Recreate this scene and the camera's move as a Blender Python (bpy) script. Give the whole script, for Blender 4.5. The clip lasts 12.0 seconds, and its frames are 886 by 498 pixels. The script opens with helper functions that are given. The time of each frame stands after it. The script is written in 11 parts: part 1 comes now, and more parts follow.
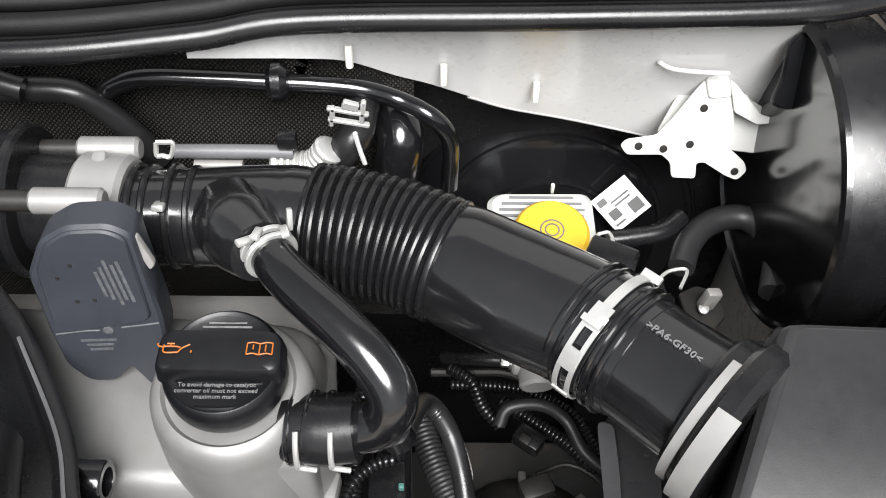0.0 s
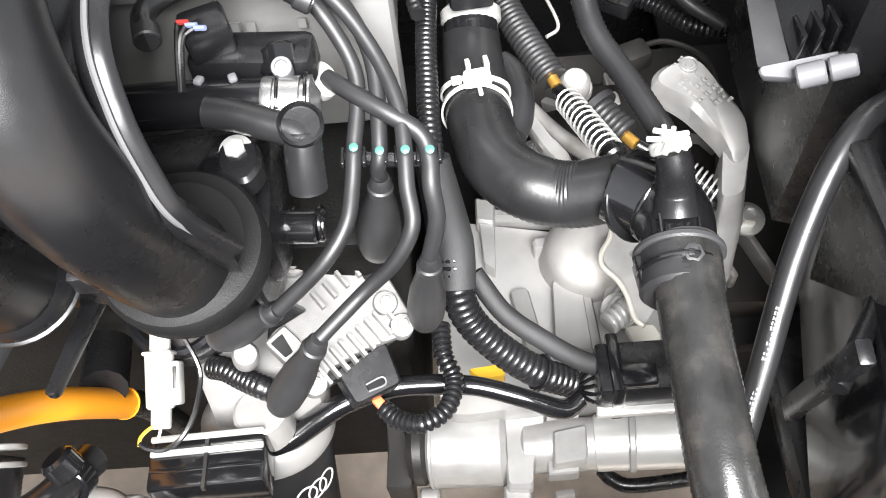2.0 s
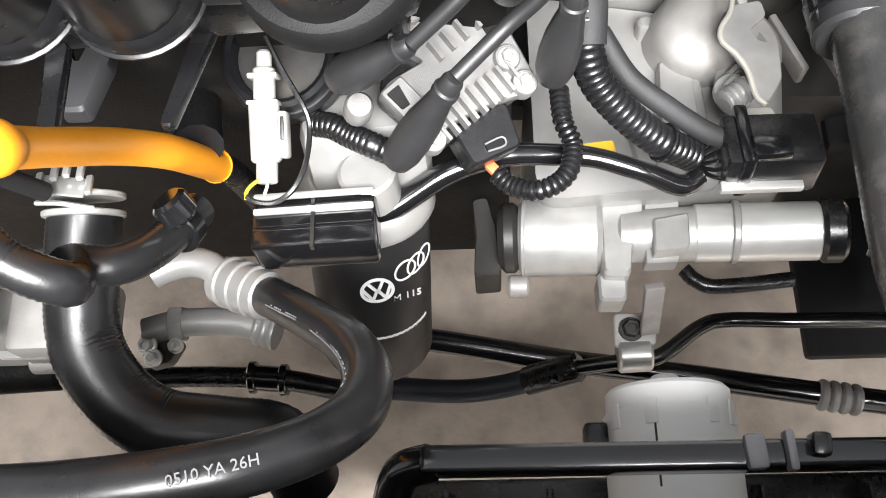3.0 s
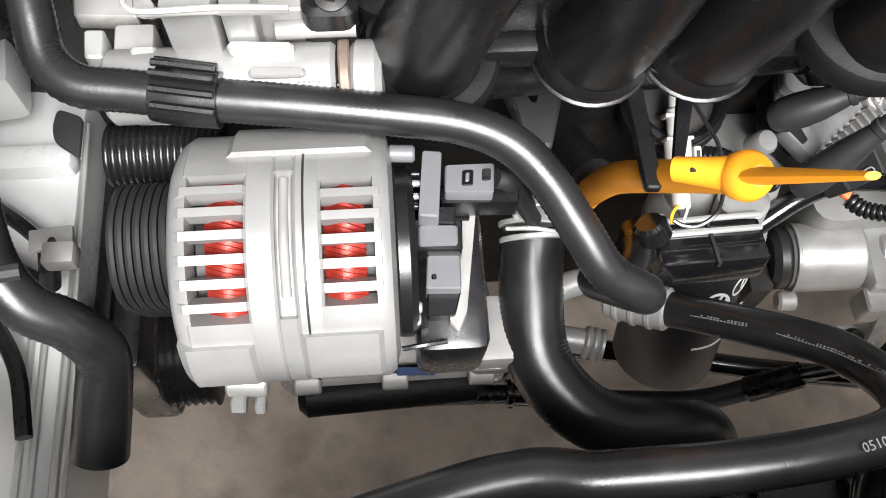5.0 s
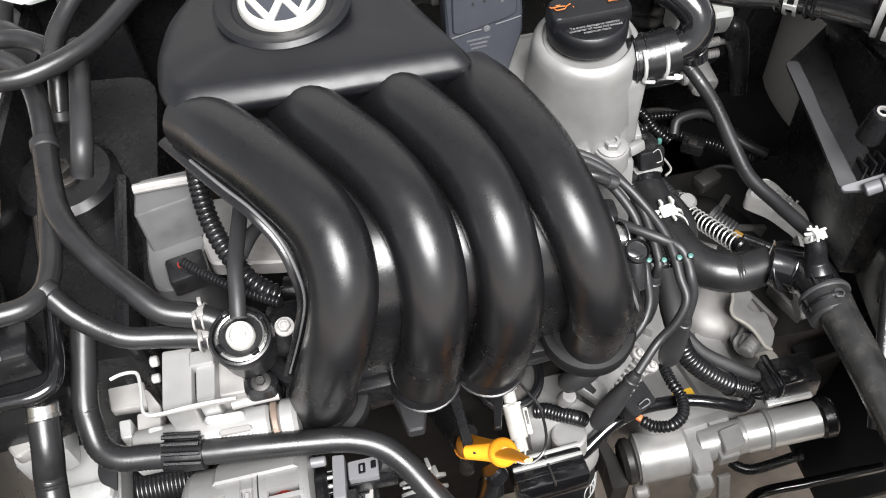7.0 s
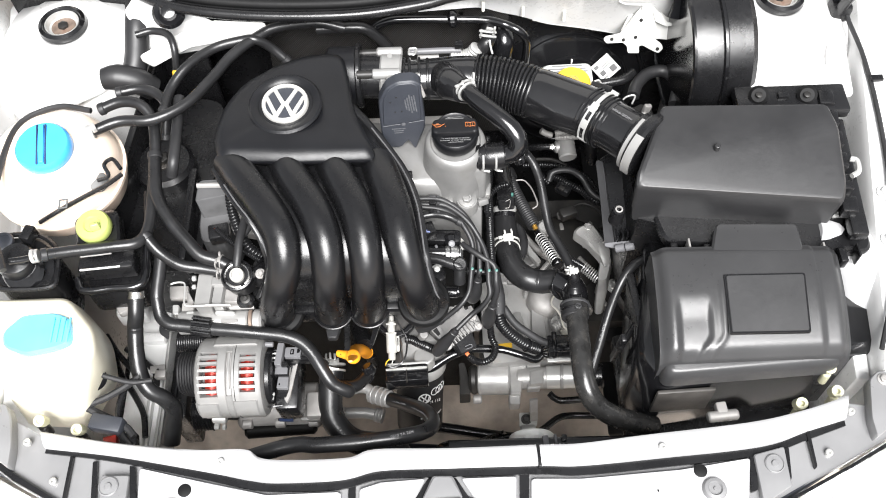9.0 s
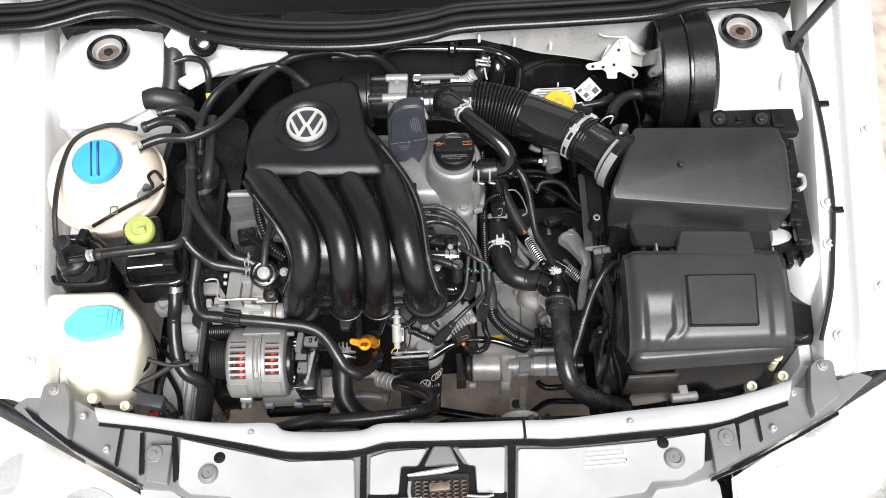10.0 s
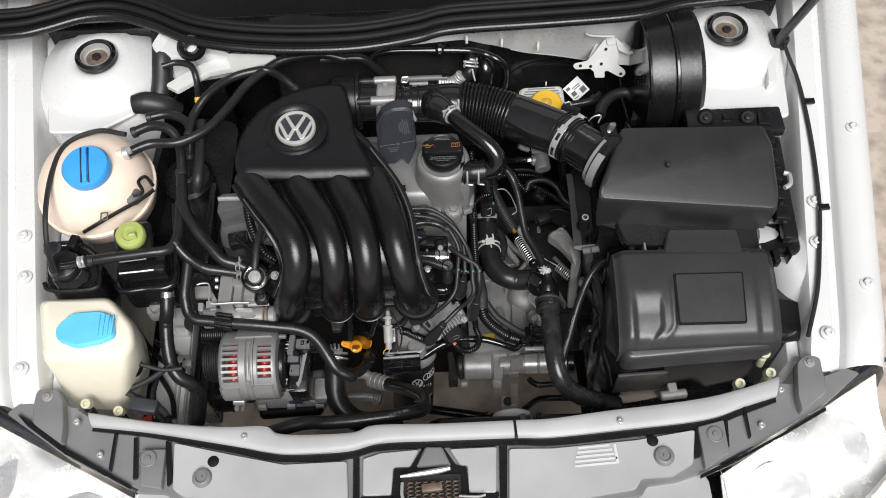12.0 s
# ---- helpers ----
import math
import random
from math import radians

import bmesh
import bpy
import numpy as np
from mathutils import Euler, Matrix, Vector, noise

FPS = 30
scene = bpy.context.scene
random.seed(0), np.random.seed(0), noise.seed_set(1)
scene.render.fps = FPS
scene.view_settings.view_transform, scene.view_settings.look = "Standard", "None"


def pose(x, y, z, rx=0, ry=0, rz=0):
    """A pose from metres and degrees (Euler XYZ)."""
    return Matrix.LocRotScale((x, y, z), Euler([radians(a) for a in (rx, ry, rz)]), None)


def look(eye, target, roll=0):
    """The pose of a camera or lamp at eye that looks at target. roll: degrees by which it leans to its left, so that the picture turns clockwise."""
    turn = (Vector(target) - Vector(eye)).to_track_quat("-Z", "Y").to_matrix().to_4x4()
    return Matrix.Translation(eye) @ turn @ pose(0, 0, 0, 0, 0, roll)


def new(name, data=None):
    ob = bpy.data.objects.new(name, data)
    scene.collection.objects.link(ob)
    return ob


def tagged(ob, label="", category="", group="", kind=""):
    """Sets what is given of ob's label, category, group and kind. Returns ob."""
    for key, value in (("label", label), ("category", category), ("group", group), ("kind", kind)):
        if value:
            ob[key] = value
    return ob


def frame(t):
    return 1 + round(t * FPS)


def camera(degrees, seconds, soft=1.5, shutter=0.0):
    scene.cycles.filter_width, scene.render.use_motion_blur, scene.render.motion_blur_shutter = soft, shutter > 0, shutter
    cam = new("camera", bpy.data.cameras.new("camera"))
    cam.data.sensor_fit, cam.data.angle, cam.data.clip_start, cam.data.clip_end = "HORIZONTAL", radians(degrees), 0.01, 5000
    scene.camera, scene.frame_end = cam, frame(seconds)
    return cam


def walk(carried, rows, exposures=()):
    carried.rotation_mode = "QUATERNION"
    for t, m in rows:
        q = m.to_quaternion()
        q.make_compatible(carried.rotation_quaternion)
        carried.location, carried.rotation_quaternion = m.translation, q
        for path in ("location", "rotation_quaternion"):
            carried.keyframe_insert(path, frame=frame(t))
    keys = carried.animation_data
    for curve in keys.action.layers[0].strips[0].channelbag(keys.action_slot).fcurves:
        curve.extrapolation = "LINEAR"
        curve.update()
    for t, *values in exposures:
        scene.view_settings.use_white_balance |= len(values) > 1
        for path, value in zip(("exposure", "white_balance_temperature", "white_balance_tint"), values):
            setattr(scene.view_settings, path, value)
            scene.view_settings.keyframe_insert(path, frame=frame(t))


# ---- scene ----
cam = camera(51.8, 12.0, soft=1.0)
PATH = [
    (0, (-0.01, 0.013, 1.305), (-0.005, 1.236, -0.278), 0.7),
    (0.5, (-0.028, -0.022, 1.255), (-0.016, 1.195, -0.332), 0.7),
    (0.7, (-0.033, -0.039, 1.227), (-0.027, 1.176, -0.362), -1.1),
    (1, (-0.033, -0.07, 1.177), (-0.077, 1.13, -0.422), -4.7),
    (1.5, (-0.039, -0.11, 1.13), (-0.103, 1.027, -0.514), -6.7),
    (2, (-0.049, -0.141, 1.087), (-0.132, 0.874, -0.634), -8.2),
    (2.5, (-0.072, -0.161, 1.054), (-0.155, 0.702, -0.749), -8.3),
    (3, (-0.118, -0.171, 1.038), (-0.216, 0.563, -0.819), -9.0),
    (3.5, (-0.179, -0.177, 1.041), (-0.302, 0.542, -0.821), -9.6),
    (3.7, (-0.208, -0.183, 1.046), (-0.334, 0.542, -0.813), -9.1),
    (5.3, (-0.422, -0.191, 1.119), (-0.253, 0.61, -0.706), 7.5),
    (5.5, (-0.439, -0.183, 1.132), (-0.229, 0.621, -0.687), 7.0),
    (5.6, (-0.456, -0.2, 1.131), (-0.192, 0.719, -0.626), 3.2),
    (6, (-0.458, -0.183, 1.181), (-0.137, 0.723, -0.572), 1.9),
    (6.5, (-0.445, -0.214, 1.244), (-0.111, 0.818, -0.437), -2.5),
    (7, (-0.335, -0.278, 1.365), (-0.149, 0.894, -0.246), -4.6),
    (7.5, (-0.233, -0.346, 1.496), (-0.25, 0.881, -0.084), -4.1),
    (7.7, (-0.199, -0.375, 1.542), (-0.287, 0.814, -0.064), -5.2),
    (9.3, (-0.138, -0.573, 1.97), (-0.127, 0.447, 0.25), -1.6),
    (9.5, (-0.138, -0.597, 2.005), (-0.12, 0.434, 0.291), -1.1),
    (10, (-0.141, -0.631, 2.065), (-0.146, 0.395, 0.348), -2.1),
    (10.5, (-0.158, -0.643, 2.083), (-0.15, 0.387, 0.368), -1.7),
    (11, (-0.156, -0.643, 2.085), (-0.139, 0.384, 0.37), -1.2),
    (11.5, (-0.149, -0.625, 2.083), (-0.124, 0.39, 0.36), -1.2),
    (12, (-0.135, -0.621, 2.081), (-0.126, 0.387, 0.354), -2.1),
]

EXPOSURE = [(0.0, 1.03), (0.5, 1.60), (1.0, 2.08), (1.5, 2.25), (2.0, 2.34), (2.5, 2.46), (3.0, 2.18), (3.7, 2.22), (5.5, 1.14), (6.0, 1.0), (6.5, 1.1), (7.0, 1.42), (7.5, 1.55), (9.5, 1.1), (10.0, 0.72), (10.5, 0.33), (12.0, 0.03)]
walk(cam, [(t, look(eye, target, roll)) for t, eye, target, roll in PATH], EXPOSURE)

# ---- light ----
world = bpy.data.worlds.new("world")
scene.world = world
world.use_nodes = True
wn = world.node_tree
sky = wn.nodes.new("ShaderNodeTexSky")
sky.sky_type, sky.sun_disc = "NISHITA", False
sky.sun_elevation, sky.sun_rotation = radians(55), radians(180)
soften = wn.nodes.new("ShaderNodeHueSaturation")
soften.inputs["Saturation"].default_value = 0.12
wn.links.new(sky.outputs[0], soften.inputs["Color"])
wn.links.new(soften.outputs[0], wn.nodes["Background"].inputs["Color"])
wn.nodes["Background"].inputs["Strength"].default_value = 0.06
sun_data = bpy.data.lights.new("sun", "SUN")
sun_data.energy, sun_data.angle, sun_data.color = 4.4, radians(36), (1.0, 0.99, 0.985)
sun = new("sun", sun_data)
sun.matrix_world = look((0.3, -2.7, 4.7), (-0.1, 0.1, 0.7))

# ---- materials ----


def surface(name, color, rough=0.5, metal=0.0, vary=0.12, grain=900.0, bump=0.15, spread=18.0, coat=0.0, wear=None, rough_vary=0.12):
    """A procedural surface: base colour with stains and grain, uneven gloss and fine relief."""
    m = bpy.data.materials.new(name)
    m.use_nodes = True
    n, l = m.node_tree.nodes, m.node_tree.links
    b = n["Principled BSDF"]
    co = n.new("ShaderNodeTexCoord")
    big, fine = n.new("ShaderNodeTexNoise"), n.new("ShaderNodeTexNoise")
    big.inputs["Scale"].default_value, big.inputs["Detail"].default_value = spread, 5.0
    fine.inputs["Scale"].default_value, fine.inputs["Detail"].default_value = grain, 2.0
    for x in (big, fine):
        l.new(co.outputs["Object"], x.inputs["Vector"])
    ramp = n.new("ShaderNodeMapRange")
    ramp.inputs["To Min"].default_value, ramp.inputs["To Max"].default_value = 1 - vary, 1 + vary
    ramp.inputs["From Min"].default_value, ramp.inputs["From Max"].default_value = 0.3, 0.7
    l.new(big.outputs["Fac"], ramp.inputs["Value"])
    mul = n.new("ShaderNodeMix")
    mul.data_type, mul.blend_type = "RGBA", "MULTIPLY"
    mul.inputs["Factor"].default_value = 1.0
    mul.inputs["A"].default_value = (*color, 1)
    l.new(ramp.outputs[0], mul.inputs["B"])
    out = mul.outputs["Result"]
    if wear:
        spots = n.new("ShaderNodeMapRange")
        spots.inputs["From Min"].default_value, spots.inputs["From Max"].default_value = 0.56, 0.72
        l.new(big.outputs["Fac"], spots.inputs["Value"])
        mix = n.new("ShaderNodeMix")
        mix.data_type = "RGBA"
        mix.inputs["B"].default_value = (*wear, 1)
        l.new(spots.outputs[0], mix.inputs["Factor"])
        l.new(out, mix.inputs["A"])
        out = mix.outputs["Result"]
    l.new(out, b.inputs["Base Color"])
    r2 = n.new("ShaderNodeMapRange")
    r2.inputs["To Min"].default_value, r2.inputs["To Max"].default_value = max(0.03, rough - 1.4 * rough_vary), min(1, rough + 1.4 * rough_vary)
    mid = n.new("ShaderNodeTexNoise")
    mid.inputs["Scale"].default_value, mid.inputs["Detail"].default_value = 150.0, 6.0
    l.new(co.outputs["Object"], mid.inputs["Vector"])
    smudge = n.new("ShaderNodeMix")
    smudge.inputs["Factor"].default_value = 0.45
    l.new(big.outputs["Fac"], smudge.inputs["A"])
    l.new(mid.outputs["Fac"], smudge.inputs["B"])
    l.new(smudge.outputs["Result"], r2.inputs["Value"])
    l.new(r2.outputs[0], b.inputs["Roughness"])
    b.inputs["Metallic"].default_value = metal
    b.inputs["Coat Weight"].default_value = coat
    b.inputs["Coat Roughness"].default_value = 0.12
    bp = n.new("ShaderNodeBump")
    bp.inputs["Strength"].default_value, bp.inputs["Distance"].default_value = bump, 0.0006
    l.new(fine.outputs["Fac"], bp.inputs["Height"])
    uneven = n.new("ShaderNodeBump")
    uneven.inputs["Strength"].default_value, uneven.inputs["Distance"].default_value = 0.12, 0.0006
    l.new(mid.outputs["Fac"], uneven.inputs["Height"])
    l.new(bp.outputs[0], uneven.inputs["Normal"])
    l.new(uneven.outputs[0], b.inputs["Normal"])
    return m


WHITE_PAINT = surface("white_paint", (0.65, 0.65, 0.645), 0.3, vary=0.03, bump=0.02, coat=0.5, spread=6)
# white paint greyed to put shade into the bracket and cowl strips
BRACKET_PAINT = surface("shaded_white_paint", (0.62, 0.62, 0.60), 0.42, vary=0.08, bump=0.04, spread=30)
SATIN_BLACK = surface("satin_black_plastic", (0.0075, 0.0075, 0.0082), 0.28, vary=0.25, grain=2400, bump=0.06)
FILTER_BLACK = surface("filter_enamel", (0.006, 0.006, 0.0065), 0.46, vary=0.15, bump=0.05)
RUNNER_BLACK = surface("runner_black_plastic", (0.0066, 0.0066, 0.0073), 0.30, vary=0.2, grain=2400, bump=0.08)
GRAINED_BLACK = surface("grained_black_plastic", (0.0052, 0.0054, 0.0066), 0.36, vary=0.2, grain=2600, bump=0.14)
GLOSS_BLACK = surface("gloss_black_plastic", (0.006, 0.006, 0.0067), 0.15, vary=0.2, bump=0.04, coat=0.5)
PIPE_BLACK = surface("polished_black_pipe", (0.009, 0.009, 0.0098), 0.17, vary=0.15, bump=0.05, coat=0.7)
RUBBER = surface("black_rubber_hose", (0.0125, 0.0125, 0.0132), 0.31, vary=0.3, grain=900, bump=0.07, spread=30)
WORN_HOSE = surface("worn_rubber_hose", (0.020, 0.0198, 0.0195), 0.25, vary=0.4, grain=900, bump=0.15, spread=55, wear=(0.038, 0.036, 0.033))
DULL_RUBBER = surface("dull_rubber", (0.017, 0.017, 0.018), 0.45, vary=0.25, grain=1800, bump=0.10)
TAPE = surface("cloth_tape", (0.015, 0.015, 0.016), 0.6, vary=0.3, grain=2500, bump=0.5)
# iron darkened for the shade under the manifold; the compressor flank shares it
SHADED_IRON = surface("shaded_cast_iron", (0.006, 0.0058, 0.0055), 0.55, metal=0.2, vary=0.4, grain=500, bump=0.6, spread=22, wear=(0.014, 0.012, 0.010))
DARK_METAL = surface("dark_metal", (0.026, 0.025, 0.024), 0.45, metal=0.3, vary=0.3, wear=(0.05, 0.043, 0.036))
CAST = surface("cast_aluminium", (0.285, 0.282, 0.276), 0.42, metal=0.32, vary=0.16, grain=2200, bump=0.16, spread=25, wear=(0.27, 0.262, 0.25))
COVER_CAST = surface("sand_cast_cover", (0.235, 0.233, 0.229), 0.44, metal=0.4, vary=0.16, grain=2200, bump=0.2, spread=25, wear=(0.21, 0.205, 0.196))
DULL_CAST = surface("dull_cast_aluminium", (0.32, 0.31, 0.30), 0.55, metal=0.35, vary=0.25, grain=1600, bump=0.3, spread=22, wear=(0.16, 0.145, 0.13))
# CAST made lighter to add light on parts that sit too dim
BRIGHTENED_CAST = surface("brightened_cast_aluminium", (0.35, 0.346, 0.338), 0.43, metal=0.45, vary=0.26, grain=2000, bump=0.2, spread=25, wear=(0.30, 0.29, 0.275))
STEEL = surface("bright_steel", (0.66, 0.65, 0.63), 0.26, metal=1.0, vary=0.1, grain=1500, bump=0.1)
ZINC = surface("zinc_plated_steel", (0.60, 0.60, 0.585), 0.36, metal=0.6, vary=0.1, grain=900, bump=0.1)
MILKY = surface("milky_plastic", (0.80, 0.76, 0.62), 0.36, vary=0.06, bump=0.08, spread=7, wear=(0.74, 0.68, 0.52))
PINKISH = surface("stained_milky_plastic", (0.82, 0.68, 0.56), 0.33, vary=0.07, bump=0.08, spread=9, wear=(0.74, 0.52, 0.40))
BLUE = surface("blue_plastic", (0.05, 0.34, 0.80), 0.35, vary=0.06)
NAVY = surface("dark_blue_paint", (0.02, 0.035, 0.09), 0.4, vary=0.2)
PALE_BLUE = surface("pale_blue_plastic", (0.13, 0.55, 0.85), 0.35, vary=0.08)
KNOB_CREAM = surface("aged_cream_plastic", (0.50, 0.49, 0.34), 0.45, vary=0.12)
OLIVE = surface("olive_green_plastic", (0.36, 0.42, 0.12), 0.4, vary=0.1)
ORANGE = surface("orange_plastic", (0.95, 0.36, 0.02), 0.4, vary=0.06)
YELLOW = surface("yellow_plastic", (0.70, 0.42, 0.03), 0.4, vary=0.08)
PRINT_ORANGE = surface("orange_print", (0.36, 0.10, 0.012), 0.5, vary=0.1)
PRINT_WHITE = surface("white_print", (0.62, 0.62, 0.62), 0.6, vary=0.1)
PRINT_GREY = surface("grey_print", (0.16, 0.16, 0.165), 0.6, vary=0.1)
PRINT_FAINT = surface("faint_grey_print", (0.075, 0.078, 0.085), 0.6, vary=0.3, spread=300)
PRINT_CAP = surface("worn_white_print", (0.17, 0.17, 0.17), 0.6, vary=0.3, spread=300)
PAPER = surface("white_label", (0.84, 0.84, 0.82), 0.5, vary=0.05)
RES_PLASTIC = surface("translucent_reservoir_plastic", (0.50, 0.51, 0.485), 0.35, vary=0.10, bump=0.06, spread=30)
PRINT_DARK = surface("dark_print", (0.12, 0.12, 0.12), 0.6, vary=0.1)
COPPER = surface("red_copper_winding", (0.26, 0.022, 0.014), 0.35, metal=0.4, vary=0.35, spread=90)
BRASS = surface("brass", (0.50, 0.28, 0.06), 0.35, metal=0.7, vary=0.2, spread=60)
RED = surface("red_plastic", (0.38, 0.035, 0.03), 0.4)
TEAL = surface("teal_plastic", (0.05, 0.14, 0.122), 0.4)
WHITE_PLASTIC = surface("white_plastic", (0.78, 0.77, 0.70), 0.4, vary=0.06)
GREY_PLASTIC = surface("slate_grey_plastic", (0.027, 0.030, 0.038), 0.5, vary=0.12, grain=1500, bump=0.2)
LID_GREY = surface("dark_grey_textured_plastic", (0.020, 0.020, 0.021), 0.42, vary=0.12, grain=2600, bump=0.14)
PANEL_GREY = surface("grey_panel_plastic", (0.40, 0.40, 0.405), 0.48, vary=0.12, grain=1300, bump=0.2, spread=8)
HOOD_GREY = surface("hood_grey", (0.23, 0.23, 0.227), 0.7, vary=0.12, grain=300, bump=0.4, spread=6)
# same plastic as PANEL_GREY, darkened for the wings' shade; brackets share it
PANEL_SHADED = surface("shaded_panel_plastic", (0.19, 0.19, 0.193), 0.32, vary=0.2, grain=1300, bump=0.2, spread=8, wear=(0.20, 0.20, 0.20))
COVER_BLACK = surface("battery_cover_plastic", (0.034, 0.034, 0.035), 0.32, vary=0.15, grain=1500, bump=0.12, spread=7)
GRIMY_CASE = surface("grimy_battery_case", (0.040, 0.037, 0.034), 0.5, vary=0.6, grain=400, bump=0.2, spread=32, wear=(0.02, 0.018, 0.016))
CONCRETE = surface("concrete_floor", (0.46, 0.39, 0.33), 0.8, vary=0.4, grain=120, bump=1.0, spread=13, wear=(0.33, 0.295, 0.25))
SILVER_GLOSS = surface("chrome", (0.78, 0.78, 0.78), 0.12, metal=1.0, vary=0.04, bump=0.02)
BADGE_SILVER = surface("worn_silver", (0.62, 0.61, 0.58), 0.34, metal=0.5, vary=0.08)
REFLECTOR = surface("headlight_reflector", (0.75, 0.75, 0.74), 0.25, metal=0.6, vary=0.12, spread=40)


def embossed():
    """Dark heat-shield foil pressed with rows of small knobs, glints painted into their colour."""
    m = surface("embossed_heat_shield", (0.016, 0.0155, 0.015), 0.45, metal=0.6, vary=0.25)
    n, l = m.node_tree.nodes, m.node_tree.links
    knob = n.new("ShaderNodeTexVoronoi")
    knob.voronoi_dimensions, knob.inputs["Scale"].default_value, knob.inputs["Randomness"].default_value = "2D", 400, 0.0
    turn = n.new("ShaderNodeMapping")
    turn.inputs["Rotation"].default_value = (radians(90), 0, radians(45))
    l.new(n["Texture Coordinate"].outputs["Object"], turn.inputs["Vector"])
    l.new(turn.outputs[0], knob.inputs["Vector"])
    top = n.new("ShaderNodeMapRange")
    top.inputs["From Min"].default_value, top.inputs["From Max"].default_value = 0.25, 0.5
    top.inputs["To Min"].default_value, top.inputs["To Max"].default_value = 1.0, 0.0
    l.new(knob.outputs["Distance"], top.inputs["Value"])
    # knob tops take a lighter colour in place of their glints
    glint_mix = n.new("ShaderNodeMix")
    glint_mix.data_type = "RGBA"
    glint_mix.inputs["B"].default_value = (0.055, 0.052, 0.049, 1)
    l.new(top.outputs[0], glint_mix.inputs["Factor"])
    l.new(n["Principled BSDF"].inputs["Base Color"].links[0].from_socket, glint_mix.inputs["A"])
    l.new(glint_mix.outputs["Result"], n["Principled BSDF"].inputs["Base Color"])
    bp = n["Bump"]
    bp.inputs["Strength"].default_value, bp.inputs["Distance"].default_value = 0.8, 0.0015
    l.new(top.outputs[0], bp.inputs["Height"])
    return m


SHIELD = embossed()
SEAM_GREY = surface("grey_seam", (0.10, 0.10, 0.103), 0.4, vary=0.2)
RUSTY = surface("rusty_steel", (0.20, 0.15, 0.12), 0.55, metal=0.4, vary=0.4, spread=60, wear=(0.14, 0.07, 0.045))
COWL_BLACK = surface("matt_black_plastic", (0.005, 0.005, 0.0053), 0.6, vary=0.3, grain=1200, bump=0.3)
for m, level in ((COWL_BLACK, 0.25), (GRAINED_BLACK, 0.4), (SHADED_IRON, 0.15)):
    m.node_tree.nodes["Principled BSDF"].inputs["Specular IOR Level"].default_value = level
COIL_METAL = surface("sand_cast_aluminium", (0.205, 0.202, 0.198), 0.42, metal=0.5, vary=0.22, grain=1800, bump=0.3, spread=60)
COPPER_LOCK = surface("orange_lock_plastic", (0.62, 0.16, 0.06), 0.45, vary=0.1)
WIRE_EDGE = surface("pale_zinc_edge", (0.52, 0.50, 0.45), 0.4, metal=0.3, vary=0.1)
PLUG_GREY = surface("grey_plug_plastic", (0.13, 0.13, 0.137), 0.45, vary=0.15)
PLUG_WHITE = surface("dirty_white_plug_plastic", (0.34, 0.336, 0.315), 0.42, vary=0.2, bump=0.08, spread=60)
CLAMP_WHITE = surface("white_coated_spring_steel", (0.42, 0.42, 0.40), 0.4, vary=0.15, bump=0.05)
REG_METAL = surface("polished_regulator_steel", (0.46, 0.46, 0.455), 0.25, metal=0.9, vary=0.1)
BLUE_TIP = surface("pale_blue_wire_seal", (0.20, 0.24, 0.42), 0.5)
CASE_GREY = surface("grey_case_plastic", (0.034, 0.034, 0.036), 0.42, vary=0.2)
BELT_GREY = surface("grey_belt_cover_plastic", (0.085, 0.085, 0.087), 0.42, vary=0.25, bump=0.1, spread=18, wear=(0.05, 0.05, 0.05))


def clear_glass():
    m = bpy.data.materials.new("clear_lens")
    m.use_nodes = True
    b = m.node_tree.nodes["Principled BSDF"]
    b.inputs["Base Color"].default_value = (1, 1, 1, 1)
    b.inputs["Transmission Weight"].default_value = 1.0
    b.inputs["Roughness"].default_value = 0.06
    b.inputs["IOR"].default_value = 1.3
    return m


GLASS = clear_glass()

# ---- shapes ----
PLACE = {}


def join(*geos):
    v, f = [], []
    for gv, gf in geos:
        o = len(v)
        v.extend(gv)
        f.extend([tuple(i + o for i in face) for face in gf])
    return v, f


def moved(geo, m):
    return [tuple(m @ Vector(p)) for p in geo[0]], geo[1]


def part(name, geo, material, parent=None, label="", sharp=38, kind="", category=""):
    """One mesh object from corners and faces given in the world, under a thing or a part."""
    v = np.array([tuple(p) for p in geo[0]], dtype=float)
    c = (v.min(0) + v.max(0)) / 2
    me = bpy.data.meshes.new(name)
    me.from_pydata((v - c).tolist(), [], [tuple(f) for f in geo[1]])
    bm = bmesh.new()
    bm.from_mesh(me)
    bmesh.ops.recalc_face_normals(bm, faces=bm.faces)
    bm.to_mesh(me)
    bm.free()
    me.shade_smooth()
    me.set_sharp_from_angle(angle=radians(sharp))
    me.materials.append(material)
    ob = new(name, me)
    ob.location = c
    PLACE[ob] = Vector(c)
    if parent is not None:
        ob.parent = parent
        ob.matrix_parent_inverse = Matrix.Translation(-PLACE[parent])
    return tagged(ob, label, category, "", kind)


def thing(name, at, label, category, group="", kind=""):
    ob = new(name)
    ob.empty_display_size = 0.02
    ob.location = at
    PLACE[ob] = Vector(at)
    return tagged(ob, label, category, group, kind)


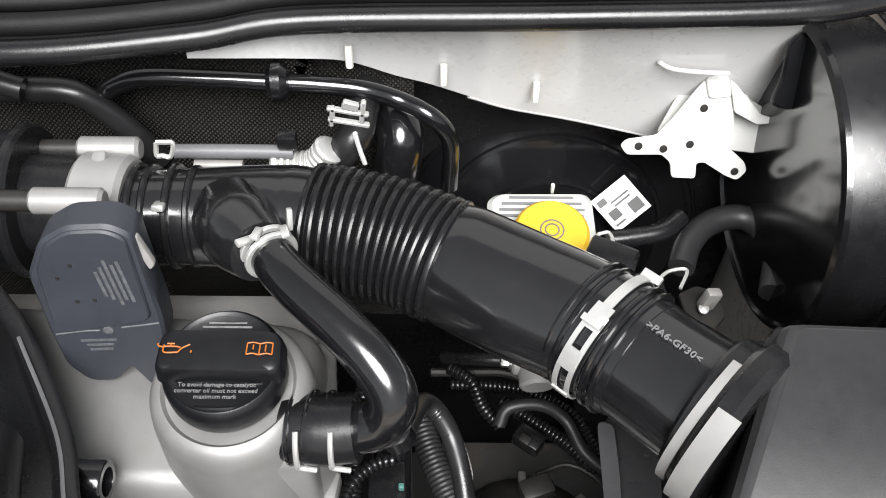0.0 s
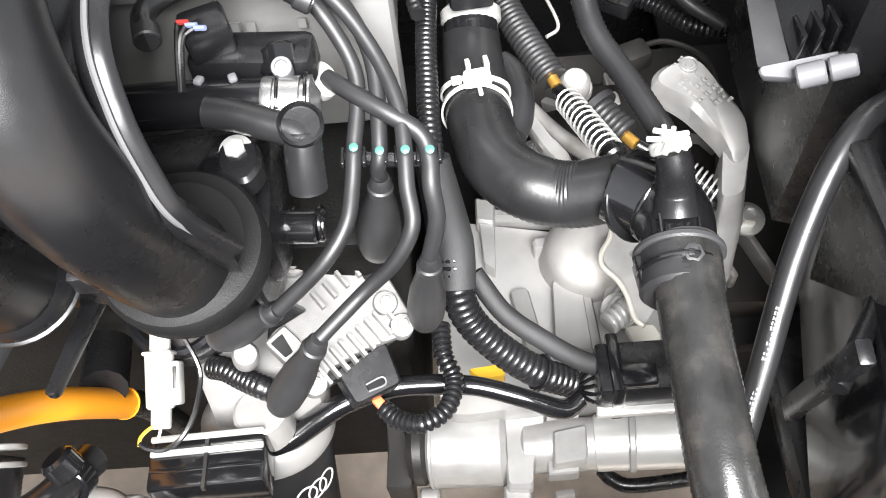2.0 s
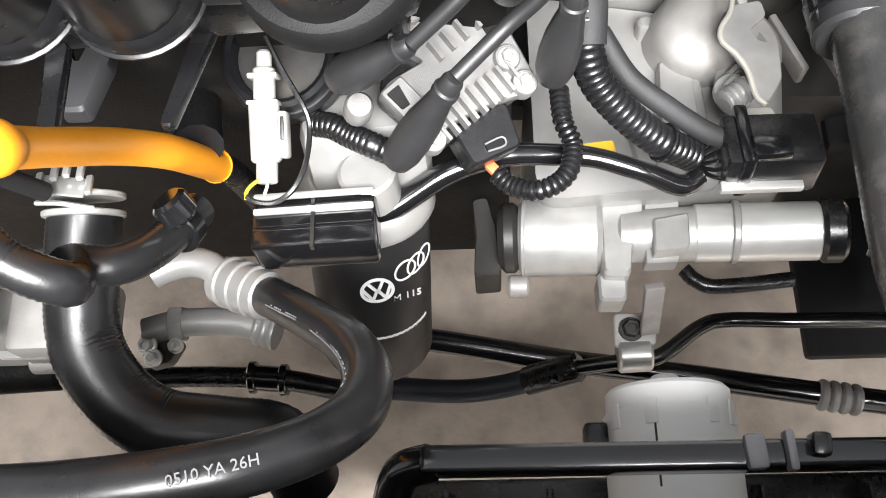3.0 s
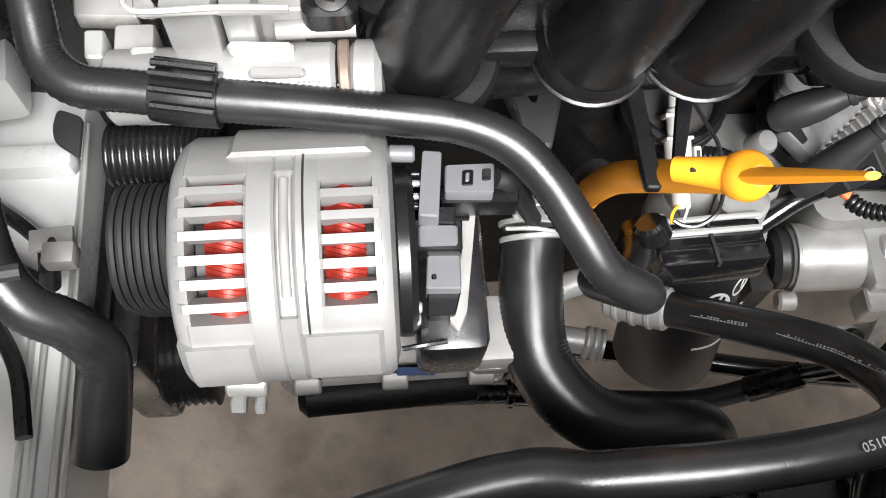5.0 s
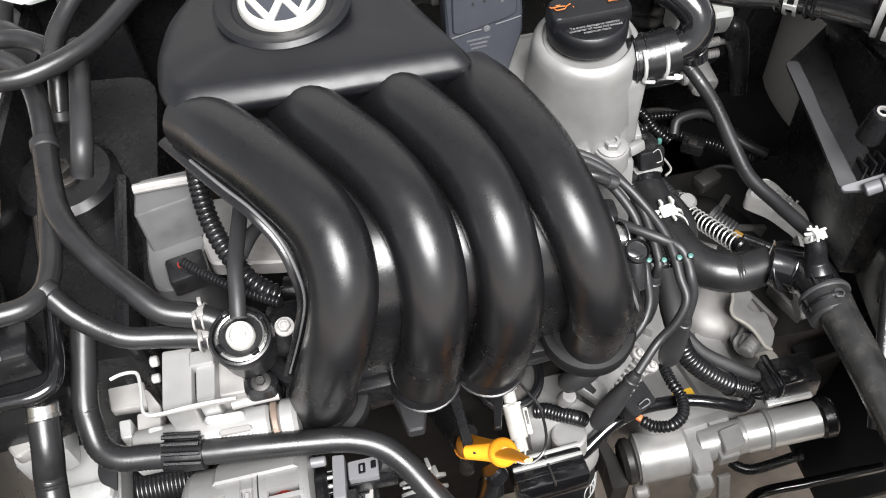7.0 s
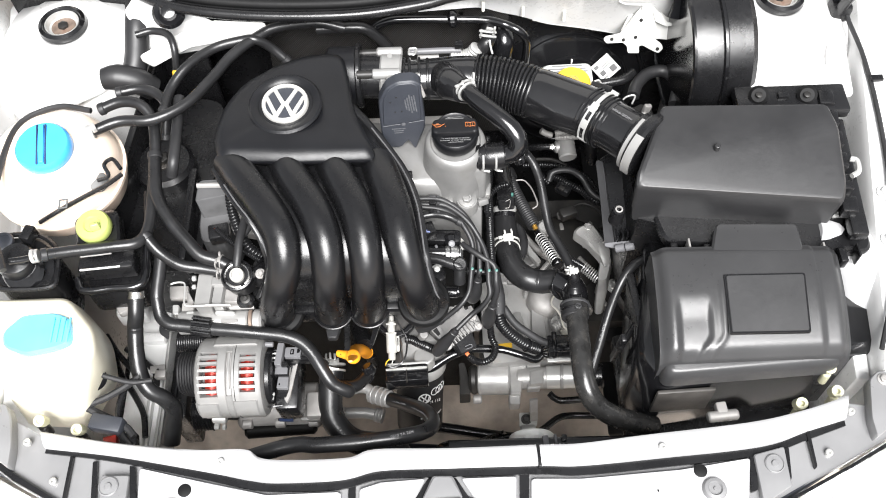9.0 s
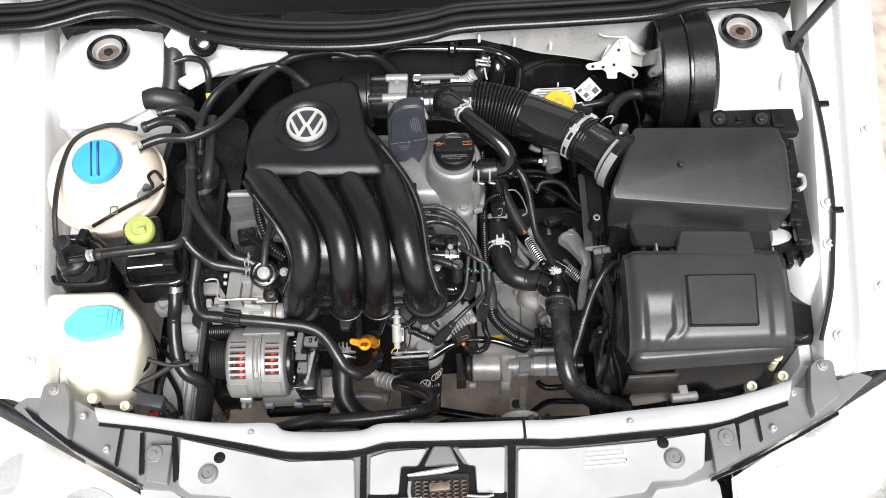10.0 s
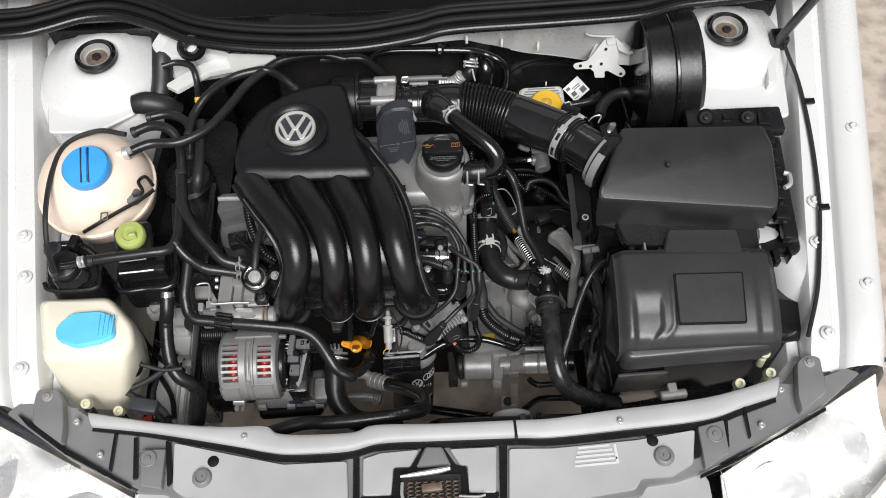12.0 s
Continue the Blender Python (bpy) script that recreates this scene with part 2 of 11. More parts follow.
def spline(pts, n=8):
    """A smooth line through the points."""
    p = [Vector(q) for q in pts]
    if len(p) < 3:
        return [p[0].lerp(p[1], k / n) for k in range(n + 1)]
    p = [2 * p[0] - p[1]] + p + [2 * p[-1] - p[-2]]
    out = []
    for i in range(1, len(p) - 2):
        a, b, c, d = p[i - 1:i + 3]
        for k in range(n):
            t = k / n
            out.append(0.5 * (2 * b + (c - a) * t + (2 * a - 5 * b + 4 * c - d) * t * t + (3 * b - a - 3 * c + d) * t ** 3))
    return out + [p[-2]]


def resample(line, step):
    s = [0.0]
    for a, b in zip(line, line[1:]):
        s.append(s[-1] + (b - a).length)
    n = max(2, int(s[-1] / step))
    q = np.linspace(0, s[-1], n + 1)
    xyz = np.array([tuple(p) for p in line])
    return [Vector([np.interp(d, s, xyz[:, k]) for k in range(3)]) for d in q], q


def sweep(line, radii, seg=14, flat=1.0, up=None, cap=True):
    """Rings of the given radii along a line."""
    v, f = [], []
    tangent = [(line[min(i + 1, len(line) - 1)] - line[max(i - 1, 0)]).normalized() for i in range(len(line))]
    side = Vector(up) if up else (Vector((0, 0, 1)) if abs(tangent[0].z) < 0.9 else Vector((0, 1, 0)))
    side = (side - side.dot(tangent[0]) * tangent[0]).normalized()
    for i, (p, t) in enumerate(zip(line, tangent)):
        side = (side - side.dot(t) * t).normalized()
        other = t.cross(side)
        for k in range(seg):
            a = 2 * math.pi * k / seg
            v.append(tuple(p + radii[i] * (math.cos(a) * flat * side + math.sin(a) * other)))
    for i in range(len(line) - 1):
        for k in range(seg):
            j = (k + 1) % seg
            f.append((i * seg + k, i * seg + j, (i + 1) * seg + j, (i + 1) * seg + k))
    if cap:
        f.append(tuple(range(seg))[::-1])
        f.append(tuple((len(line) - 1) * seg + k for k in range(seg)))
    return v, f


def tube(pts, r, seg=14, n=8, flat=1.0, up=None):
    """A round hose, pipe or wire through the points; r may be a list of one radius a point."""
    line = spline(pts, n)
    if isinstance(r, (int, float)):
        radii = [r] * len(line)
    else:
        radii = [float(q) for q in np.interp(np.linspace(0, len(r) - 1, len(line)), range(len(r)), r)]
    return sweep(line, radii, seg, flat, up)


def ribbed(pts, r, pitch, depth, seg=16):
    """A corrugated hose or conduit through the points."""
    line, s = resample(spline(pts, 10), pitch / 4)
    radii = [r - depth * (1, 0.15, 0, 0.15)[i % 4] for i in range(len(line))]
    return sweep(line, radii, seg)


def woven(pts, r, pitch=0.0030, depth=0.0004, seg=24):
    """A rubber hose with the fine rings that its fabric leaves; r may be a list of one radius a point."""
    line, s = resample(spline(pts, 10), pitch / 2)
    base = [r] * 2 if isinstance(r, (int, float)) else r
    radii = np.interp(np.linspace(0, len(base) - 1, len(line)), range(len(base)), base)
    return sweep(line, [float(q) - depth * (i % 2) for i, q in enumerate(radii)], seg)
def coil_spring(pts, r, turns, wire):
    line, s = resample(spline(pts, 10), 0.002)
    n = turns * 12
    d = (line[-1] - line[0]).normalized()
    side = d.orthogonal().normalized()
    other = d.cross(side)
    out = []
    for k in range(n + 1):
        f = k / n * (len(line) - 1)
        i = min(len(line) - 2, int(f))
        q = line[i].lerp(line[i + 1], f - i)
        a = 2 * math.pi * turns * k / n
        out.append(q + r * (math.cos(a) * side + math.sin(a) * other))
    return sweep(out, [wire] * len(out), 5)


def turned(profile, at=(0, 0, 0), axis=(0, 0, 1), seg=32, ring=False):
    """A body of revolution; profile: radius and height along the axis. ring: closed on itself, with a hole."""
    z = Vector(axis).normalized()
    x = z.orthogonal().normalized()
    y = z.cross(x)
    v, f = [], []
    for r, h in profile:
        for k in range(seg):
            a = 2 * math.pi * k / seg
            v.append(tuple(Vector(at) + float(h) * z + max(float(r), 1e-5) * (math.cos(a) * x + math.sin(a) * y)))
    m = len(profile)
    for i in range(m - 1):
        for k in range(seg):
            j = (k + 1) % seg
            f.append((i * seg + k, i * seg + j, (i + 1) * seg + j, (i + 1) * seg + k))
    if ring:
        return v, f + [((m - 1) * seg + k, (m - 1) * seg + (k + 1) % seg, (k + 1) % seg, k) for k in range(seg)]
    f.append(tuple(range(seg))[::-1])
    f.append(tuple((m - 1) * seg + k for k in range(seg)))
    return v, f


def barrel(a, b, r, lip=0.0015, seg=24):
    """A cylinder from a to b with softened rims."""
    a, b = Vector(a), Vector(b)
    h = (b - a).length
    k = min(lip, r * 0.4, h * 0.3)
    return turned([(r - k, 0), (r, k), (r, h - k), (r - k, h)], a, b - a, seg)


def soft(geo_bm, bevel, seg):
    if bevel > 0:
        bmesh.ops.bevel(geo_bm, geom=geo_bm.edges[:], offset=bevel, segments=seg, affect="EDGES", profile=0.5)
    geo_bm.verts.ensure_lookup_table()
    out = [tuple(v.co) for v in geo_bm.verts], [tuple(v.index for v in f.verts) for f in geo_bm.faces]
    geo_bm.free()
    return out


def block(size, at, turn=(0, 0, 0), bevel=0.003, seg=2, taper=(1, 1)):
    """A box with rounded edges, its top narrowed by taper."""
    bm = bmesh.new()
    bmesh.ops.create_cube(bm, size=1)
    for v in bm.verts:
        k = v.co.z > 0
        v.co = (v.co.x * size[0] * (taper[0] if k else 1), v.co.y * size[1] * (taper[1] if k else 1), v.co.z * size[2])
    geo = soft(bm, min(bevel, min(size) * 0.4), seg)
    return moved(geo, pose(*at, *turn))


def rounded(pts, r, n=4):
    """An outline with rounded corners: the same count of points for any outline of as many corners."""
    out = []
    m = len(pts)
    for i in range(m):
        a, b, c = Vector(pts[i - 1]), Vector(pts[i]), Vector(pts[(i + 1) % m])
        k = min(r, (a - b).length * 0.45, (c - b).length * 0.45)
        p, q = b + (a - b).normalized() * k, b + (c - b).normalized() * k
        for j in range(n + 1):
            t = j / n
            out.append((1 - t) ** 2 * p + 2 * t * (1 - t) * b + t * t * q)
    return out


def loft(rings, cap=True):
    """A skin over outlines with as many points each."""
    m = len(rings[0])
    v = [tuple(p) for ring in rings for p in ring]
    f = []
    for i in range(len(rings) - 1):
        for k in range(m):
            j = (k + 1) % m
            f.append((i * m + k, i * m + j, (i + 1) * m + j, (i + 1) * m + k))
    if cap:
        f.append(tuple(range(m))[::-1])
        f.append(tuple((len(rings) - 1) * m + k for k in range(m)))
    return v, f


def shrunk(ring, d, dz):
    """The outline drawn in by about d and lifted by dz."""
    c = sum((Vector(p) for p in ring), Vector()) / len(ring)
    out = []
    for p in ring:
        q = Vector(p) - c
        flat = Vector((q.x, q.y, 0))
        k = max(0.0, 1 - d / max(flat.length, 1e-6))
        out.append(Vector((c.x + flat.x * k, c.y + flat.y * k, p[2] + dz)))
    return out


def slab(pts, thick, round_r=0.004, edge=0.002, n=4):
    """A plate with this outline as its top, rounded corners and softened edges."""
    ring = rounded(pts, round_r, n)
    return loft([shrunk(ring, 0, -thick), shrunk(ring, 0, -edge), shrunk(ring, edge, 0)])


def plate(pts, thick, round_r=0.004, edge=0.0008, n=4):
    """A plate of any tilt: this outline as its face towards the sky or the car's nose, with softened edges."""
    ring = rounded(pts, round_r, n)
    c = sum(ring, Vector()) / len(ring)
    nrm = sum(((p - c).cross(q - c) for p, q in zip(ring, ring[1:] + ring[:1])), Vector()).normalized()
    nrm = nrm if nrm.z - nrm.y > 0 else -nrm
    def inset(d, h):
        return [p + (c - p).normalized() * d + nrm * h for p in ring]
    return loft([inset(edge, -thick), inset(0, edge - thick), inset(0, -edge), inset(edge, 0)])
def sheet(fn, us, vs, thick=0.0):
    """A surface fn(u, v) over a grid, given thickness downwards."""
    a, b = len(us), len(vs)
    v = [tuple(fn(u, w)) for u in us for w in vs]
    f = [(i * b + j, (i + 1) * b + j, (i + 1) * b + j + 1, i * b + j + 1) for i in range(a - 1) for j in range(b - 1)]
    if thick:
        o = len(v)
        v += [(x, y, z - thick) for x, y, z in v]
        f += [tuple(o + k for k in face[::-1]) for face in f]
        rim = [i * b for i in range(a)] + [(a - 1) * b + j for j in range(1, b)] + [i * b + b - 1 for i in range(a - 2, -1, -1)] + list(range(b - 2, 0, -1))
        f += [(rim[k - 1], rim[k], o + rim[k], o + rim[k - 1]) for k in range(len(rim))]
    return v, f


def bolt(name, at, axis, r, h, material, parent, washer=1.5):
    """A hexagon bolt head on a washer."""
    geo = join(turned([(r * washer, 0), (r * washer, h * 0.25), (r * washer * 0.95, h * 0.3)], at, axis, 20),
               turned([(r, h * 0.28), (r, h * 0.9), (r * 0.85, h), (r * 0.55, h), (r * 0.5, h * 0.75)], at, axis, 6))
    return part(name, geo, material, parent)


def lettering(name, body, size, at, right, up, material, parent, depth=0.0004, align="CENTER"):
    """Raised writing in the built-in font; right and up give its plane."""
    cu = bpy.data.curves.new(name, "FONT")
    cu.body, cu.size, cu.extrude, cu.align_x, cu.align_y, cu.resolution_u = body, size, depth, align, "CENTER", 2
    ob = bpy.data.objects.new(name, cu)
    me = bpy.data.meshes.new_from_object(ob)
    x, y = Vector(right).normalized(), Vector(up)
    z = x.cross(y).normalized()
    y = z.cross(x)
    m = Matrix((x, y, z)).transposed().to_4x4()
    m.translation = at
    geo = [tuple(m @ v.co) for v in me.vertices], [tuple(p.vertices) for p in me.polygons]
    bpy.data.objects.remove(ob)
    bpy.data.meshes.remove(me)
    return part(name, geo, material, parent)


def bars(name, at, right, up, widths, height, gap, material, parent, depth=0.0004):
    """Rows of plain bars in place of small print."""
    x, y = Vector(right).normalized(), Vector(up).normalized()
    z = x.cross(y).normalized()
    y = z.cross(x)
    m = Matrix((x, y, z)).transposed().to_4x4()
    m.translation = at
    rows = [moved(block((w, height, depth), (0, -i * (height + gap), 0), bevel=0), m) for i, w in enumerate(widths)]
    return part(name, join(*rows), material, parent)


def letter_row(name, steps, normal, low, high, material, parent, seed, depth=0.0006):
    """Small strokes along a line of points, in place of print that is too fine to read."""
    rng, strokes = random.Random(seed), []
    for a, b in zip(steps, steps[1:]):
        x = (b - a).normalized()
        z = (normal - x * normal.dot(x)).normalized()
        m = Matrix((x, z.cross(x), z)).transposed().to_4x4()
        m.translation = a
        span = (b - a).length
        for k in range(rng.choice((1, 2, 2))):
            strokes.append(moved(block((span * rng.uniform(0.4, 0.8), rng.uniform(low, high) * 0.5, depth), (span * 0.4, (k - 0.5) * high * 0.6, 0), bevel=0), m))
    return part(name, join(*strokes), material, parent)


CX = -0.163  # the car's centre line

# ---- setting: ground, body shell, front panel, cowl ----
ground = part("ground", sheet(lambda x, y: (x, y, 0.004 * noise.noise(Vector((x * 3, y * 3, 0)))), np.linspace(-40, 40, 60), np.linspace(-40, 40, 60)), CONCRETE,
              None, "beige concrete floor under and around the car", kind="structure", category="floor")


def rail(y):
    return 0.790 + 0.155 * (y + 0.05)


def inner(y):
    return 0.592 + 0.135 * (y + 0.04)


def fender(side):
    """Inner apron, bolted rail with a gutter, and the outer fender: one white pressed panel."""
    ys = np.linspace(-0.10, 0.95, 43)
    prof = [(-0.012, -0.50), (-0.004, -0.10), (0.000, -0.012), (0.006, 0.0), (0.036, 0.001), (0.040, -0.006), (0.052, -0.007), (0.056, 0.006),
            (0.062, 0.012), (0.082, 0.019), (0.100, 0.018), (0.115, 0.008), (0.128, -0.02), (0.140, -0.08), (0.152, -0.20), (0.155, -0.60)]

    def point(u, w):
        d, h = prof[int(u)]
        return (CX + side * (inner(w) + d), w, rail(w) + h - max(0, -w - 0.02) ** 2 * 3)
    return sheet(point, range(len(prof)), ys)


for side, word in ((1, "fender_right"), (-1, "fender_left")):
    f = part(word, fender(side), WHITE_PAINT, None, "white painted inner wing and fender beside the engine bay", kind="structure", category="car body", sharp=50)
    for y, d in ((-0.049, 0.03), (0.10, 0.022), (0.17, 0.022), (0.29, 0.088), (0.02, 0.090)):
        at = (CX + side * (inner(y) + d), y, rail(y) + (0.002 if d < 0.05 else 0.018))
        bolt("fender_bolt", at, (0, 0, 1), 0.007, 0.007, WHITE_PAINT, f, 1.7)


# open hood behind and above the bay, unseen; its grey shapes the reflections
part("hood", sheet(lambda u, w: (CX + u * (0.70 - 0.06 * w), 0.78 + 0.20 * w - 0.05 * w * w, 1.02 + 1.0 * w - 0.03 * u * u), np.linspace(-1, 1, 24), np.linspace(0, 1, 16), 0.02), HOOD_GREY, None,
     "open hood with a plain grey underside, out of view", kind="structure", category="car body")


def strut_tower(x, name):
    prof = [(0.128, -0.55), (0.126, -0.10), (0.122, -0.055), (0.112, -0.032), (0.100, -0.022), (0.096, -0.012), (0.075, -0.006), (0.070, 0.0), (0.060, 0.0005), (0.056, 0.004), (0.044, 0.004), (0.036, 0.001), (0.033, -0.004), (0.02, -0.005)]
    ring = []
    for r, h in prof:
        row = []
        for k in range(40):
            a = 2 * math.pi * k / 40
            q = 1 + 0.16 * (abs(math.sin(2 * a)) ** 2) * min(1, r / 0.16) ** 3
            row.append(Vector((x + r * q * math.cos(a), 0.497 + r * q * math.sin(a), 0.880 + h)))
        ring.append(row)
    return part(name, loft(ring), WHITE_PAINT, None, "white painted suspension strut tower", kind="structure", category="strut tower", sharp=60)


tower_r, tower_l = strut_tower(0.386, "strut_tower_right"), strut_tower(-0.718, "strut_tower_left")
for x in (0.386, -0.718):
    t = thing("strut_mount", (x, 0.497, 0.88), "round black rubber strut mount with metal cup", "strut mount", "strut mounts")
    part("rubber_ring", turned([(0.034, 0), (0.037, 0.005), (0.0355, 0.012), (0.030, 0.015), (0.026, 0.010), (0.0255, 0.003)], (x, 0.497, 0.879), seg=40, ring=True), GLOSS_BLACK, t)
    part("metal_cup", turned([(0.0262, -0.002), (0.0262, 0.011), (0.0250, 0.011), (0.0225, 0.002), (0.012, 0.000), (0.004, 0.000)], (x, 0.497, 0.880)), ZINC, t)
    part("nut", turned([(0.008, -0.004), (0.008, 0.003), (0.005, 0.004)], (x, 0.497, 0.884), seg=6), DARK_METAL, t)
    part("washer", turned([(0.0185, -0.002), (0.0185, 0.0012), (0.0165, 0.0016)], (x, 0.497, 0.8812)), RUSTY, t)


for name, outline in (("wall_shelf_right", [(0.330, 0.520, 0.852), (0.354, 0.597, 0.852), (0.444, 0.622, 0.852), (0.507, 0.612, 0.852), (0.488, 0.485, 0.852), (0.468, 0.328, 0.852), (0.381, 0.320, 0.852), (0.301, 0.318, 0.852)]), ("wall_shelf_left", [(-0.791, 0.361, 0.852), (-0.832, 0.576, 0.852), (-0.774, 0.630, 0.852), (-0.645, 0.612, 0.852), (-0.617, 0.538, 0.852), (-0.625, 0.444, 0.852), (-0.648, 0.394, 0.852), (-0.711, 0.357, 0.852)])):
    part(name, slab(outline, 0.006, 0.008, 0.003), WHITE_PAINT, None, "white painted panel round the strut tower", kind="structure", category="car body")

# side walls between tower, apron and firewall, and the closed bottom behind the engine
firewall = part("wall_firewall", block((1.30, 0.02, 0.62), (CX, 0.565, 0.58), bevel=0.004), SATIN_BLACK, None, "black painted firewall behind the engine", kind="structure", category="firewall")
part("wall_apron_right", block((0.02, 0.66, 0.50), (0.452, 0.25, 0.50), (0, 0, -7), 0.004), WHITE_PAINT, None, "white inner wing wall below the rail", kind="structure", category="car body")
part("wall_apron_left", block((0.02, 0.66, 0.50), (-0.778, 0.25, 0.50), (0, 0, 7), 0.004), WHITE_PAINT, None, "white inner wing wall below the rail", kind="structure", category="car body")
for s in (-1, 1):
    part("longitudinal_rail", block((0.07, 0.80, 0.12), (CX + s * 0.50, 0.18, 0.42), bevel=0.012), SATIN_BLACK, None, "black underbody rail beside the engine", kind="structure", category="car body")

# front panel over the radiator: base, raised rear band, plates with black channels and a latch opening
FRONT_Z = 0.775


def front_edge(u):
    return -0.40 if abs(u) < 0.40 else -0.40 + 0.165 * min(1, (abs(u) - 0.40) / 0.02) + max(0, abs(u) - 0.42) * 0.55


SLAM = [(-0.804, -0.110, 0.768), (-0.789, -0.096, 0.768), (-0.721, -0.097, 0.768), (-0.673, -0.125, 0.768), (-0.577, -0.141, 0.768), (-0.455, -0.156, 0.768), (-0.378, -0.171, 0.768), (-0.280, -0.173, 0.768), (-0.234, -0.164, 0.768), (-0.051, -0.166, 0.768), (0.021, -0.167, 0.768), (0.151, -0.159, 0.768), (0.273, -0.143, 0.768), (0.374, -0.117, 0.768), (0.407, -0.122, 0.768), (0.483, -0.098, 0.768), (0.501, -0.106, 0.768), (0.434, -0.155, 0.768), (0.357, -0.193, 0.768), (0.272, -0.233, 0.768), (0.229, -0.250, 0.768), (0.193, -0.260, 0.768), (0.151, -0.264, 0.768), (0.141, -0.278, 0.768), (0.050, -0.289, 0.768), (0.038, -0.373, 0.768), (-0.440, -0.356, 0.768), (-0.464, -0.262, 0.768), (-0.521, -0.258, 0.768), (-0.548, -0.244, 0.768), (-0.593, -0.240, 0.768), (-0.698, -0.184, 0.768)]
slam = part("front_panel", slab(SLAM, 0.012, 0.004, 0.002, 2), PANEL_SHADED, None, "grey plastic lock carrier panel across the car's nose", kind="structure", category="front panel", sharp=30)


def strip(a, b, thick, crown=0.0):
    """A band between two lines of as many points, slightly domed."""
    p, q = spline(a, 6), spline(b, 6)
    return sheet(lambda u, w: tuple(p[int(u)].lerp(q[int(u)], w) + Vector((0, 0, crown * math.sin(math.pi * w) ** 0.5))), range(len(p)), np.linspace(0, 1, 9), thick)


BACK = [(-0.673, -0.120, 0.782), (-0.573, -0.139, 0.782), (-0.470, -0.152, 0.782), (-0.406, -0.154, 0.782), (-0.376, -0.168, 0.782), (-0.279, -0.170, 0.782), (-0.241, -0.160, 0.782), (-0.148, -0.162, 0.782), (-0.032, -0.162, 0.782), (0.021, -0.162, 0.782), (0.106, -0.154, 0.782), (0.236, -0.143, 0.782), (0.307, -0.130, 0.782), (0.371, -0.112, 0.782)]
FORE = [(-0.665, -0.141, 0.780), (-0.572, -0.155, 0.780), (-0.451, -0.180, 0.780), (-0.400, -0.192, 0.780), (-0.362, -0.197, 0.780), (-0.283, -0.196, 0.780), (-0.233, -0.186, 0.780), (-0.149, -0.186, 0.780), (-0.034, -0.187, 0.780), (0.018, -0.189, 0.780), (0.119, -0.183, 0.780), (0.248, -0.173, 0.780), (0.311, -0.155, 0.780), (0.361, -0.142, 0.780)]
GROOVE = [(-0.666, -0.146, 0.774), (-0.573, -0.161, 0.774), (-0.452, -0.189, 0.774), (-0.401, -0.202, 0.774), (-0.363, -0.207, 0.774), (-0.284, -0.207, 0.774), (-0.234, -0.196, 0.774), (-0.150, -0.196, 0.774), (-0.034, -0.197, 0.774), (0.018, -0.200, 0.774), (0.119, -0.194, 0.774), (0.247, -0.183, 0.774), (0.310, -0.165, 0.774), (0.361, -0.149, 0.774)]
part("rear_band", strip(BACK, FORE, 0.010, 0.004), PANEL_GREY, slam, sharp=50)
# channels are black strips; the grooves' dark depth is put into the colour
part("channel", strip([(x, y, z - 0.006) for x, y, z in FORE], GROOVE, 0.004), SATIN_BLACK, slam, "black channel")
part("band_joint", block((0.004, 0.030, 0.010), (-0.034, -0.176, 0.782), (0, 0, 2), 0.001), SATIN_BLACK, slam)
for outline in ([(-0.540, -0.171, 0.776), (-0.451, -0.193, 0.776), (-0.375, -0.211, 0.776), (-0.283, -0.211, 0.776), (-0.277, -0.364, 0.776), (-0.435, -0.358, 0.776), (-0.458, -0.258, 0.776), (-0.518, -0.252, 0.776), (-0.535, -0.240, 0.776)], [(-0.260, -0.208, 0.776), (-0.233, -0.200, 0.776), (-0.177, -0.198, 0.776), (-0.191, -0.223, 0.776), (-0.215, -0.222, 0.776), (-0.219, -0.263, 0.776), (-0.260, -0.262, 0.776)], [(-0.133, -0.199, 0.776), (-0.063, -0.199, 0.776), (-0.068, -0.266, 0.776), (-0.107, -0.264, 0.776), (-0.108, -0.224, 0.776), (-0.118, -0.224, 0.776)],
                [(-0.045, -0.203, 0.776), (0.017, -0.205, 0.776), (0.143, -0.198, 0.776), (0.231, -0.187, 0.776), (0.220, -0.237, 0.776), (0.188, -0.254, 0.776), (0.143, -0.255, 0.776), (0.132, -0.270, 0.776), (0.051, -0.280, 0.776), (0.039, -0.375, 0.776), (-0.058, -0.372, 0.776)], [(-0.263, -0.271, 0.776), (-0.221, -0.273, 0.776), (-0.222, -0.366, 0.776), (-0.263, -0.364, 0.776)], [(-0.106, -0.276, 0.776), (-0.065, -0.276, 0.776), (-0.069, -0.371, 0.776), (-0.111, -0.370, 0.776)]):
    part("plate", slab(outline, 0.008, 0.004, 0.0015), PANEL_GREY, slam)
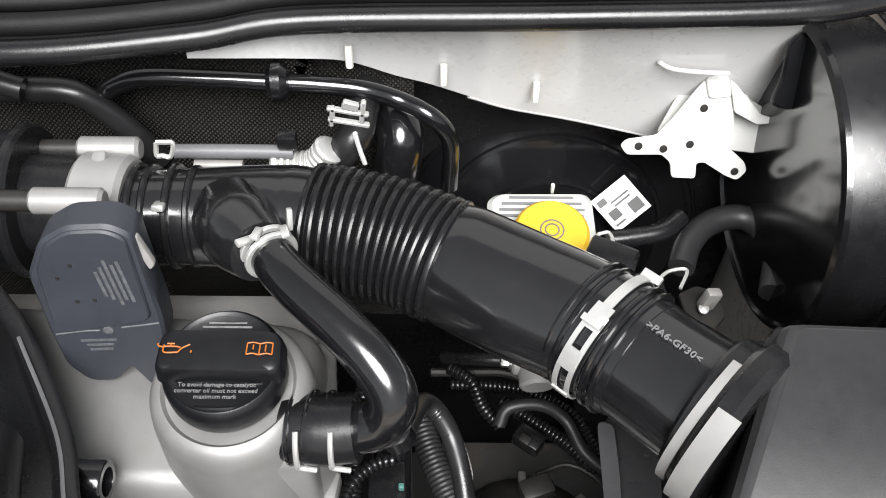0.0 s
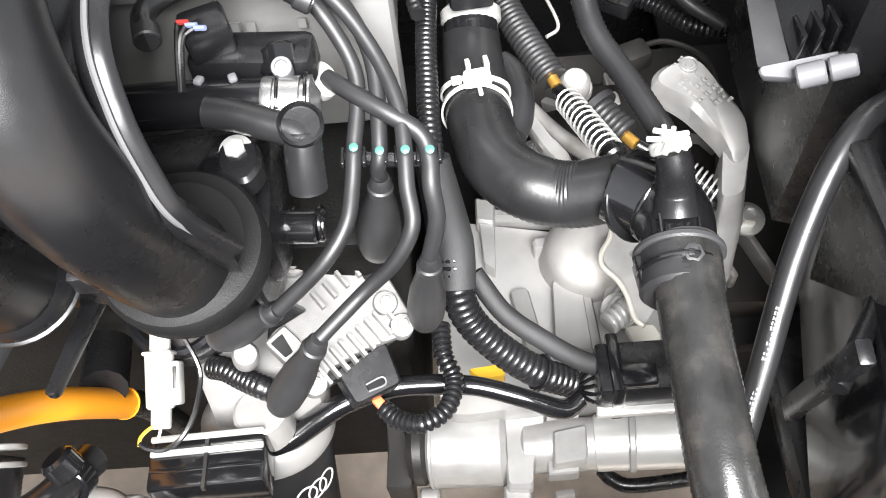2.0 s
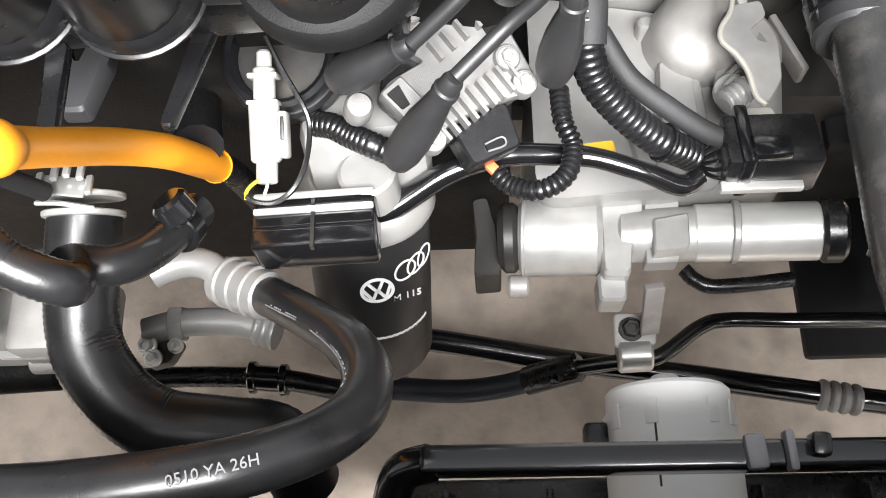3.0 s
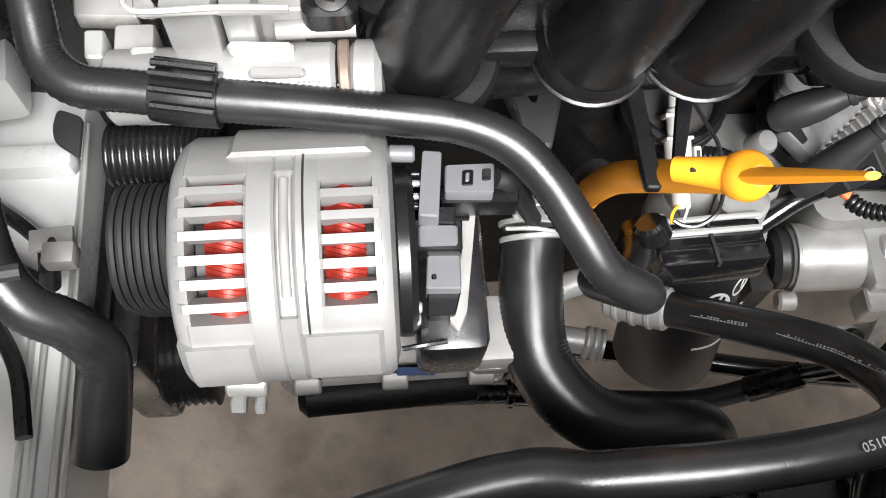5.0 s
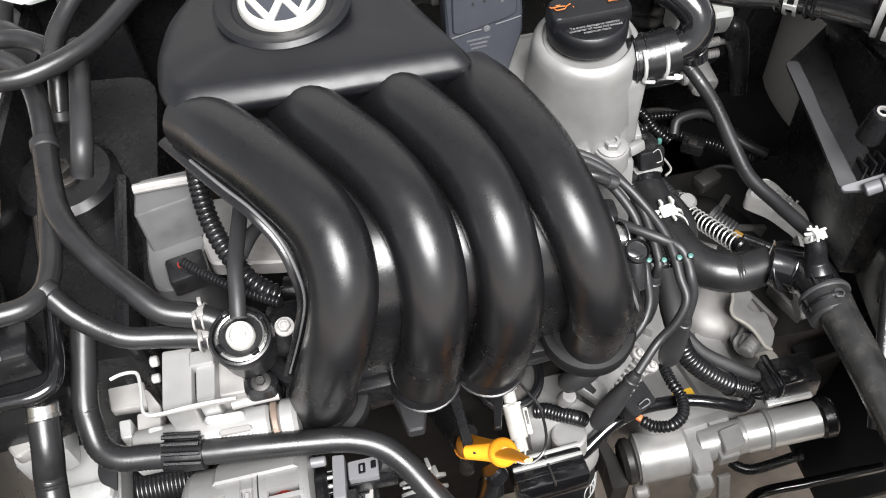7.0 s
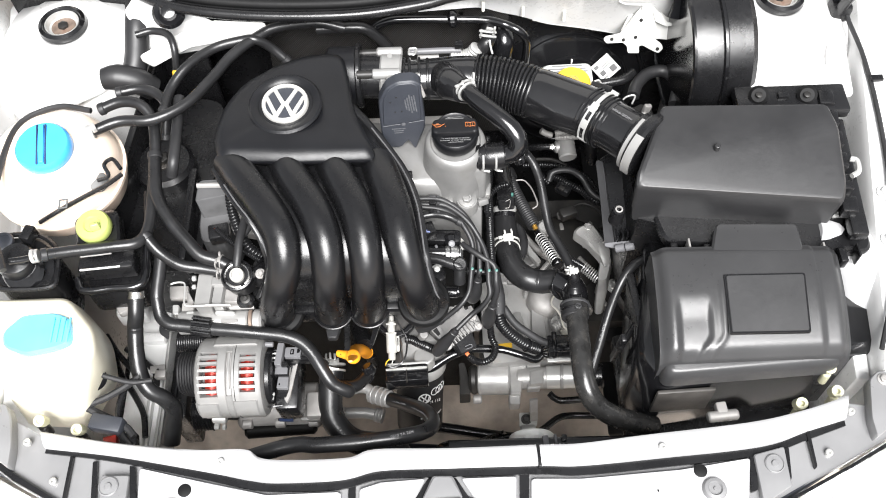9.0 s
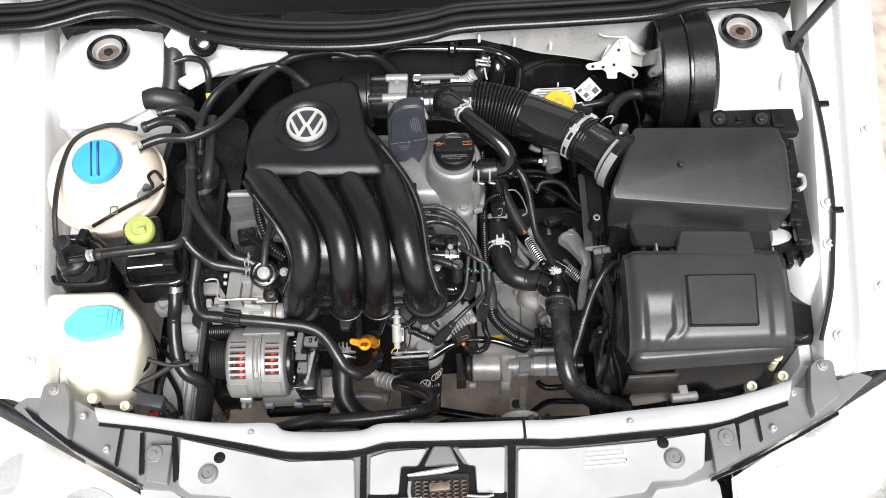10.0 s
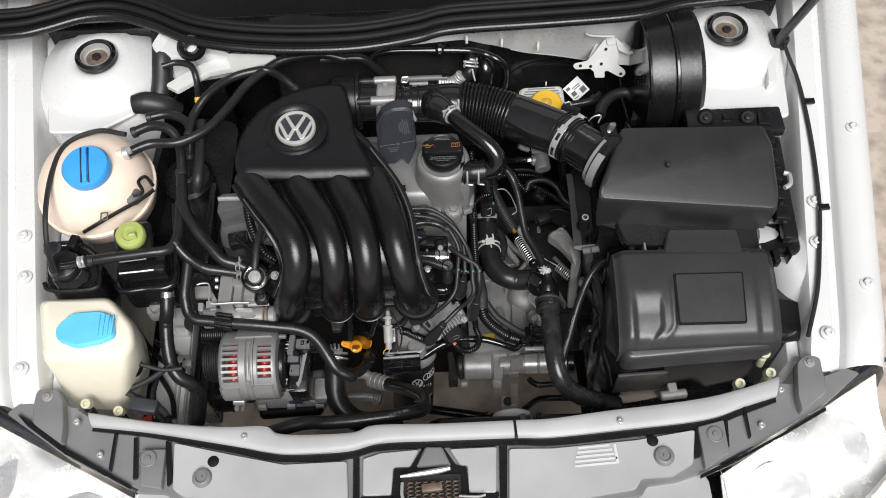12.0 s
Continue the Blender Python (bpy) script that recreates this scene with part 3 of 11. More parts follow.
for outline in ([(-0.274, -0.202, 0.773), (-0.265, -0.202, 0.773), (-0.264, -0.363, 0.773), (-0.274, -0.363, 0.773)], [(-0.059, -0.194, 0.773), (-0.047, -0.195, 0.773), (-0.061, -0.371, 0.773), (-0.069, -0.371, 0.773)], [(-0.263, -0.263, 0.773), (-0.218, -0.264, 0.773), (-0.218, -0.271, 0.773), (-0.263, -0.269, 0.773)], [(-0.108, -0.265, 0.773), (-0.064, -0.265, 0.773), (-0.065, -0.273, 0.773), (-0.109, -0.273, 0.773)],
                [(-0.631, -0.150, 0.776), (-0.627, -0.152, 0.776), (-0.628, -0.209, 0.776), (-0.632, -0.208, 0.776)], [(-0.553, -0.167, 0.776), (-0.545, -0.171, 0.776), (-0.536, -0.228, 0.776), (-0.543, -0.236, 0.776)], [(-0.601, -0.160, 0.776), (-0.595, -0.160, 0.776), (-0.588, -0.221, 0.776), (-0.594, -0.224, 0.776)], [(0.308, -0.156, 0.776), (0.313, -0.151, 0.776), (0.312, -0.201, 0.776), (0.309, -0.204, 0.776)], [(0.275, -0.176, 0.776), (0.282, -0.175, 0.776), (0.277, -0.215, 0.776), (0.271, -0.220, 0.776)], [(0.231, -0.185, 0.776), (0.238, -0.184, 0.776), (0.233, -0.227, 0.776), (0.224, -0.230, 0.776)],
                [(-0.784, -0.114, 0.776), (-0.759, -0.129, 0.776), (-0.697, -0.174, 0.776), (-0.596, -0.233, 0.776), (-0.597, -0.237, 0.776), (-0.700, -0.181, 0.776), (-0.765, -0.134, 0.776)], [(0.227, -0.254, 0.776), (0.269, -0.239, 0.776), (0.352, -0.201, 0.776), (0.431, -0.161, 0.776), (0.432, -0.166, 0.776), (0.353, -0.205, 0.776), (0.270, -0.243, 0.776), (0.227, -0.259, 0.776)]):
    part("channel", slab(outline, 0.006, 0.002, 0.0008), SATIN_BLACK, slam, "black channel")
for outline in ([(0.057, -0.282, 0.758), (0.144, -0.270, 0.758), (0.154, -0.258, 0.758), (0.196, -0.254, 0.758), (0.235, -0.243, 0.758), (0.243, -0.259, 0.758), (0.243, -0.287, 0.758), (0.235, -0.378, 0.758), (0.046, -0.372, 0.758)], [(-0.596, -0.237, 0.758), (-0.551, -0.241, 0.758), (-0.524, -0.257, 0.758), (-0.466, -0.260, 0.758), (-0.438, -0.354, 0.758), (-0.562, -0.349, 0.758)]):
    part("lower_plate", slab(outline, 0.010, 0.004, 0.002), PANEL_GREY, slam)
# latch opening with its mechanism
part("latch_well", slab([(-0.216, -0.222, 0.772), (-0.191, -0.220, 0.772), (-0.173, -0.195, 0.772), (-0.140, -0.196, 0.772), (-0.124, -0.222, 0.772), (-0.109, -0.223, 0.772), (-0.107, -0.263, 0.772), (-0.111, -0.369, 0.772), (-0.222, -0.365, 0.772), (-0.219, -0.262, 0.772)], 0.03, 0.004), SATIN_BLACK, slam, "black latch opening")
latch = thing("hood_latch", (-0.168, -0.30, FRONT_Z), "dark metal hood latch in the front panel opening", "hood latch")
part("latch_plate", slab([(-0.205, -0.234, 0.777), (-0.117, -0.236, 0.777), (-0.120, -0.369, 0.777), (-0.213, -0.366, 0.777)], 0.006, 0.003), DARK_METAL, latch)
part("striker_guide", slab([(-0.168, -0.196, 0.782), (-0.143, -0.197, 0.782), (-0.131, -0.225, 0.782), (-0.182, -0.225, 0.782)], 0.008, 0.004, 0.003), PANEL_SHADED, latch)
for i in range(7):
    at = Vector((-0.191, -0.247, 0.783)).lerp(Vector((-0.126, -0.247, 0.783)), i / 6)
    part("latch_spring", coil_spring([at, at + Vector((0, -0.040, 0))], 0.0038, 7, 0.0009), RUSTY, latch)
part("lever", tube([(-0.205, -0.240, 0.786), (-0.184, -0.238, 0.786), (-0.151, -0.234, 0.786), (-0.133, -0.231, 0.786)], [0.002, 0.0035, 0.0045, 0.003], 8), ZINC, latch)
part("lever", tube([(-0.202, -0.249, 0.786), (-0.203, -0.265, 0.786), (-0.200, -0.277, 0.786)], 0.0025, 8), ZINC, latch)
part("catch", block((0.030, 0.012, 0.010), (-0.160, -0.258, 0.785), (0, 0, 4), 0.002), RUSTY, latch)
part("cable", tube([(-0.233, -0.273, 0.784), (-0.205, -0.273, 0.784), (-0.185, -0.272, 0.784)], 0.002, 8), DULL_CAST, latch)
part("cable", tube([(-0.122, -0.271, 0.784), (-0.096, -0.273, 0.784), (-0.084, -0.271, 0.784)], 0.002, 8), DULL_CAST, latch)

# bolted brackets, screws and pins on the front panel
for outline, at, r in (([(-0.586, -0.180, 0.780), (-0.550, -0.181, 0.780), (-0.550, -0.240, 0.780), (-0.582, -0.234, 0.780)], (-0.574, -0.195, 0.780), 0.0125), ([(0.235, -0.184, 0.780), (0.275, -0.175, 0.780), (0.274, -0.225, 0.780), (0.235, -0.247, 0.780)], (0.258, -0.197, 0.780), 0.0120)):
    b = part("bracket", slab(outline, 0.012, 0.003, 0.0015), PANEL_SHADED, slam)
    part("rubber_stop", turned([(r, 0), (r, 0.002), (r * 0.9, 0.003), (r * 0.85, 0.0015), (r * 0.4, 0.0018), (r * 0.3, 0.004), (r * 0.1, 0.004)], at), PANEL_SHADED, b)
for outline, at in (([(-0.756, -0.105, 0.788), (-0.755, -0.082, 0.788), (-0.724, -0.081, 0.788), (-0.713, -0.101, 0.788), (-0.704, -0.141, 0.788), (-0.703, -0.169, 0.788), (-0.752, -0.134, 0.788)], (-0.736, -0.094, 0.788)), ([(0.401, -0.092, 0.788), (0.416, -0.080, 0.788), (0.438, -0.085, 0.788), (0.435, -0.141, 0.788), (0.391, -0.171, 0.788), (0.390, -0.145, 0.788)], (0.419, -0.094, 0.788))):
    b = part("corner_plate", slab(outline, 0.022, 0.006, 0.002), PANEL_SHADED, slam)
    bolt("screw", at, (0, 0, 1), 0.0055, 0.005, DULL_CAST, b, 1.5)
for q in ((-0.689, -0.133, 0.780), (-0.649, -0.183, 0.772), (-0.434, -0.170, 0.786), (0.121, -0.172, 0.787), (0.332, -0.183, 0.772), (0.369, -0.133, 0.782)):
    part("clip_pin", turned([(0.0048, -0.004), (0.0048, 0.002), (0.0036, 0.003), (0.0022, 0.003), (0.0018, 0.0)], q, seg=16), ZINC, slam)
for q, r in (((-0.493, -0.226, 0.776), 0.0145), ((0.179, -0.225, 0.776), 0.0150)):
    part("buffer", turned([(r, 0), (r, 0.002), (r * 0.85, 0.006), (r * 0.6, 0.007), (r * 0.5, 0.004), (r * 0.15, 0.004), (r * 0.12, 0.006)], q), PANEL_SHADED, slam)
# flat black discs put the holes' shade into colour
for q in ((-0.479, -0.202, 0.776), (0.166, -0.201, 0.776)):
    part("hole", turned([(0.0085, -0.004), (0.0085, 0.0004), (0.0078, 0.0008)], q, seg=24), COWL_BLACK, slam, "flat black disc in place of a hole")
bars("print", (0.079, -0.206, 0.777), (1, 0.05, 0), (0, 1, 0), [0.046, 0.052, 0.058, 0.062, 0.064], 0.0032, 0.0034, PRINT_WHITE, slam)
bars("print", (0.110, -0.216, 0.777), (1, 0.05, 0), (0, 1, 0), [0.004], 0.026, 0.0034, PRINT_WHITE, slam)


# headlights at the corners
def headlight(s):
    x0 = CX + s * 0.44

    def edge(t):
        u = 0.425 + 0.29 * t
        return CX + s * u, front_edge(u) - 0.006

    lamp = thing("headlight", (CX + s * 0.58, -0.22, 0.62), "clear lens headlight with a silver reflector at the car's corner", "headlight", "headlights")

    def lens(t, w):
        x, y = edge(t)
        return (x + s * 0.06 * w * w, y - 0.20 * w, 0.757 - 0.012 * t + (0.012 * math.sin(min(1, w * 6) * math.pi / 2)) - 0.16 * w ** 1.7)

    def bowl(t, w):
        x, y = edge(t)
        q = math.sin(9 * t) * math.sin(7 * w)
        return (x + s * 0.05 * w * w, y - 0.01 - 0.18 * w, 0.735 - 0.012 * t - 0.15 * w ** 1.5 - 0.020 * q)
    part("reflector", sheet(bowl, np.linspace(0.02, 0.98, 40), np.linspace(0, 1, 30), 0.004), REFLECTOR, lamp)
    g = part("lens", sheet(lens, np.linspace(0, 1, 30), np.linspace(0, 1, 20), 0.003), GLASS, lamp, "clear lens")
    g.visible_shadow = False
    for t in (0.30, 0.68):
        x, y = edge(t)
        part("bulb_bowl", turned([(0.05, 0.0), (0.045, -0.008), (0.03, -0.022), (0.012, -0.03), (0.010, -0.012), (0.004, -0.010)], (x + s * 0.01, y - 0.075, 0.705 - 0.03 * t), (0, -0.55, 0.8)), SILVER_GLOSS, lamp)
    part("rim", tube([edge(0) + (0.764,), edge(0.25) + (0.762,), edge(0.5) + (0.759,), edge(0.75) + (0.756,), edge(1.0) + (0.752,)], 0.005, 8), GREY_PLASTIC, lamp, "grey lens rim")
    part("gasket", tube([(edge(t)[0], edge(t)[1] + 0.011, 0.764 - 0.012 * t) for t in (0, 0.25, 0.5, 0.75, 1)], 0.004, 8), DULL_RUBBER, lamp)


headlight(-1)
headlight(1)

# radiator, fan shroud and fan motor under the front panel
rad = thing("radiator", (CX, -0.19, 0.30), "black radiator with a plastic fan shroud under the front panel", "radiator")
part("core", block((0.72, 0.04, 0.40), (CX, -0.20, 0.55), bevel=0.004), DARK_METAL, rad)
part("top_tank", block((0.70, 0.05, 0.05), (CX, -0.185, 0.735), bevel=0.01), SATIN_BLACK, rad)
part("shroud_bar", block((0.36, 0.012, 0.020), (0.030, -0.1125, 0.638), (0, 1.5, 0), 0.0025), GLOSS_BLACK, rad)
part("shroud_bar", tube([(-0.145, -0.1125, 0.642), (-0.158, -0.116, 0.638), (-0.164, -0.128, 0.630), (-0.168, -0.150, 0.620), (-0.168, -0.168, 0.612)], 0.0085, 10), GLOSS_BLACK, rad)
part("shroud_clip", block((0.009, 0.015, 0.006), (-0.010, -0.112, 0.6490), (0, 0, 4), 0.002), PLUG_GREY, rad)
part("shroud_clip", block((0.004, 0.017, 0.008), (0.004, -0.112, 0.6490), (0, 0, 2), 0.0015), PLUG_GREY, rad)
part("shroud_clip", block((0.008, 0.010, 0.012), (0.016, -0.110, 0.6490), (0, 0, -6), 0.002), SATIN_BLACK, rad)
part("shroud_plate", block((0.70, 0.012, 0.36), (CX, -0.168, 0.50), bevel=0.004), SATIN_BLACK, rad)
part("shroud_floor", block((0.40, 0.072, 0.008), (0.020, -0.128, 0.420), (6, 0, 0), 0.003), SATIN_BLACK, rad)
for k in range(6):
    part("shroud_rib", block((0.004, 0.060, 0.022), (-0.150 + 0.066 * k, -0.130, 0.434), (6, 0, 0), 0.0012), SATIN_BLACK, rad)
fan = thing("fan_motor", (-0.012, -0.10, 0.50), "white cylindrical radiator fan motor in the black shroud", "fan motor")
FM = Vector((-0.0170, -0.158, 0.505))
part("motor_body", turned([(0.036, 0), (0.0378, 0.003), (0.0378, 0.088), (0.0366, 0.090)], FM, (0, 1, 0), 48), PAPER, fan)
part("motor_cap", turned([(0.0358, 0.089), (0.0358, 0.1015), (0.0335, 0.104), (0.010, 0.105)], FM, (0, 1, 0), 48), PAPER, fan)
part("shaft_boss", turned([(0.0082, 0.104), (0.0080, 0.112), (0.0065, 0.113)], FM, (0, 1, 0), 24), PAPER, fan)
for ang in (-1.05, -0.42, 0.5, 0.95):
    part("cap_tab", block((0.007, 0.014, 0.0012), FM + Vector((0.0380 * math.sin(ang), 0.086, 0.0380 * math.cos(ang))), (0, math.degrees(ang), 0), 0.0004), PAPER, fan)
part("seam", block((0.0012, 0.045, 0.0010), FM + Vector((-0.0140, 0.068, 0.0352)), (0, -22, 0), 0.0003), DARK_METAL, fan)
part("wire_gland", block((0.014, 0.020, 0.016), FM + Vector((-0.043, 0.075, 0.004)), bevel=0.003), SATIN_BLACK, fan)

# plain unseen outer walls that close the car below and block light
part("bumper", sheet(lambda u, w: (CX + u * 0.78, -0.46 + 0.30 * abs(u) ** 3, 0.70 - 0.55 * w), np.linspace(-1, 1, 30), np.linspace(0, 1, 4), 0.01), WHITE_PAINT, None, "plain white bumper wall below the front panel, out of view", kind="structure", category="car body")
part("cabin_floor", block((1.50, 0.9, 0.04), (CX, 1.05, 0.24), bevel=0.01), SATIN_BLACK, None, "plain dark underbody behind the engine bay, out of view", kind="structure", category="car body")
# added black plates, placed to the camera's view, that darken gaps showing bright floor
part("dark_screen_side", block((0.34, 0.44, 0.02), (0.30, 0.36, 0.46), (0, -14, 0), 0.006), COWL_BLACK, None, "added black panel hiding the floor below the air filter box", kind="structure", category="car body")
part("dark_screen_rear", block((0.62, 0.34, 0.03), (0.02, 0.42, 0.30), bevel=0.008), COWL_BLACK, None, "added black panel hiding the floor behind the gearbox", kind="structure", category="car body")
part("undertray", block((0.22, 0.24, 0.012), (0.255, 0.140, 0.275), (0, 0, 0), 0.004), COWL_BLACK, None, "added black plate hiding the floor below the battery carrier", kind="structure", category="undertray")

# cowl: white upper bulkhead, rubber seal, black grille
SEAL = [(-0.948, 0.495, 0.955), (-0.833, 0.496, 0.955), (-0.782, 0.507, 0.955), (-0.723, 0.527, 0.955), (-0.665, 0.528, 0.955), (-0.604, 0.505, 0.955), (-0.523, 0.462, 0.955), (-0.407, 0.438, 0.955), (-0.266, 0.432, 0.955), (-0.162, 0.447, 0.955), (-0.095, 0.464, 0.955), (0.068, 0.470, 0.955), (0.213, 0.478, 0.955), (0.293, 0.498, 0.955), (0.391, 0.507, 0.955), (0.562, 0.528, 0.955)]
seal = thing("cowl_seal", (CX, 0.56, 0.95), "black ribbed rubber seal along the cowl", "rubber seal")
for k, (dy, dz, r) in enumerate(((-0.004, -0.004, 0.008), (0.012, 0.004, 0.007), (0.028, 0.008, 0.006), (0.040, 0.006, 0.006))):
    part("lip", tube([(x, y + dy, z + dz) for x, y, z in SEAL], r, 10), SATIN_BLACK if k == 0 else COWL_BLACK, seal)
part("web", sheet(lambda u, w: tuple(Vector(spline(SEAL, 4)[int(u)]) + Vector((0, 0.045 * w, -0.001 + 0.004 * w))), range(len(spline(SEAL, 4))), (0, 0.5, 1), 0.006), COWL_BLACK, seal)
part("cowl_tray", sheet(lambda u, w: (CX + u, 0.585 + w, 0.950 + 0.02 * math.sin(w * 14) + 0.05 * w), np.linspace(-0.78, 0.78, 50), np.linspace(0, 0.5, 30), 0.008), COWL_BLACK, None, "black plastic cowl tray below the windscreen", kind="structure", category="cowl tray")
grille = thing("cowl_grille", (0.1, 0.70, 0.97), "black slatted cowl air grille", "air grille")
for i in range(46):
    part("slat", block((0.004, 0.05, 0.012), (-0.33 + 0.017 * i, 0.672, 0.986), (10, 0, 8), 0.001), COWL_BLACK, grille)
lip_line = spline(SEAL, 4)


LOW_EDGE = [(-0.1682, 0.452, 0.931), (-0.098, 0.478, 0.9094), (-0.0721, 0.49, 0.8966), (-0.0424, 0.496, 0.8797), (-0.019, 0.5, 0.8687), (0.0094, 0.505, 0.8527), (0.0391, 0.51, 0.8373), (0.0829, 0.515, 0.8227), (0.1244, 0.52, 0.8071), (0.1574, 0.522, 0.7957), (0.1974, 0.522, 0.7949), (0.2382, 0.522, 0.8256)]
low_line = spline(LOW_EDGE, 4)


def bulkhead(u, w):
    low = low_line[int(u)]
    top = Vector((low.x, np.interp(low.x, [p.x for p in lip_line], [p.y for p in lip_line]) + 0.004, 0.952))
    p = top.lerp(low, w)
    return (p.x, p.y + 0.004 * math.sin(math.pi * w), p.z)


panel = part("wall_cowl_right", sheet(bulkhead, range(len(low_line)), np.linspace(0, 1, 8), 0.003), WHITE_PAINT, None, "white painted cowl panel above the brake booster", kind="structure", category="car body", sharp=60)
part("lower_lip", tube([(x, y + 0.002, z - 0.004) for x, y, z in LOW_EDGE[5:10]], 0.0022, 8), WHITE_PAINT, panel)
part("pressed_seam", tube([(0.1372, 0.494, 0.8928), (0.1477, 0.494, 0.8869), (0.1677, 0.494, 0.8841), (0.1874, 0.494, 0.8833)], 0.0016, 6), WHITE_PAINT, panel)
for x, y, z in ((-0.0713, 0.48, 0.908), (-0.0091, 0.492, 0.8826), (0.0566, 0.5, 0.8606)):
    part("trim_clip", tube([(x, y, z + 0.008), (x, y - 0.003, z + 0.001), (x, y - 0.003, z - 0.007)], 0.0026, 8), WHITE_PLASTIC, None, "small white clip on the cowl edge", kind="structure", category="clip")
LEFT_COWL = [(-0.590, 0.503, 0.940), (-0.487, 0.451, 0.940), (-0.467, 0.454, 0.920), (-0.484, 0.458, 0.870), (-0.578, 0.451, 0.860), (-0.607, 0.477, 0.930)]
part("wall_cowl_left", slab(LEFT_COWL, 0.006, 0.006), WHITE_PAINT, None, "white painted cowl panel corner", kind="structure", category="car body")
part("wall_cowl_middle", slab([(-0.472, 0.445, 0.935), (-0.391, 0.436, 0.935), (-0.408, 0.435, 0.920), (-0.460, 0.435, 0.900), (-0.475, 0.436, 0.900)], 0.006, 0.004), BRACKET_PAINT, None, "white painted cowl panel strip", kind="structure", category="car body")
part("grommet", turned([(0.022, 0), (0.024, 0.005), (0.020, 0.010), (0.012, 0.006), (0.010, 0.014), (0.004, 0.015)], (-0.533, 0.456, 0.940), (0.1, -0.5, 0.85)), GLOSS_BLACK, None, "black rubber grommet in the cowl panel", kind="structure", category="grommet")
part("ledge_left", slab([(-0.582, 0.409, 0.905), (-0.524, 0.455, 0.905), (-0.476, 0.468, 0.905), (-0.472, 0.439, 0.905), (-0.512, 0.431, 0.905), (-0.561, 0.395, 0.905)], 0.010, 0.004), BRACKET_PAINT, None, "white bracket ledge on the cowl", kind="structure", category="car body")
part("hinge_block", block((0.062, 0.028, 0.020), (-0.827, 0.530, 0.930), (0, 0, 0), 0.004), GREY_PLASTIC, None, "grey end block of the cowl seal", kind="structure", category="hinge block")
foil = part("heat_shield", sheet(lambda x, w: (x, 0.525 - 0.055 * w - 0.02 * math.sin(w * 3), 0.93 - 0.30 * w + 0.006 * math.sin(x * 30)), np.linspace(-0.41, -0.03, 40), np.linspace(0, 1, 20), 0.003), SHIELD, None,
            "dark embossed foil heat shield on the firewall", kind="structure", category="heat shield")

# ---- engine: intake manifold ----
man = thing("intake_manifold", (-0.31, 0.18, 0.80), "black plastic intake manifold with four curved runners", "intake manifold")
EDGE = [(-0.278, 0.373, 0.930), (-0.329, 0.372, 0.930), (-0.372, 0.354, 0.930), (-0.413, 0.325, 0.930), (-0.436, 0.286, 0.932), (-0.446, 0.241, 0.934), (-0.444, 0.207, 0.934), (-0.433, 0.185, 0.936), (-0.332, 0.178, 0.936), (-0.225, 0.183, 0.928), (-0.245, 0.234, 0.928), (-0.260, 0.273, 0.928), (-0.267, 0.324, 0.928)]
CROWN = [(-0.282, 0.357, 0.938), (-0.328, 0.355, 0.938), (-0.367, 0.337, 0.938), (-0.404, 0.310, 0.938), (-0.425, 0.271, 0.942), (-0.433, 0.233, 0.945), (-0.433, 0.212, 0.945), (-0.424, 0.200, 0.947), (-0.331, 0.196, 0.946), (-0.236, 0.198, 0.939), (-0.254, 0.230, 0.939), (-0.267, 0.260, 0.939), (-0.271, 0.310, 0.937)]
edge, crown = rounded(EDGE, 0.016, 4), rounded(CROWN, 0.022, 4)


def blend(t, d=0.0, dz=0.0):
    return shrunk([p.lerp(q, t) for p, q in zip(edge, crown)], d, dz)


part("plenum", loft([shrunk(edge, 0.034, -0.085), shrunk(edge, 0.024, -0.045), shrunk(edge, 0.012, -0.016), shrunk(edge, 0.003, -0.006), blend(0.0), blend(0.12, 0, 0.003), blend(0.8, 0, 0.0025), blend(1.0, 0.002, 0.001), blend(1.0, 0.012, 0.002), blend(1.0, 0.05, 0.002)]), GRAINED_BLACK, man, sharp=60)
part("plenum_seam", tube([tuple(p + Vector((0, 0, -0.045))) for p in shrunk(edge, 0.012, 0)[0:40]], 0.0035, 6, 2), SATIN_BLACK, man)
RUN = (((-0.427, 0.200, 0.918), (-0.404, 0.165, 0.927), (-0.373, 0.119, 0.929), (-0.351, 0.080, 0.924), (-0.346, 0.052, 0.908), (-0.353, 0.036, 0.880), (-0.364, 0.033, 0.845), (-0.375, 0.041, 0.799), (-0.383, 0.055, 0.755)),
       ((-0.355, 0.200, 0.914), (-0.339, 0.165, 0.923), (-0.313, 0.119, 0.925), (-0.297, 0.080, 0.920), (-0.292, 0.052, 0.904), (-0.293, 0.036, 0.877), (-0.296, 0.033, 0.843), (-0.300, 0.041, 0.798), (-0.304, 0.055, 0.755)),
       ((-0.292, 0.200, 0.910), (-0.278, 0.165, 0.919), (-0.258, 0.119, 0.921), (-0.247, 0.080, 0.916), (-0.243, 0.052, 0.900), (-0.243, 0.036, 0.874), (-0.245, 0.033, 0.841), (-0.249, 0.041, 0.797), (-0.253, 0.055, 0.755)),
       ((-0.230, 0.200, 0.904), (-0.220, 0.165, 0.913), (-0.207, 0.119, 0.915), (-0.199, 0.080, 0.910), (-0.192, 0.052, 0.894), (-0.186, 0.036, 0.869), (-0.180, 0.033, 0.838), (-0.176, 0.041, 0.796), (-0.175, 0.055, 0.755)))
for path in RUN:
    part("runner", tube(path, [0.0225, 0.0235, 0.0236, 0.0228, 0.0217, 0.0215, 0.0219, 0.0228, 0.0244], 28, 10), RUNNER_BLACK, man)


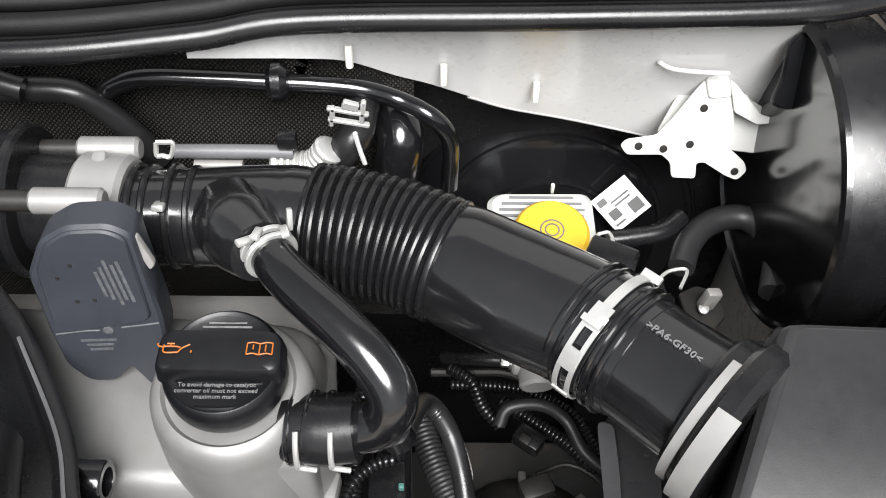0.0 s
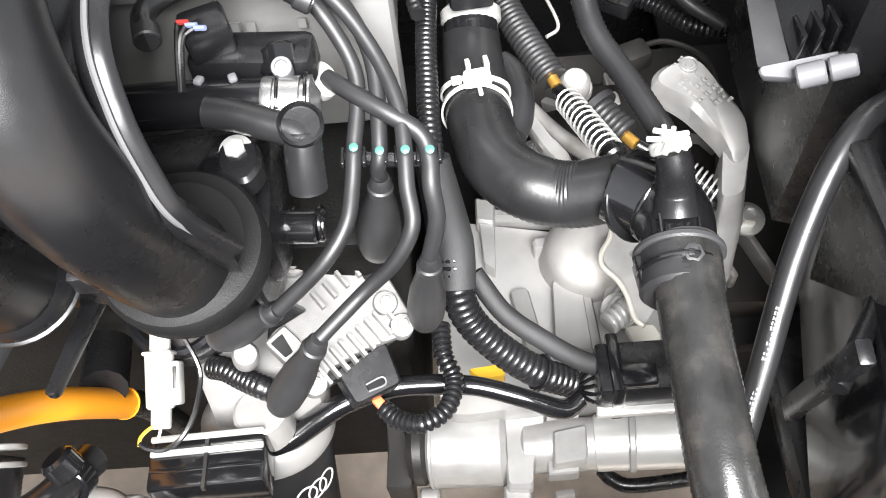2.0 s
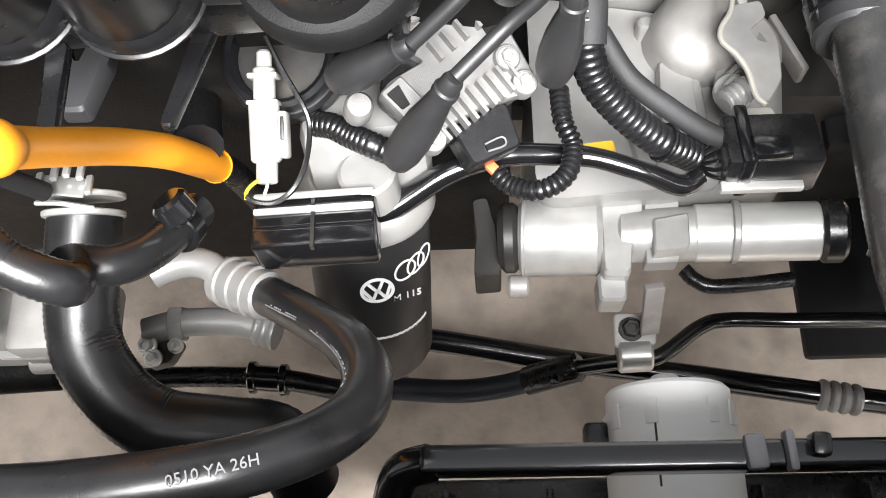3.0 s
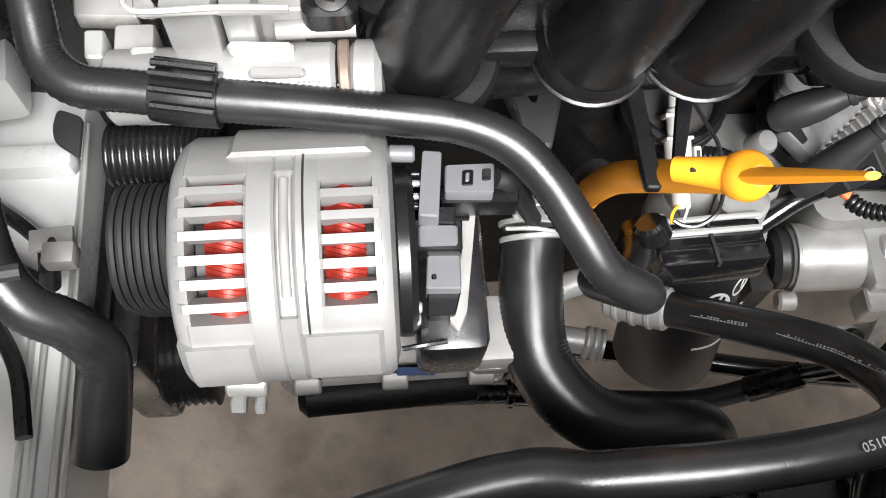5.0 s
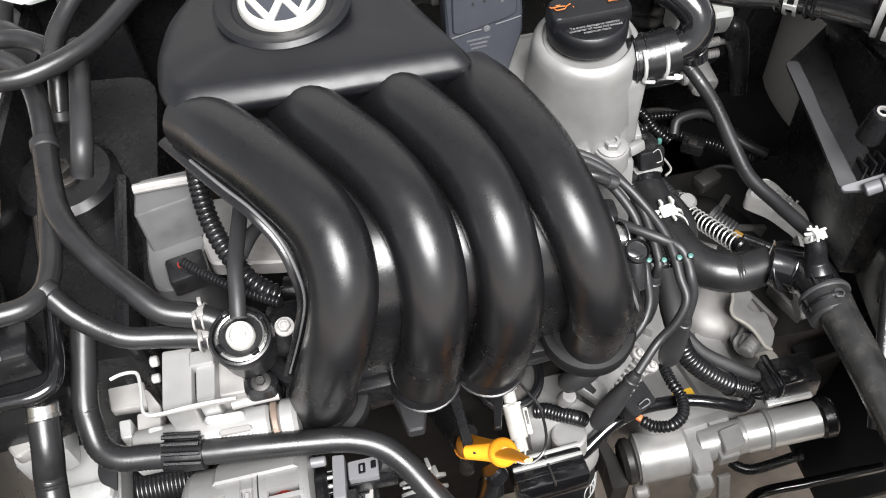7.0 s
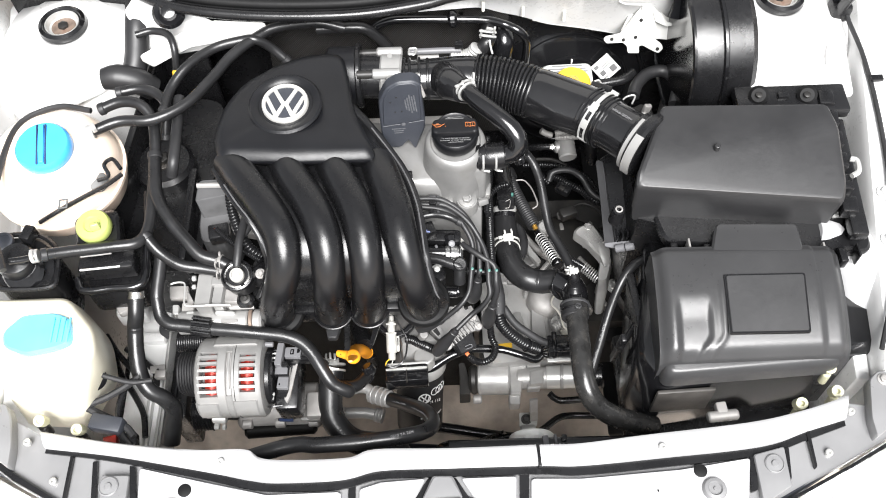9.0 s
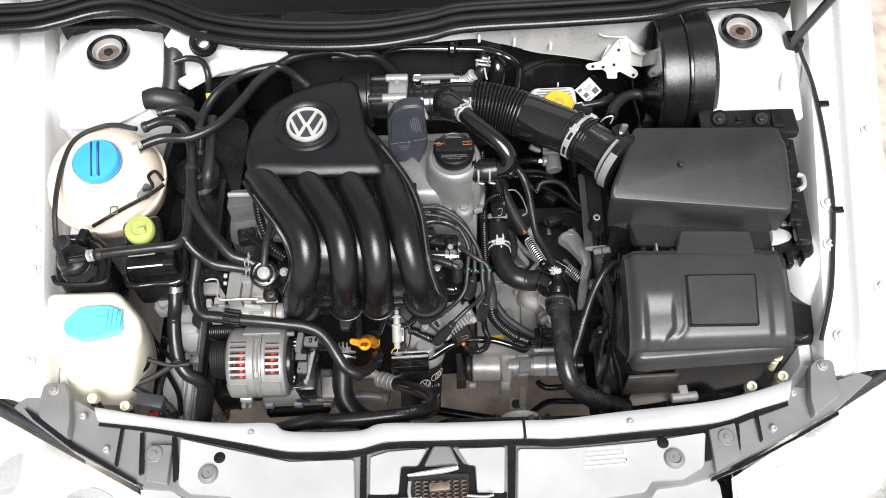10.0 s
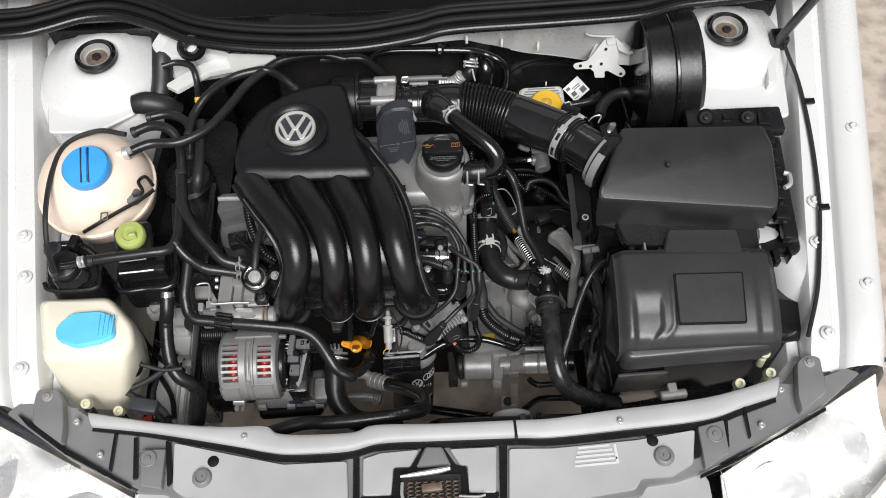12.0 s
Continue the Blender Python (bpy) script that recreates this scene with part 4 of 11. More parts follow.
def between(u, w):
    k = min(int(u), 2)
    p, q = spline(RUN[k], 4), spline(RUN[k + 1], 4)
    i = int(w)
    a = p[i].lerp(q[i], u - k)
    deep = min(1.0, max(0.0, (0.90 - a.z) / 0.06))
    return (a.x, a.y + 0.003 + 0.006 * deep, a.z - 0.006 * (1 - deep))


part("web", sheet(between, np.linspace(0, 3, 25), range(1, 32), 0.006), SATIN_BLACK, man, "ribbed web between the runners")
# split flange along both sides, its edge sheen painted as a thin grey strip
right_rim = [(-0.268, 0.312, 0.886), (-0.240, 0.280, 0.876), (-0.206, 0.225, 0.874), (-0.190, 0.187, 0.880), (-0.179, 0.150, 0.880), (-0.174, 0.119, 0.881), (-0.169, 0.072, 0.878), (-0.165, 0.052, 0.863), (-0.160, 0.040, 0.845), (-0.154, 0.033, 0.825), (-0.145, 0.040, 0.790)]
left_rim = [(-0.449, 0.198, 0.905), (-0.431, 0.165, 0.913), (-0.411, 0.133, 0.916), (-0.394, 0.110, 0.914), (-0.381, 0.092, 0.902), (-0.375, 0.077, 0.885), (-0.375, 0.070, 0.862), (-0.383, 0.062, 0.838), (-0.398, 0.055, 0.800)]
for rim in (right_rim, left_rim):
    inner = spline(RUN[3] if rim is right_rim else RUN[0], 8)
    outer, _ = resample(spline(rim, 8), 0.002)

    def flank(u, w):
        p, q = inner[int(w * (len(inner) - 1))], outer[int(w * (len(outer) - 1))]
        m = p.lerp(q, u)
        return (m.x, m.y, m.z - 0.004 + 0.004 * math.sin(u * math.pi))

    part("flank", sheet(flank, np.linspace(0, 1, 7), np.linspace(0, 1, 40), 0.012), SATIN_BLACK, man)
    part("flange", tube(rim, 0.0062, 12, 8, 0.45), SATIN_BLACK, man)
    part("flange_edge", tube([(x, y - 0.002, z + 0.0035) for x, y, z in rim[1:]], 0.0012, 6), SEAM_GREY, man, "grey strip for the flange edge's sheen")
for path in RUN:
    c = path[-1][0]
    part("port_collar", turned([(0.0265, 0), (0.0280, 0.004), (0.0280, 0.010), (0.0262, 0.013), (0.0245, 0.020)], (c, 0.058, 0.745), (0, -0.15, 1)), SATIN_BLACK, man)
    part("port_gasket", turned([(0.0275, 0), (0.0290, 0.001), (0.0290, 0.002), (0.0275, 0.003)], (c, 0.058, 0.745), (0, -0.15, 1)), SATIN_BLACK, man, "black port gasket")
for c, top in ((-0.175, 0.768), (-0.383, 0.752)):
    part("end_shroud", turned([(0.034, -0.018), (0.0365, -0.014), (0.0370, -0.004), (0.0350, -0.001), (0.0310, 0.0), (0.0285, 0.002)], (c, 0.058, top), (0, -0.15, 1), 40), COWL_BLACK, man)
part("lower_manifold", join(block((0.27, 0.075, 0.05), (-0.278, 0.105, 0.715), (0, 0, 3), 0.012), block((0.235, 0.022, 0.014), (-0.279, 0.062, 0.750), bevel=0.003)), SATIN_BLACK, man)

badge_at = Vector((-0.350, 0.268, 0.9515))
badge = thing("badge", badge_at, "round silver emblem in a black recessed ring on the plenum", "badge")
part("dish", turned([(0.049, -0.006), (0.050, -0.001), (0.047, 0.002), (0.039, 0.001), (0.036, -0.002), (0.010, -0.002)], badge_at, (0, -0.04, 1), 56), GRAINED_BLACK, badge)
part("disc", turned([(0.030, -0.003), (0.030, 0.0008), (0.010, 0.001)], badge_at, (0, -0.04, 1), 48), GREY_PLASTIC, badge)
part("ring", turned([(0.0262, -0.001), (0.0262, 0.003), (0.027, 0.004), (0.0305, 0.004), (0.0318, 0.002), (0.0318, -0.002)], badge_at, (0, -0.04, 1), 56, True), BADGE_SILVER, badge)
for a, b in (((-0.0145, 0.0220), (-0.0010, -0.0040)), ((0.0145, 0.0220), (0.0010, -0.0040)), ((-0.0245, 0.0085), (-0.0110, -0.0215)), ((-0.0105, -0.0215), (-0.0005, 0.0005)), ((0.0005, 0.0005), (0.0105, -0.0215)), ((0.0110, -0.0215), (0.0245, 0.0085))):
    mid = badge_at + Vector(((a[0] + b[0]) / 2, (a[1] + b[1]) / 2, 0.001 + 0.04 * (a[1] + b[1]) / 2))
    part("bar", block((math.hypot(b[0] - a[0], b[1] - a[1]) + 0.003, 0.0056, 0.0045), mid, (2.3, 0, math.degrees(math.atan2(b[1] - a[1], b[0] - a[0]))), 0.0008, 1), BADGE_SILVER, badge)

# throttle body and its grey actuator
thr = thing("throttle_body", (-0.235, 0.365, 0.86), "cast aluminium throttle body with a slate grey plastic actuator cover", "throttle body")
part("inlet_neck", barrel((-0.305, 0.374, 0.882), (-0.256, 0.374, 0.882), 0.043, 0.005, 36), GRAINED_BLACK, thr)
part("neck_ring", barrel((-0.262, 0.374, 0.882), (-0.254, 0.374, 0.882), 0.047, 0.002, 36), SATIN_BLACK, thr)
part("body", join(barrel((-0.228, 0.372, 0.880), (-0.196, 0.370, 0.879), 0.0335, 0.003, 40), block((0.010, 0.056, 0.058), (-0.212, 0.371, 0.878), (20, 0, 0), 0.008)), CAST, thr)
part("inner_neck", barrel((-0.258, 0.373, 0.881), (-0.226, 0.372, 0.880), 0.0315, 0.002, 32), SATIN_BLACK, thr)
for a, b in (((-0.236, 0.340, 0.922), (-0.195, 0.340, 0.922)), ((-0.232, 0.402, 0.899), (-0.194, 0.402, 0.899))):
    part("lug", barrel(a, b, 0.0076, 0.002, 24), CAST, thr)
part("lug_rod", barrel((-0.258, 0.340, 0.922), (-0.234, 0.340, 0.922), 0.0060, 0.001, 16), DARK_METAL, thr)
part("lug_rod", barrel((-0.256, 0.402, 0.899), (-0.230, 0.402, 0.899), 0.0055, 0.001, 16), DARK_METAL, thr)
part("cover_clip", block((0.017, 0.006, 0.005), (-0.207, 0.325, 0.927), (-25, 0, 0), 0.0012), CAST, thr, "bright cover clip")
part("cover_clip", plate([(-0.1709, 0.3036, 0.9365), (-0.1667, 0.3039, 0.9371), (-0.1609, 0.3005, 0.9165), (-0.1644, 0.2997, 0.9125)], 0.004, 0.002), DULL_CAST, thr)
COVER = [(-0.2277, 0.294, 0.9142), (-0.2155, 0.2984, 0.9377), (-0.1996, 0.3006, 0.9476), (-0.1775, 0.3014, 0.9483), (-0.1672, 0.3005, 0.9413), (-0.1656, 0.295, 0.9088), (-0.1637, 0.2905, 0.8828), (-0.1646, 0.2869, 0.8622), (-0.1718, 0.2838, 0.8455), (-0.1799, 0.2796, 0.8223), (-0.1848, 0.2814, 0.8338), (-0.1895, 0.2827, 0.842), (-0.2013, 0.2799, 0.8281), (-0.2164, 0.2796, 0.8285), (-0.2264, 0.2817, 0.843), (-0.228, 0.2867, 0.8717)]
part("actuator_cover", plate(COVER, 0.022, 0.005, 0.002), GREY_PLASTIC, thr, "slate grey actuator cover")
part("cover_step", plate([(-0.2212, 0.2932, 0.9204), (-0.2121, 0.2965, 0.9375), (-0.1989, 0.2984, 0.9463), (-0.1791, 0.2991, 0.9467), (-0.1702, 0.2984, 0.9412), (-0.1694, 0.2932, 0.9111), (-0.1688, 0.2883, 0.8827), (-0.1782, 0.2875, 0.8794), (-0.2171, 0.2852, 0.873), (-0.2234, 0.2853, 0.875)], 0.003, 0.006, 0.0012), GREY_PLASTIC, thr)
part("cover_rib", tube([(-0.2245, 0.286, 0.8704), (-0.2082, 0.2869, 0.8728), (-0.1994, 0.2872, 0.873)], 0.0006, 6), PRINT_FAINT, thr)
part("cover_rib", tube([(-0.1873, 0.288, 0.875), (-0.1761, 0.2886, 0.8765), (-0.1658, 0.2892, 0.8781)], 0.0006, 6), PRINT_FAINT, thr)
part("cover_screw", turned([(0.0030, -0.001), (0.0030, 0.0006), (0.0022, 0.0009)], (-0.195, 0.2876, 0.8731), (0.03, -0.985, 0.17), 20), PRINT_FAINT, thr, "pale moulded roundel")
bars("print", (-0.1764, 0.2929, 0.9115), (0.104, -0.166, -0.981), (0.994, 0.047, 0.097), [0.030, 0.026, 0.033, 0.024, 0.018], 0.0019, 0.0014, PRINT_FAINT, thr)
bars("print", (-0.2024, 0.286, 0.8648), (1, 0.05, 0.0), (0, 0.17, 0.985), [0.020, 0.015, 0.013], 0.0016, 0.0022, PRINT_FAINT, thr)
for q in ((-0.2024, 0.2944, 0.924), (-0.2112, 0.2927, 0.9153), (-0.2052, 0.2899, 0.898), (-0.1957, 0.2903, 0.8987)):
    part("vent_dot", turned([(0.0010, 0), (0.0009, 0.0010)], q, (0.03, -0.985, 0.17), 10), DARK_METAL, thr)

# valve cover, oil cap, cylinder head and block
eng = thing("engine_block", (-0.29, 0.22, 0.30), "cast aluminium engine with valve cover, head and dark block", "engine")
part("valve_cover", loft([shrunk(rounded([(-0.385, 0.212, 0.80), (-0.085, 0.212, 0.80), (-0.082, 0.33, 0.80), (-0.385, 0.35, 0.80)], 0.02), d, h) for d, h in ((0, -0.03), (0.001, -0.004), (0.004, 0.008), (0.010, 0.017), (0.020, 0.023), (0.034, 0.025))]), COVER_CAST, eng, sharp=60)
part("cover_flange", slab([(-0.385, 0.206, 0.786), (-0.118, 0.206, 0.782), (-0.096, 0.206, 0.780), (-0.074, 0.222, 0.776), (-0.072, 0.246, 0.776), (-0.080, 0.335, 0.784), (-0.385, 0.352, 0.786)], 0.012, 0.006, 0.002), COVER_CAST, eng)
part("front_lip", block((0.205, 0.012, 0.026), (-0.230, 0.203, 0.785), (-20, 0, 0), 0.003), COVER_CAST, eng)
for x in (-0.155, -0.205):
    part("lip_boss", block((0.016, 0.008, 0.012), (x, 0.197, 0.792), (-20, 0, 0), 0.002), COVER_CAST, eng)
neck_at = Vector((-0.122, 0.256, 0.815))
part("filler_neck", turned([(0.052, -0.045), (0.0495, -0.015), (0.047, 0.015), (0.0445, 0.046), (0.0430, 0.056), (0.0395, 0.0615), (0.036, 0.0625), (0.034, 0.060)], neck_at, (0, -0.06, 1), 64), COVER_CAST, eng, sharp=50)
part("neck_buttress", loft([rounded([(-0.119, 0.204 + k, z), (-0.079, 0.208 + k, z), (-0.078, 0.258, z), (-0.119, 0.258, z)], 0.007, 6) for z, k in ((0.775, 0.012), (0.80, 0.013), (0.845, 0.010), (0.853, 0.014), (0.856, 0.020))]), COVER_CAST, eng, sharp=45)
part("breather_spout", barrel((-0.112, 0.240, 0.854), (-0.070, 0.2345, 0.860), 0.0135, 0.002, 24), COVER_CAST, eng)
part("spout_block", block((0.026, 0.022, 0.016), (-0.096, 0.238, 0.846), (0, -6, -6), 0.003), COVER_CAST, eng)
bolt("cover_bolt", (-0.1075, 0.2085, 0.7900), (0, -0.05, 1), 0.0075, 0.009, COVER_CAST, eng, 1.7)
part("bolt_boss", turned([(0.0165, -0.020), (0.0155, -0.003), (0.0145, 0.0), (0.010, 0.0004)], (-0.1075, 0.2085, 0.7900), (0, -0.05, 1), 28), COVER_CAST, eng)
part("bolt_washer", turned([(0.0125, 0), (0.0125, 0.0012), (0.0085, 0.0016)], (-0.1075, 0.2085, 0.7902), (0, -0.05, 1), 28), DULL_CAST, eng)
part("front_lip", block((0.016, 0.008, 0.010), (-0.0840, 0.211, 0.780), (-20, 0, 20), 0.002), COVER_CAST, eng)
part("cover_corner", block((0.018, 0.024, 0.014), (-0.080, 0.236, 0.772), (0, 0, -8), 0.003), COVER_CAST, eng)
part("cylinder_head", block((0.31, 0.17, 0.12), (-0.245, 0.292, 0.725), bevel=0.01), DULL_CAST, eng)
part("head_front_face", block((0.17, 0.02, 0.10), (-0.170, 0.206, 0.722), (-8, 0, 0), 0.006), COVER_CAST, eng)
bars("cast_mark", (-0.172, 0.197, 0.752), (1, 0, 0), (0, -0.1, 1), [0.020], 0.006, 0.004, COVER_CAST, eng, 0.0012)
bars("cast_mark", (-0.1731, 0.1955, 0.752), (1, 0, 0), (0, 0.3, 1), [0.0050], 0.0052, 0.0012, COVER_CAST, eng, 0.0012)
bars("cast_mark", (-0.1654, 0.1955, 0.752), (1, 0, 0), (0, 0.3, 1), [0.0045], 0.0052, 0.0012, COVER_CAST, eng, 0.0012)
bars("cast_mark", (-0.1573, 0.1955, 0.752), (1, 0, 0), (0, 0.3, 1), [0.0050], 0.0052, 0.0012, COVER_CAST, eng, 0.0012)
bars("cast_mark", (-0.131, 0.1955, 0.752), (1, 0, 0), (0, 0.3, 1), [0.0040], 0.0052, 0.0012, COVER_CAST, eng, 0.0012)
part("block", block((0.42, 0.22, 0.36), (-0.31, 0.22, 0.49), bevel=0.015), SHADED_IRON, eng)
part("dark_stub", turned([(0.0075, 0.001), (0.0115, 0.0), (0.0118, 0.002), (0.0118, 0.026), (0.0108, 0.0275), (0.0078, 0.0275), (0.0075, 0.026)], (-0.212, 0.210, 0.848), (1, -0.04, 0.0), 32, True), GLOSS_BLACK, eng)
part("stub_core", barrel((-0.211, 0.210, 0.848), (-0.196, 0.2095, 0.848), 0.0076, 0.001, 20), COWL_BLACK, eng, "dark bore of the stub")
cap = thing("oil_filler_cap", (-0.122, 0.256, 0.875), "black oil filler cap with orange symbols and white warning print", "oil cap")
cap_at = Vector((-0.122, 0.255, 0.872))
part("cap_body", turned([(0.0300, 0.006), (0.0318, 0.008), (0.0322, 0.010), (0.0322, 0.019), (0.0314, 0.0235), (0.0296, 0.0262), (0.0290, 0.0266), (0.027, 0.0250), (0.01, 0.0252)], cap_at, (0, -0.06, 1), 72), GRAINED_BLACK, cap, sharp=50)
part("grip_bar", loft([shrunk(rounded([(-0.1545, 0.2425, 0.894), (-0.0895, 0.2425, 0.894), (-0.0905, 0.2665, 0.896), (-0.1535, 0.2665, 0.896)], 0.007, 6), d, h) for d, h in ((-0.001, 0), (0.0, 0.008), (0.0012, 0.0112), (0.003, 0.0125), (0.008, 0.0128))]), GRAINED_BLACK, cap)
for y, z in ((0.2405, 0.8955), (0.2275, 0.8945)):
    w = (0.031 ** 2 - (y - 0.255) ** 2) ** 0.5
    part("cap_rim", tube([(-0.122 - w, y + 0.003, z - 0.002), (-0.122 - 0.6 * w, y, z + 0.001), (-0.122, y - 0.0008, z + 0.0016), (-0.122 + 0.6 * w, y, z + 0.001), (-0.122 + w, y + 0.003, z - 0.002)], 0.0012, 8), GRAINED_BLACK, cap)
lettering("warning", "To avoid damage to catalytic\nconverter oil must not exceed\nmaximum mark", 0.0034, cap_at + Vector((0.0, -0.0195, 0.0272)), (1, 0, 0), (0, 1, 0.0), PRINT_CAP, cap, 0.0002)
bars("print", cap_at + Vector((0.0, 0.0215, 0.0262)), (1, 0, 0), (0, 1, -0.05), [0.020, 0.026], 0.0011, 0.0016, PRINT_CAP, cap)
SYM = Vector((-0.145, 0.2540, 0.9088))
part("oil_symbol", join(*[tube([SYM + Vector(p) for p in line], 0.00045, 6, 4) for line in (
    [(-0.0045, 0.0022, 0), (-0.0040, -0.0020, 0), (0.0030, -0.0020, 0)], [(0.0030, -0.0020, 0), (0.0048, 0.0004, 0), (0.0085, 0.0026, 0)], [(-0.0045, 0.0014, 0), (0.0010, 0.0014, 0), (0.0040, 0.0008, 0)],
    [(-0.0045, 0.0010, 0), (-0.0072, 0.0016, 0), (-0.0078, 0.0030, 0)], [(-0.0030, 0.0030, 0), (0.0008, 0.0030, 0)], [(-0.0012, 0.0016, 0), (-0.0012, 0.0030, 0)], [(0.0096, -0.0010, 0), (0.0096, -0.0022, 0)])]), PRINT_ORANGE, cap, "orange oil can symbol")
BK = Vector((-0.101, 0.2545, 0.9088))
part("book_symbol", join(*[tube([BK + Vector(p) for p in line], 0.0004, 6, 4) for line in (
    [(-0.0065, 0.0032, 0), (-0.0035, 0.0036, 0), (0, 0.0028, 0)], [(0, 0.0028, 0), (0.0035, 0.0036, 0), (0.0065, 0.0032, 0)], [(-0.0065, -0.0034, 0), (-0.0035, -0.0028, 0), (0, -0.0036, 0)], [(0, -0.0036, 0), (0.0035, -0.0028, 0), (0.0065, -0.0034, 0)],
    [(-0.0065, 0.0032, 0), (-0.0065, -0.0034, 0)], [(0.0065, 0.0032, 0), (0.0065, -0.0034, 0)], [(0, 0.0028, 0), (0, -0.0036, 0)], [(-0.0033, 0.0022, 0), (-0.0033, -0.0004, 0)], [(0.0030, 0.0022, 0), (0.0030, -0.0016, 0)])]), PRINT_ORANGE, cap, "orange open book symbol")
# intake hose: elbow, bellows, pipe, clamps and the meter housing
hose = thing("intake_hose", (-0.02, 0.33, 0.87), "black intake hose with ribbed bellows and a glossy pipe", "intake hose")
E1, E5 = (-0.198, 0.366, 0.876), (0.130, 0.240, 0.878)
part("elbow", tube([E1, (-0.165, 0.368, 0.875), (-0.125, 0.370, 0.873), (-0.105, 0.369, 0.871), (-0.082, 0.365, 0.870)], [0.0295, 0.0295, 0.032, 0.035, 0.036], 32), PIPE_BLACK, hose)
part("elbow_bulge", tube([(-0.134, 0.360, 0.884), (-0.124, 0.338, 0.897), (-0.109, 0.318, 0.906)], [0.026, 0.0235, 0.0178], 28), PIPE_BLACK, hose)
for x, r in ((-0.194, 0.0325), (-0.186, 0.0318), (-0.172, 0.0325), (-0.160, 0.0312)):
    part("band", barrel((x, 0.368, 0.876), (x + 0.004, 0.368, 0.876), r, 0.001, 32), SATIN_BLACK, hose)
part("band_lock", block((0.007, 0.010, 0.004), (-0.172, 0.352, 0.904), (-30, 0, 0), 0.001), ZINC, hose)
part("bellows", ribbed([(-0.090, 0.367, 0.870), (-0.060, 0.361, 0.870), (-0.030, 0.352, 0.869), (-0.004, 0.340, 0.868)], 0.0392, 0.0060, 0.0036, 44), SATIN_BLACK, hose)
part("pipe", tube([(-0.008, 0.343, 0.868), (0.004, 0.336, 0.868), (0.036, 0.317, 0.869), (0.075, 0.293, 0.872), (0.100, 0.269, 0.875)], [0.036, 0.0382, 0.0385, 0.0375, 0.036], 44), PIPE_BLACK, hose)
d = (Vector(E5) - Vector((0.075, 0.293, 0.872))).normalized()
base = Vector((0.068, 0.300, 0.8715))
for k in (0.004, 0.010, 0.030, 0.036):
    p = base + d * k
    part("rib", barrel(p, p + d * 0.003, 0.0392, 0.001, 40), GLOSS_BLACK, hose)
p = base + d * 0.016


def band(centre, r, a0, a1, width, thick):
    """A flat strap bent round the pipe; angles from the top towards the engine."""
    turn = np.linspace(math.radians(a0), math.radians(a1), 24)
    out = Vector((-d.y, d.x, 0)).normalized() * -1
    sec = ((-width / 2, r), (width / 2, r), (width / 2, r + thick), (-width / 2, r + thick))
    return loft([[centre + d * w + (Vector((0, 0, 1)) * math.cos(t) - out * -math.sin(t)) * h for w, h in sec] for t in turn])


for k in (0.0, 0.0085):
    part("clamp", band(p + d * k, 0.0386, 20, 150, 0.0028, 0.0012), ZINC, hose, "bright steel hose clamp")
part("clamp", band(p + d * 0.0042, 0.0387, -75, 24, 0.0058, 0.0012), ZINC, hose, "bright steel hose clamp")
for a0, a1 in ((12, 34), (52, 72), (104, 112)):
    part("clamp_bridge", band(p + d * 0.0042, 0.0396, a0, a1, 0.0105, 0.0012), ZINC, hose)
for a in (-64, 26):
    part("clamp_ear", band(p + d * 0.0042, 0.0396, a, a + 5, 0.012, 0.005), ZINC, hose)
meter = thing("air_meter", (0.125, 0.225, 0.86), "black plastic air meter housing with a bright clamp", "air meter")
part("housing", tube([(0.092, 0.277, 0.874), (0.112, 0.258, 0.876), (0.138, 0.232, 0.879)], [0.0352, 0.0356, 0.037], 48), PIPE_BLACK, meter)
q = Vector(E5)
part("flange", join(barrel(q - d * 0.002, q + d * 0.010, 0.0425, 0.002, 48), barrel(q + d * 0.008, q + d * 0.024, 0.0475, 0.004, 48)), SATIN_BLACK, meter)
part("flange_ear", block((0.018, 0.022, 0.014), q + d * 0.016 + Vector((0.030, 0.040, 0.010)), (0, 0, -40), 0.005), SATIN_BLACK, meter)
part("clamp", band(q + d * 0.003, 0.0427, -5, 118, 0.0052, 0.0016), CAST, meter, "bright steel clamp")
part("clamp_plate", band(q + d * 0.016, 0.0477, 28, 108, 0.0125, 0.0022), CAST, meter, "bright steel plate")
lettering("mark", ">PA6-GF30<", 0.0062, Vector((0.108, 0.258, 0.9132)), (d.x, d.y, 0.05), (-d.y, d.x, -0.1), PRINT_GREY, meter)

# breather hose from the elbow to the valve cover
br = thing("breather_hose", (-0.07, 0.26, 0.86), "glossy black breather hose with white spring clamps", "hose")
BR = [(-0.108, 0.324, 0.906), (-0.092, 0.300, 0.908), (-0.063, 0.273, 0.903), (-0.043, 0.254, 0.894), (-0.0345, 0.242, 0.882), (-0.040, 0.2355, 0.868), (-0.055, 0.235, 0.861), (-0.074, 0.235, 0.859)]
part("hose", tube(BR, [0.0125, 0.0128, 0.013, 0.0135, 0.0138, 0.014, 0.0145, 0.015], 24), GLOSS_BLACK, br)
axis_b = (Vector(BR[1]) - Vector(BR[0])).normalized()
at_b = Vector((-0.107, 0.322, 0.906))
for k in (0.0, 0.0062):
    part("clamp", barrel(at_b + axis_b * k, at_b + axis_b * (k + 0.0030), 0.0158, 0.0006, 28), ZINC, br, "white spring clamp")
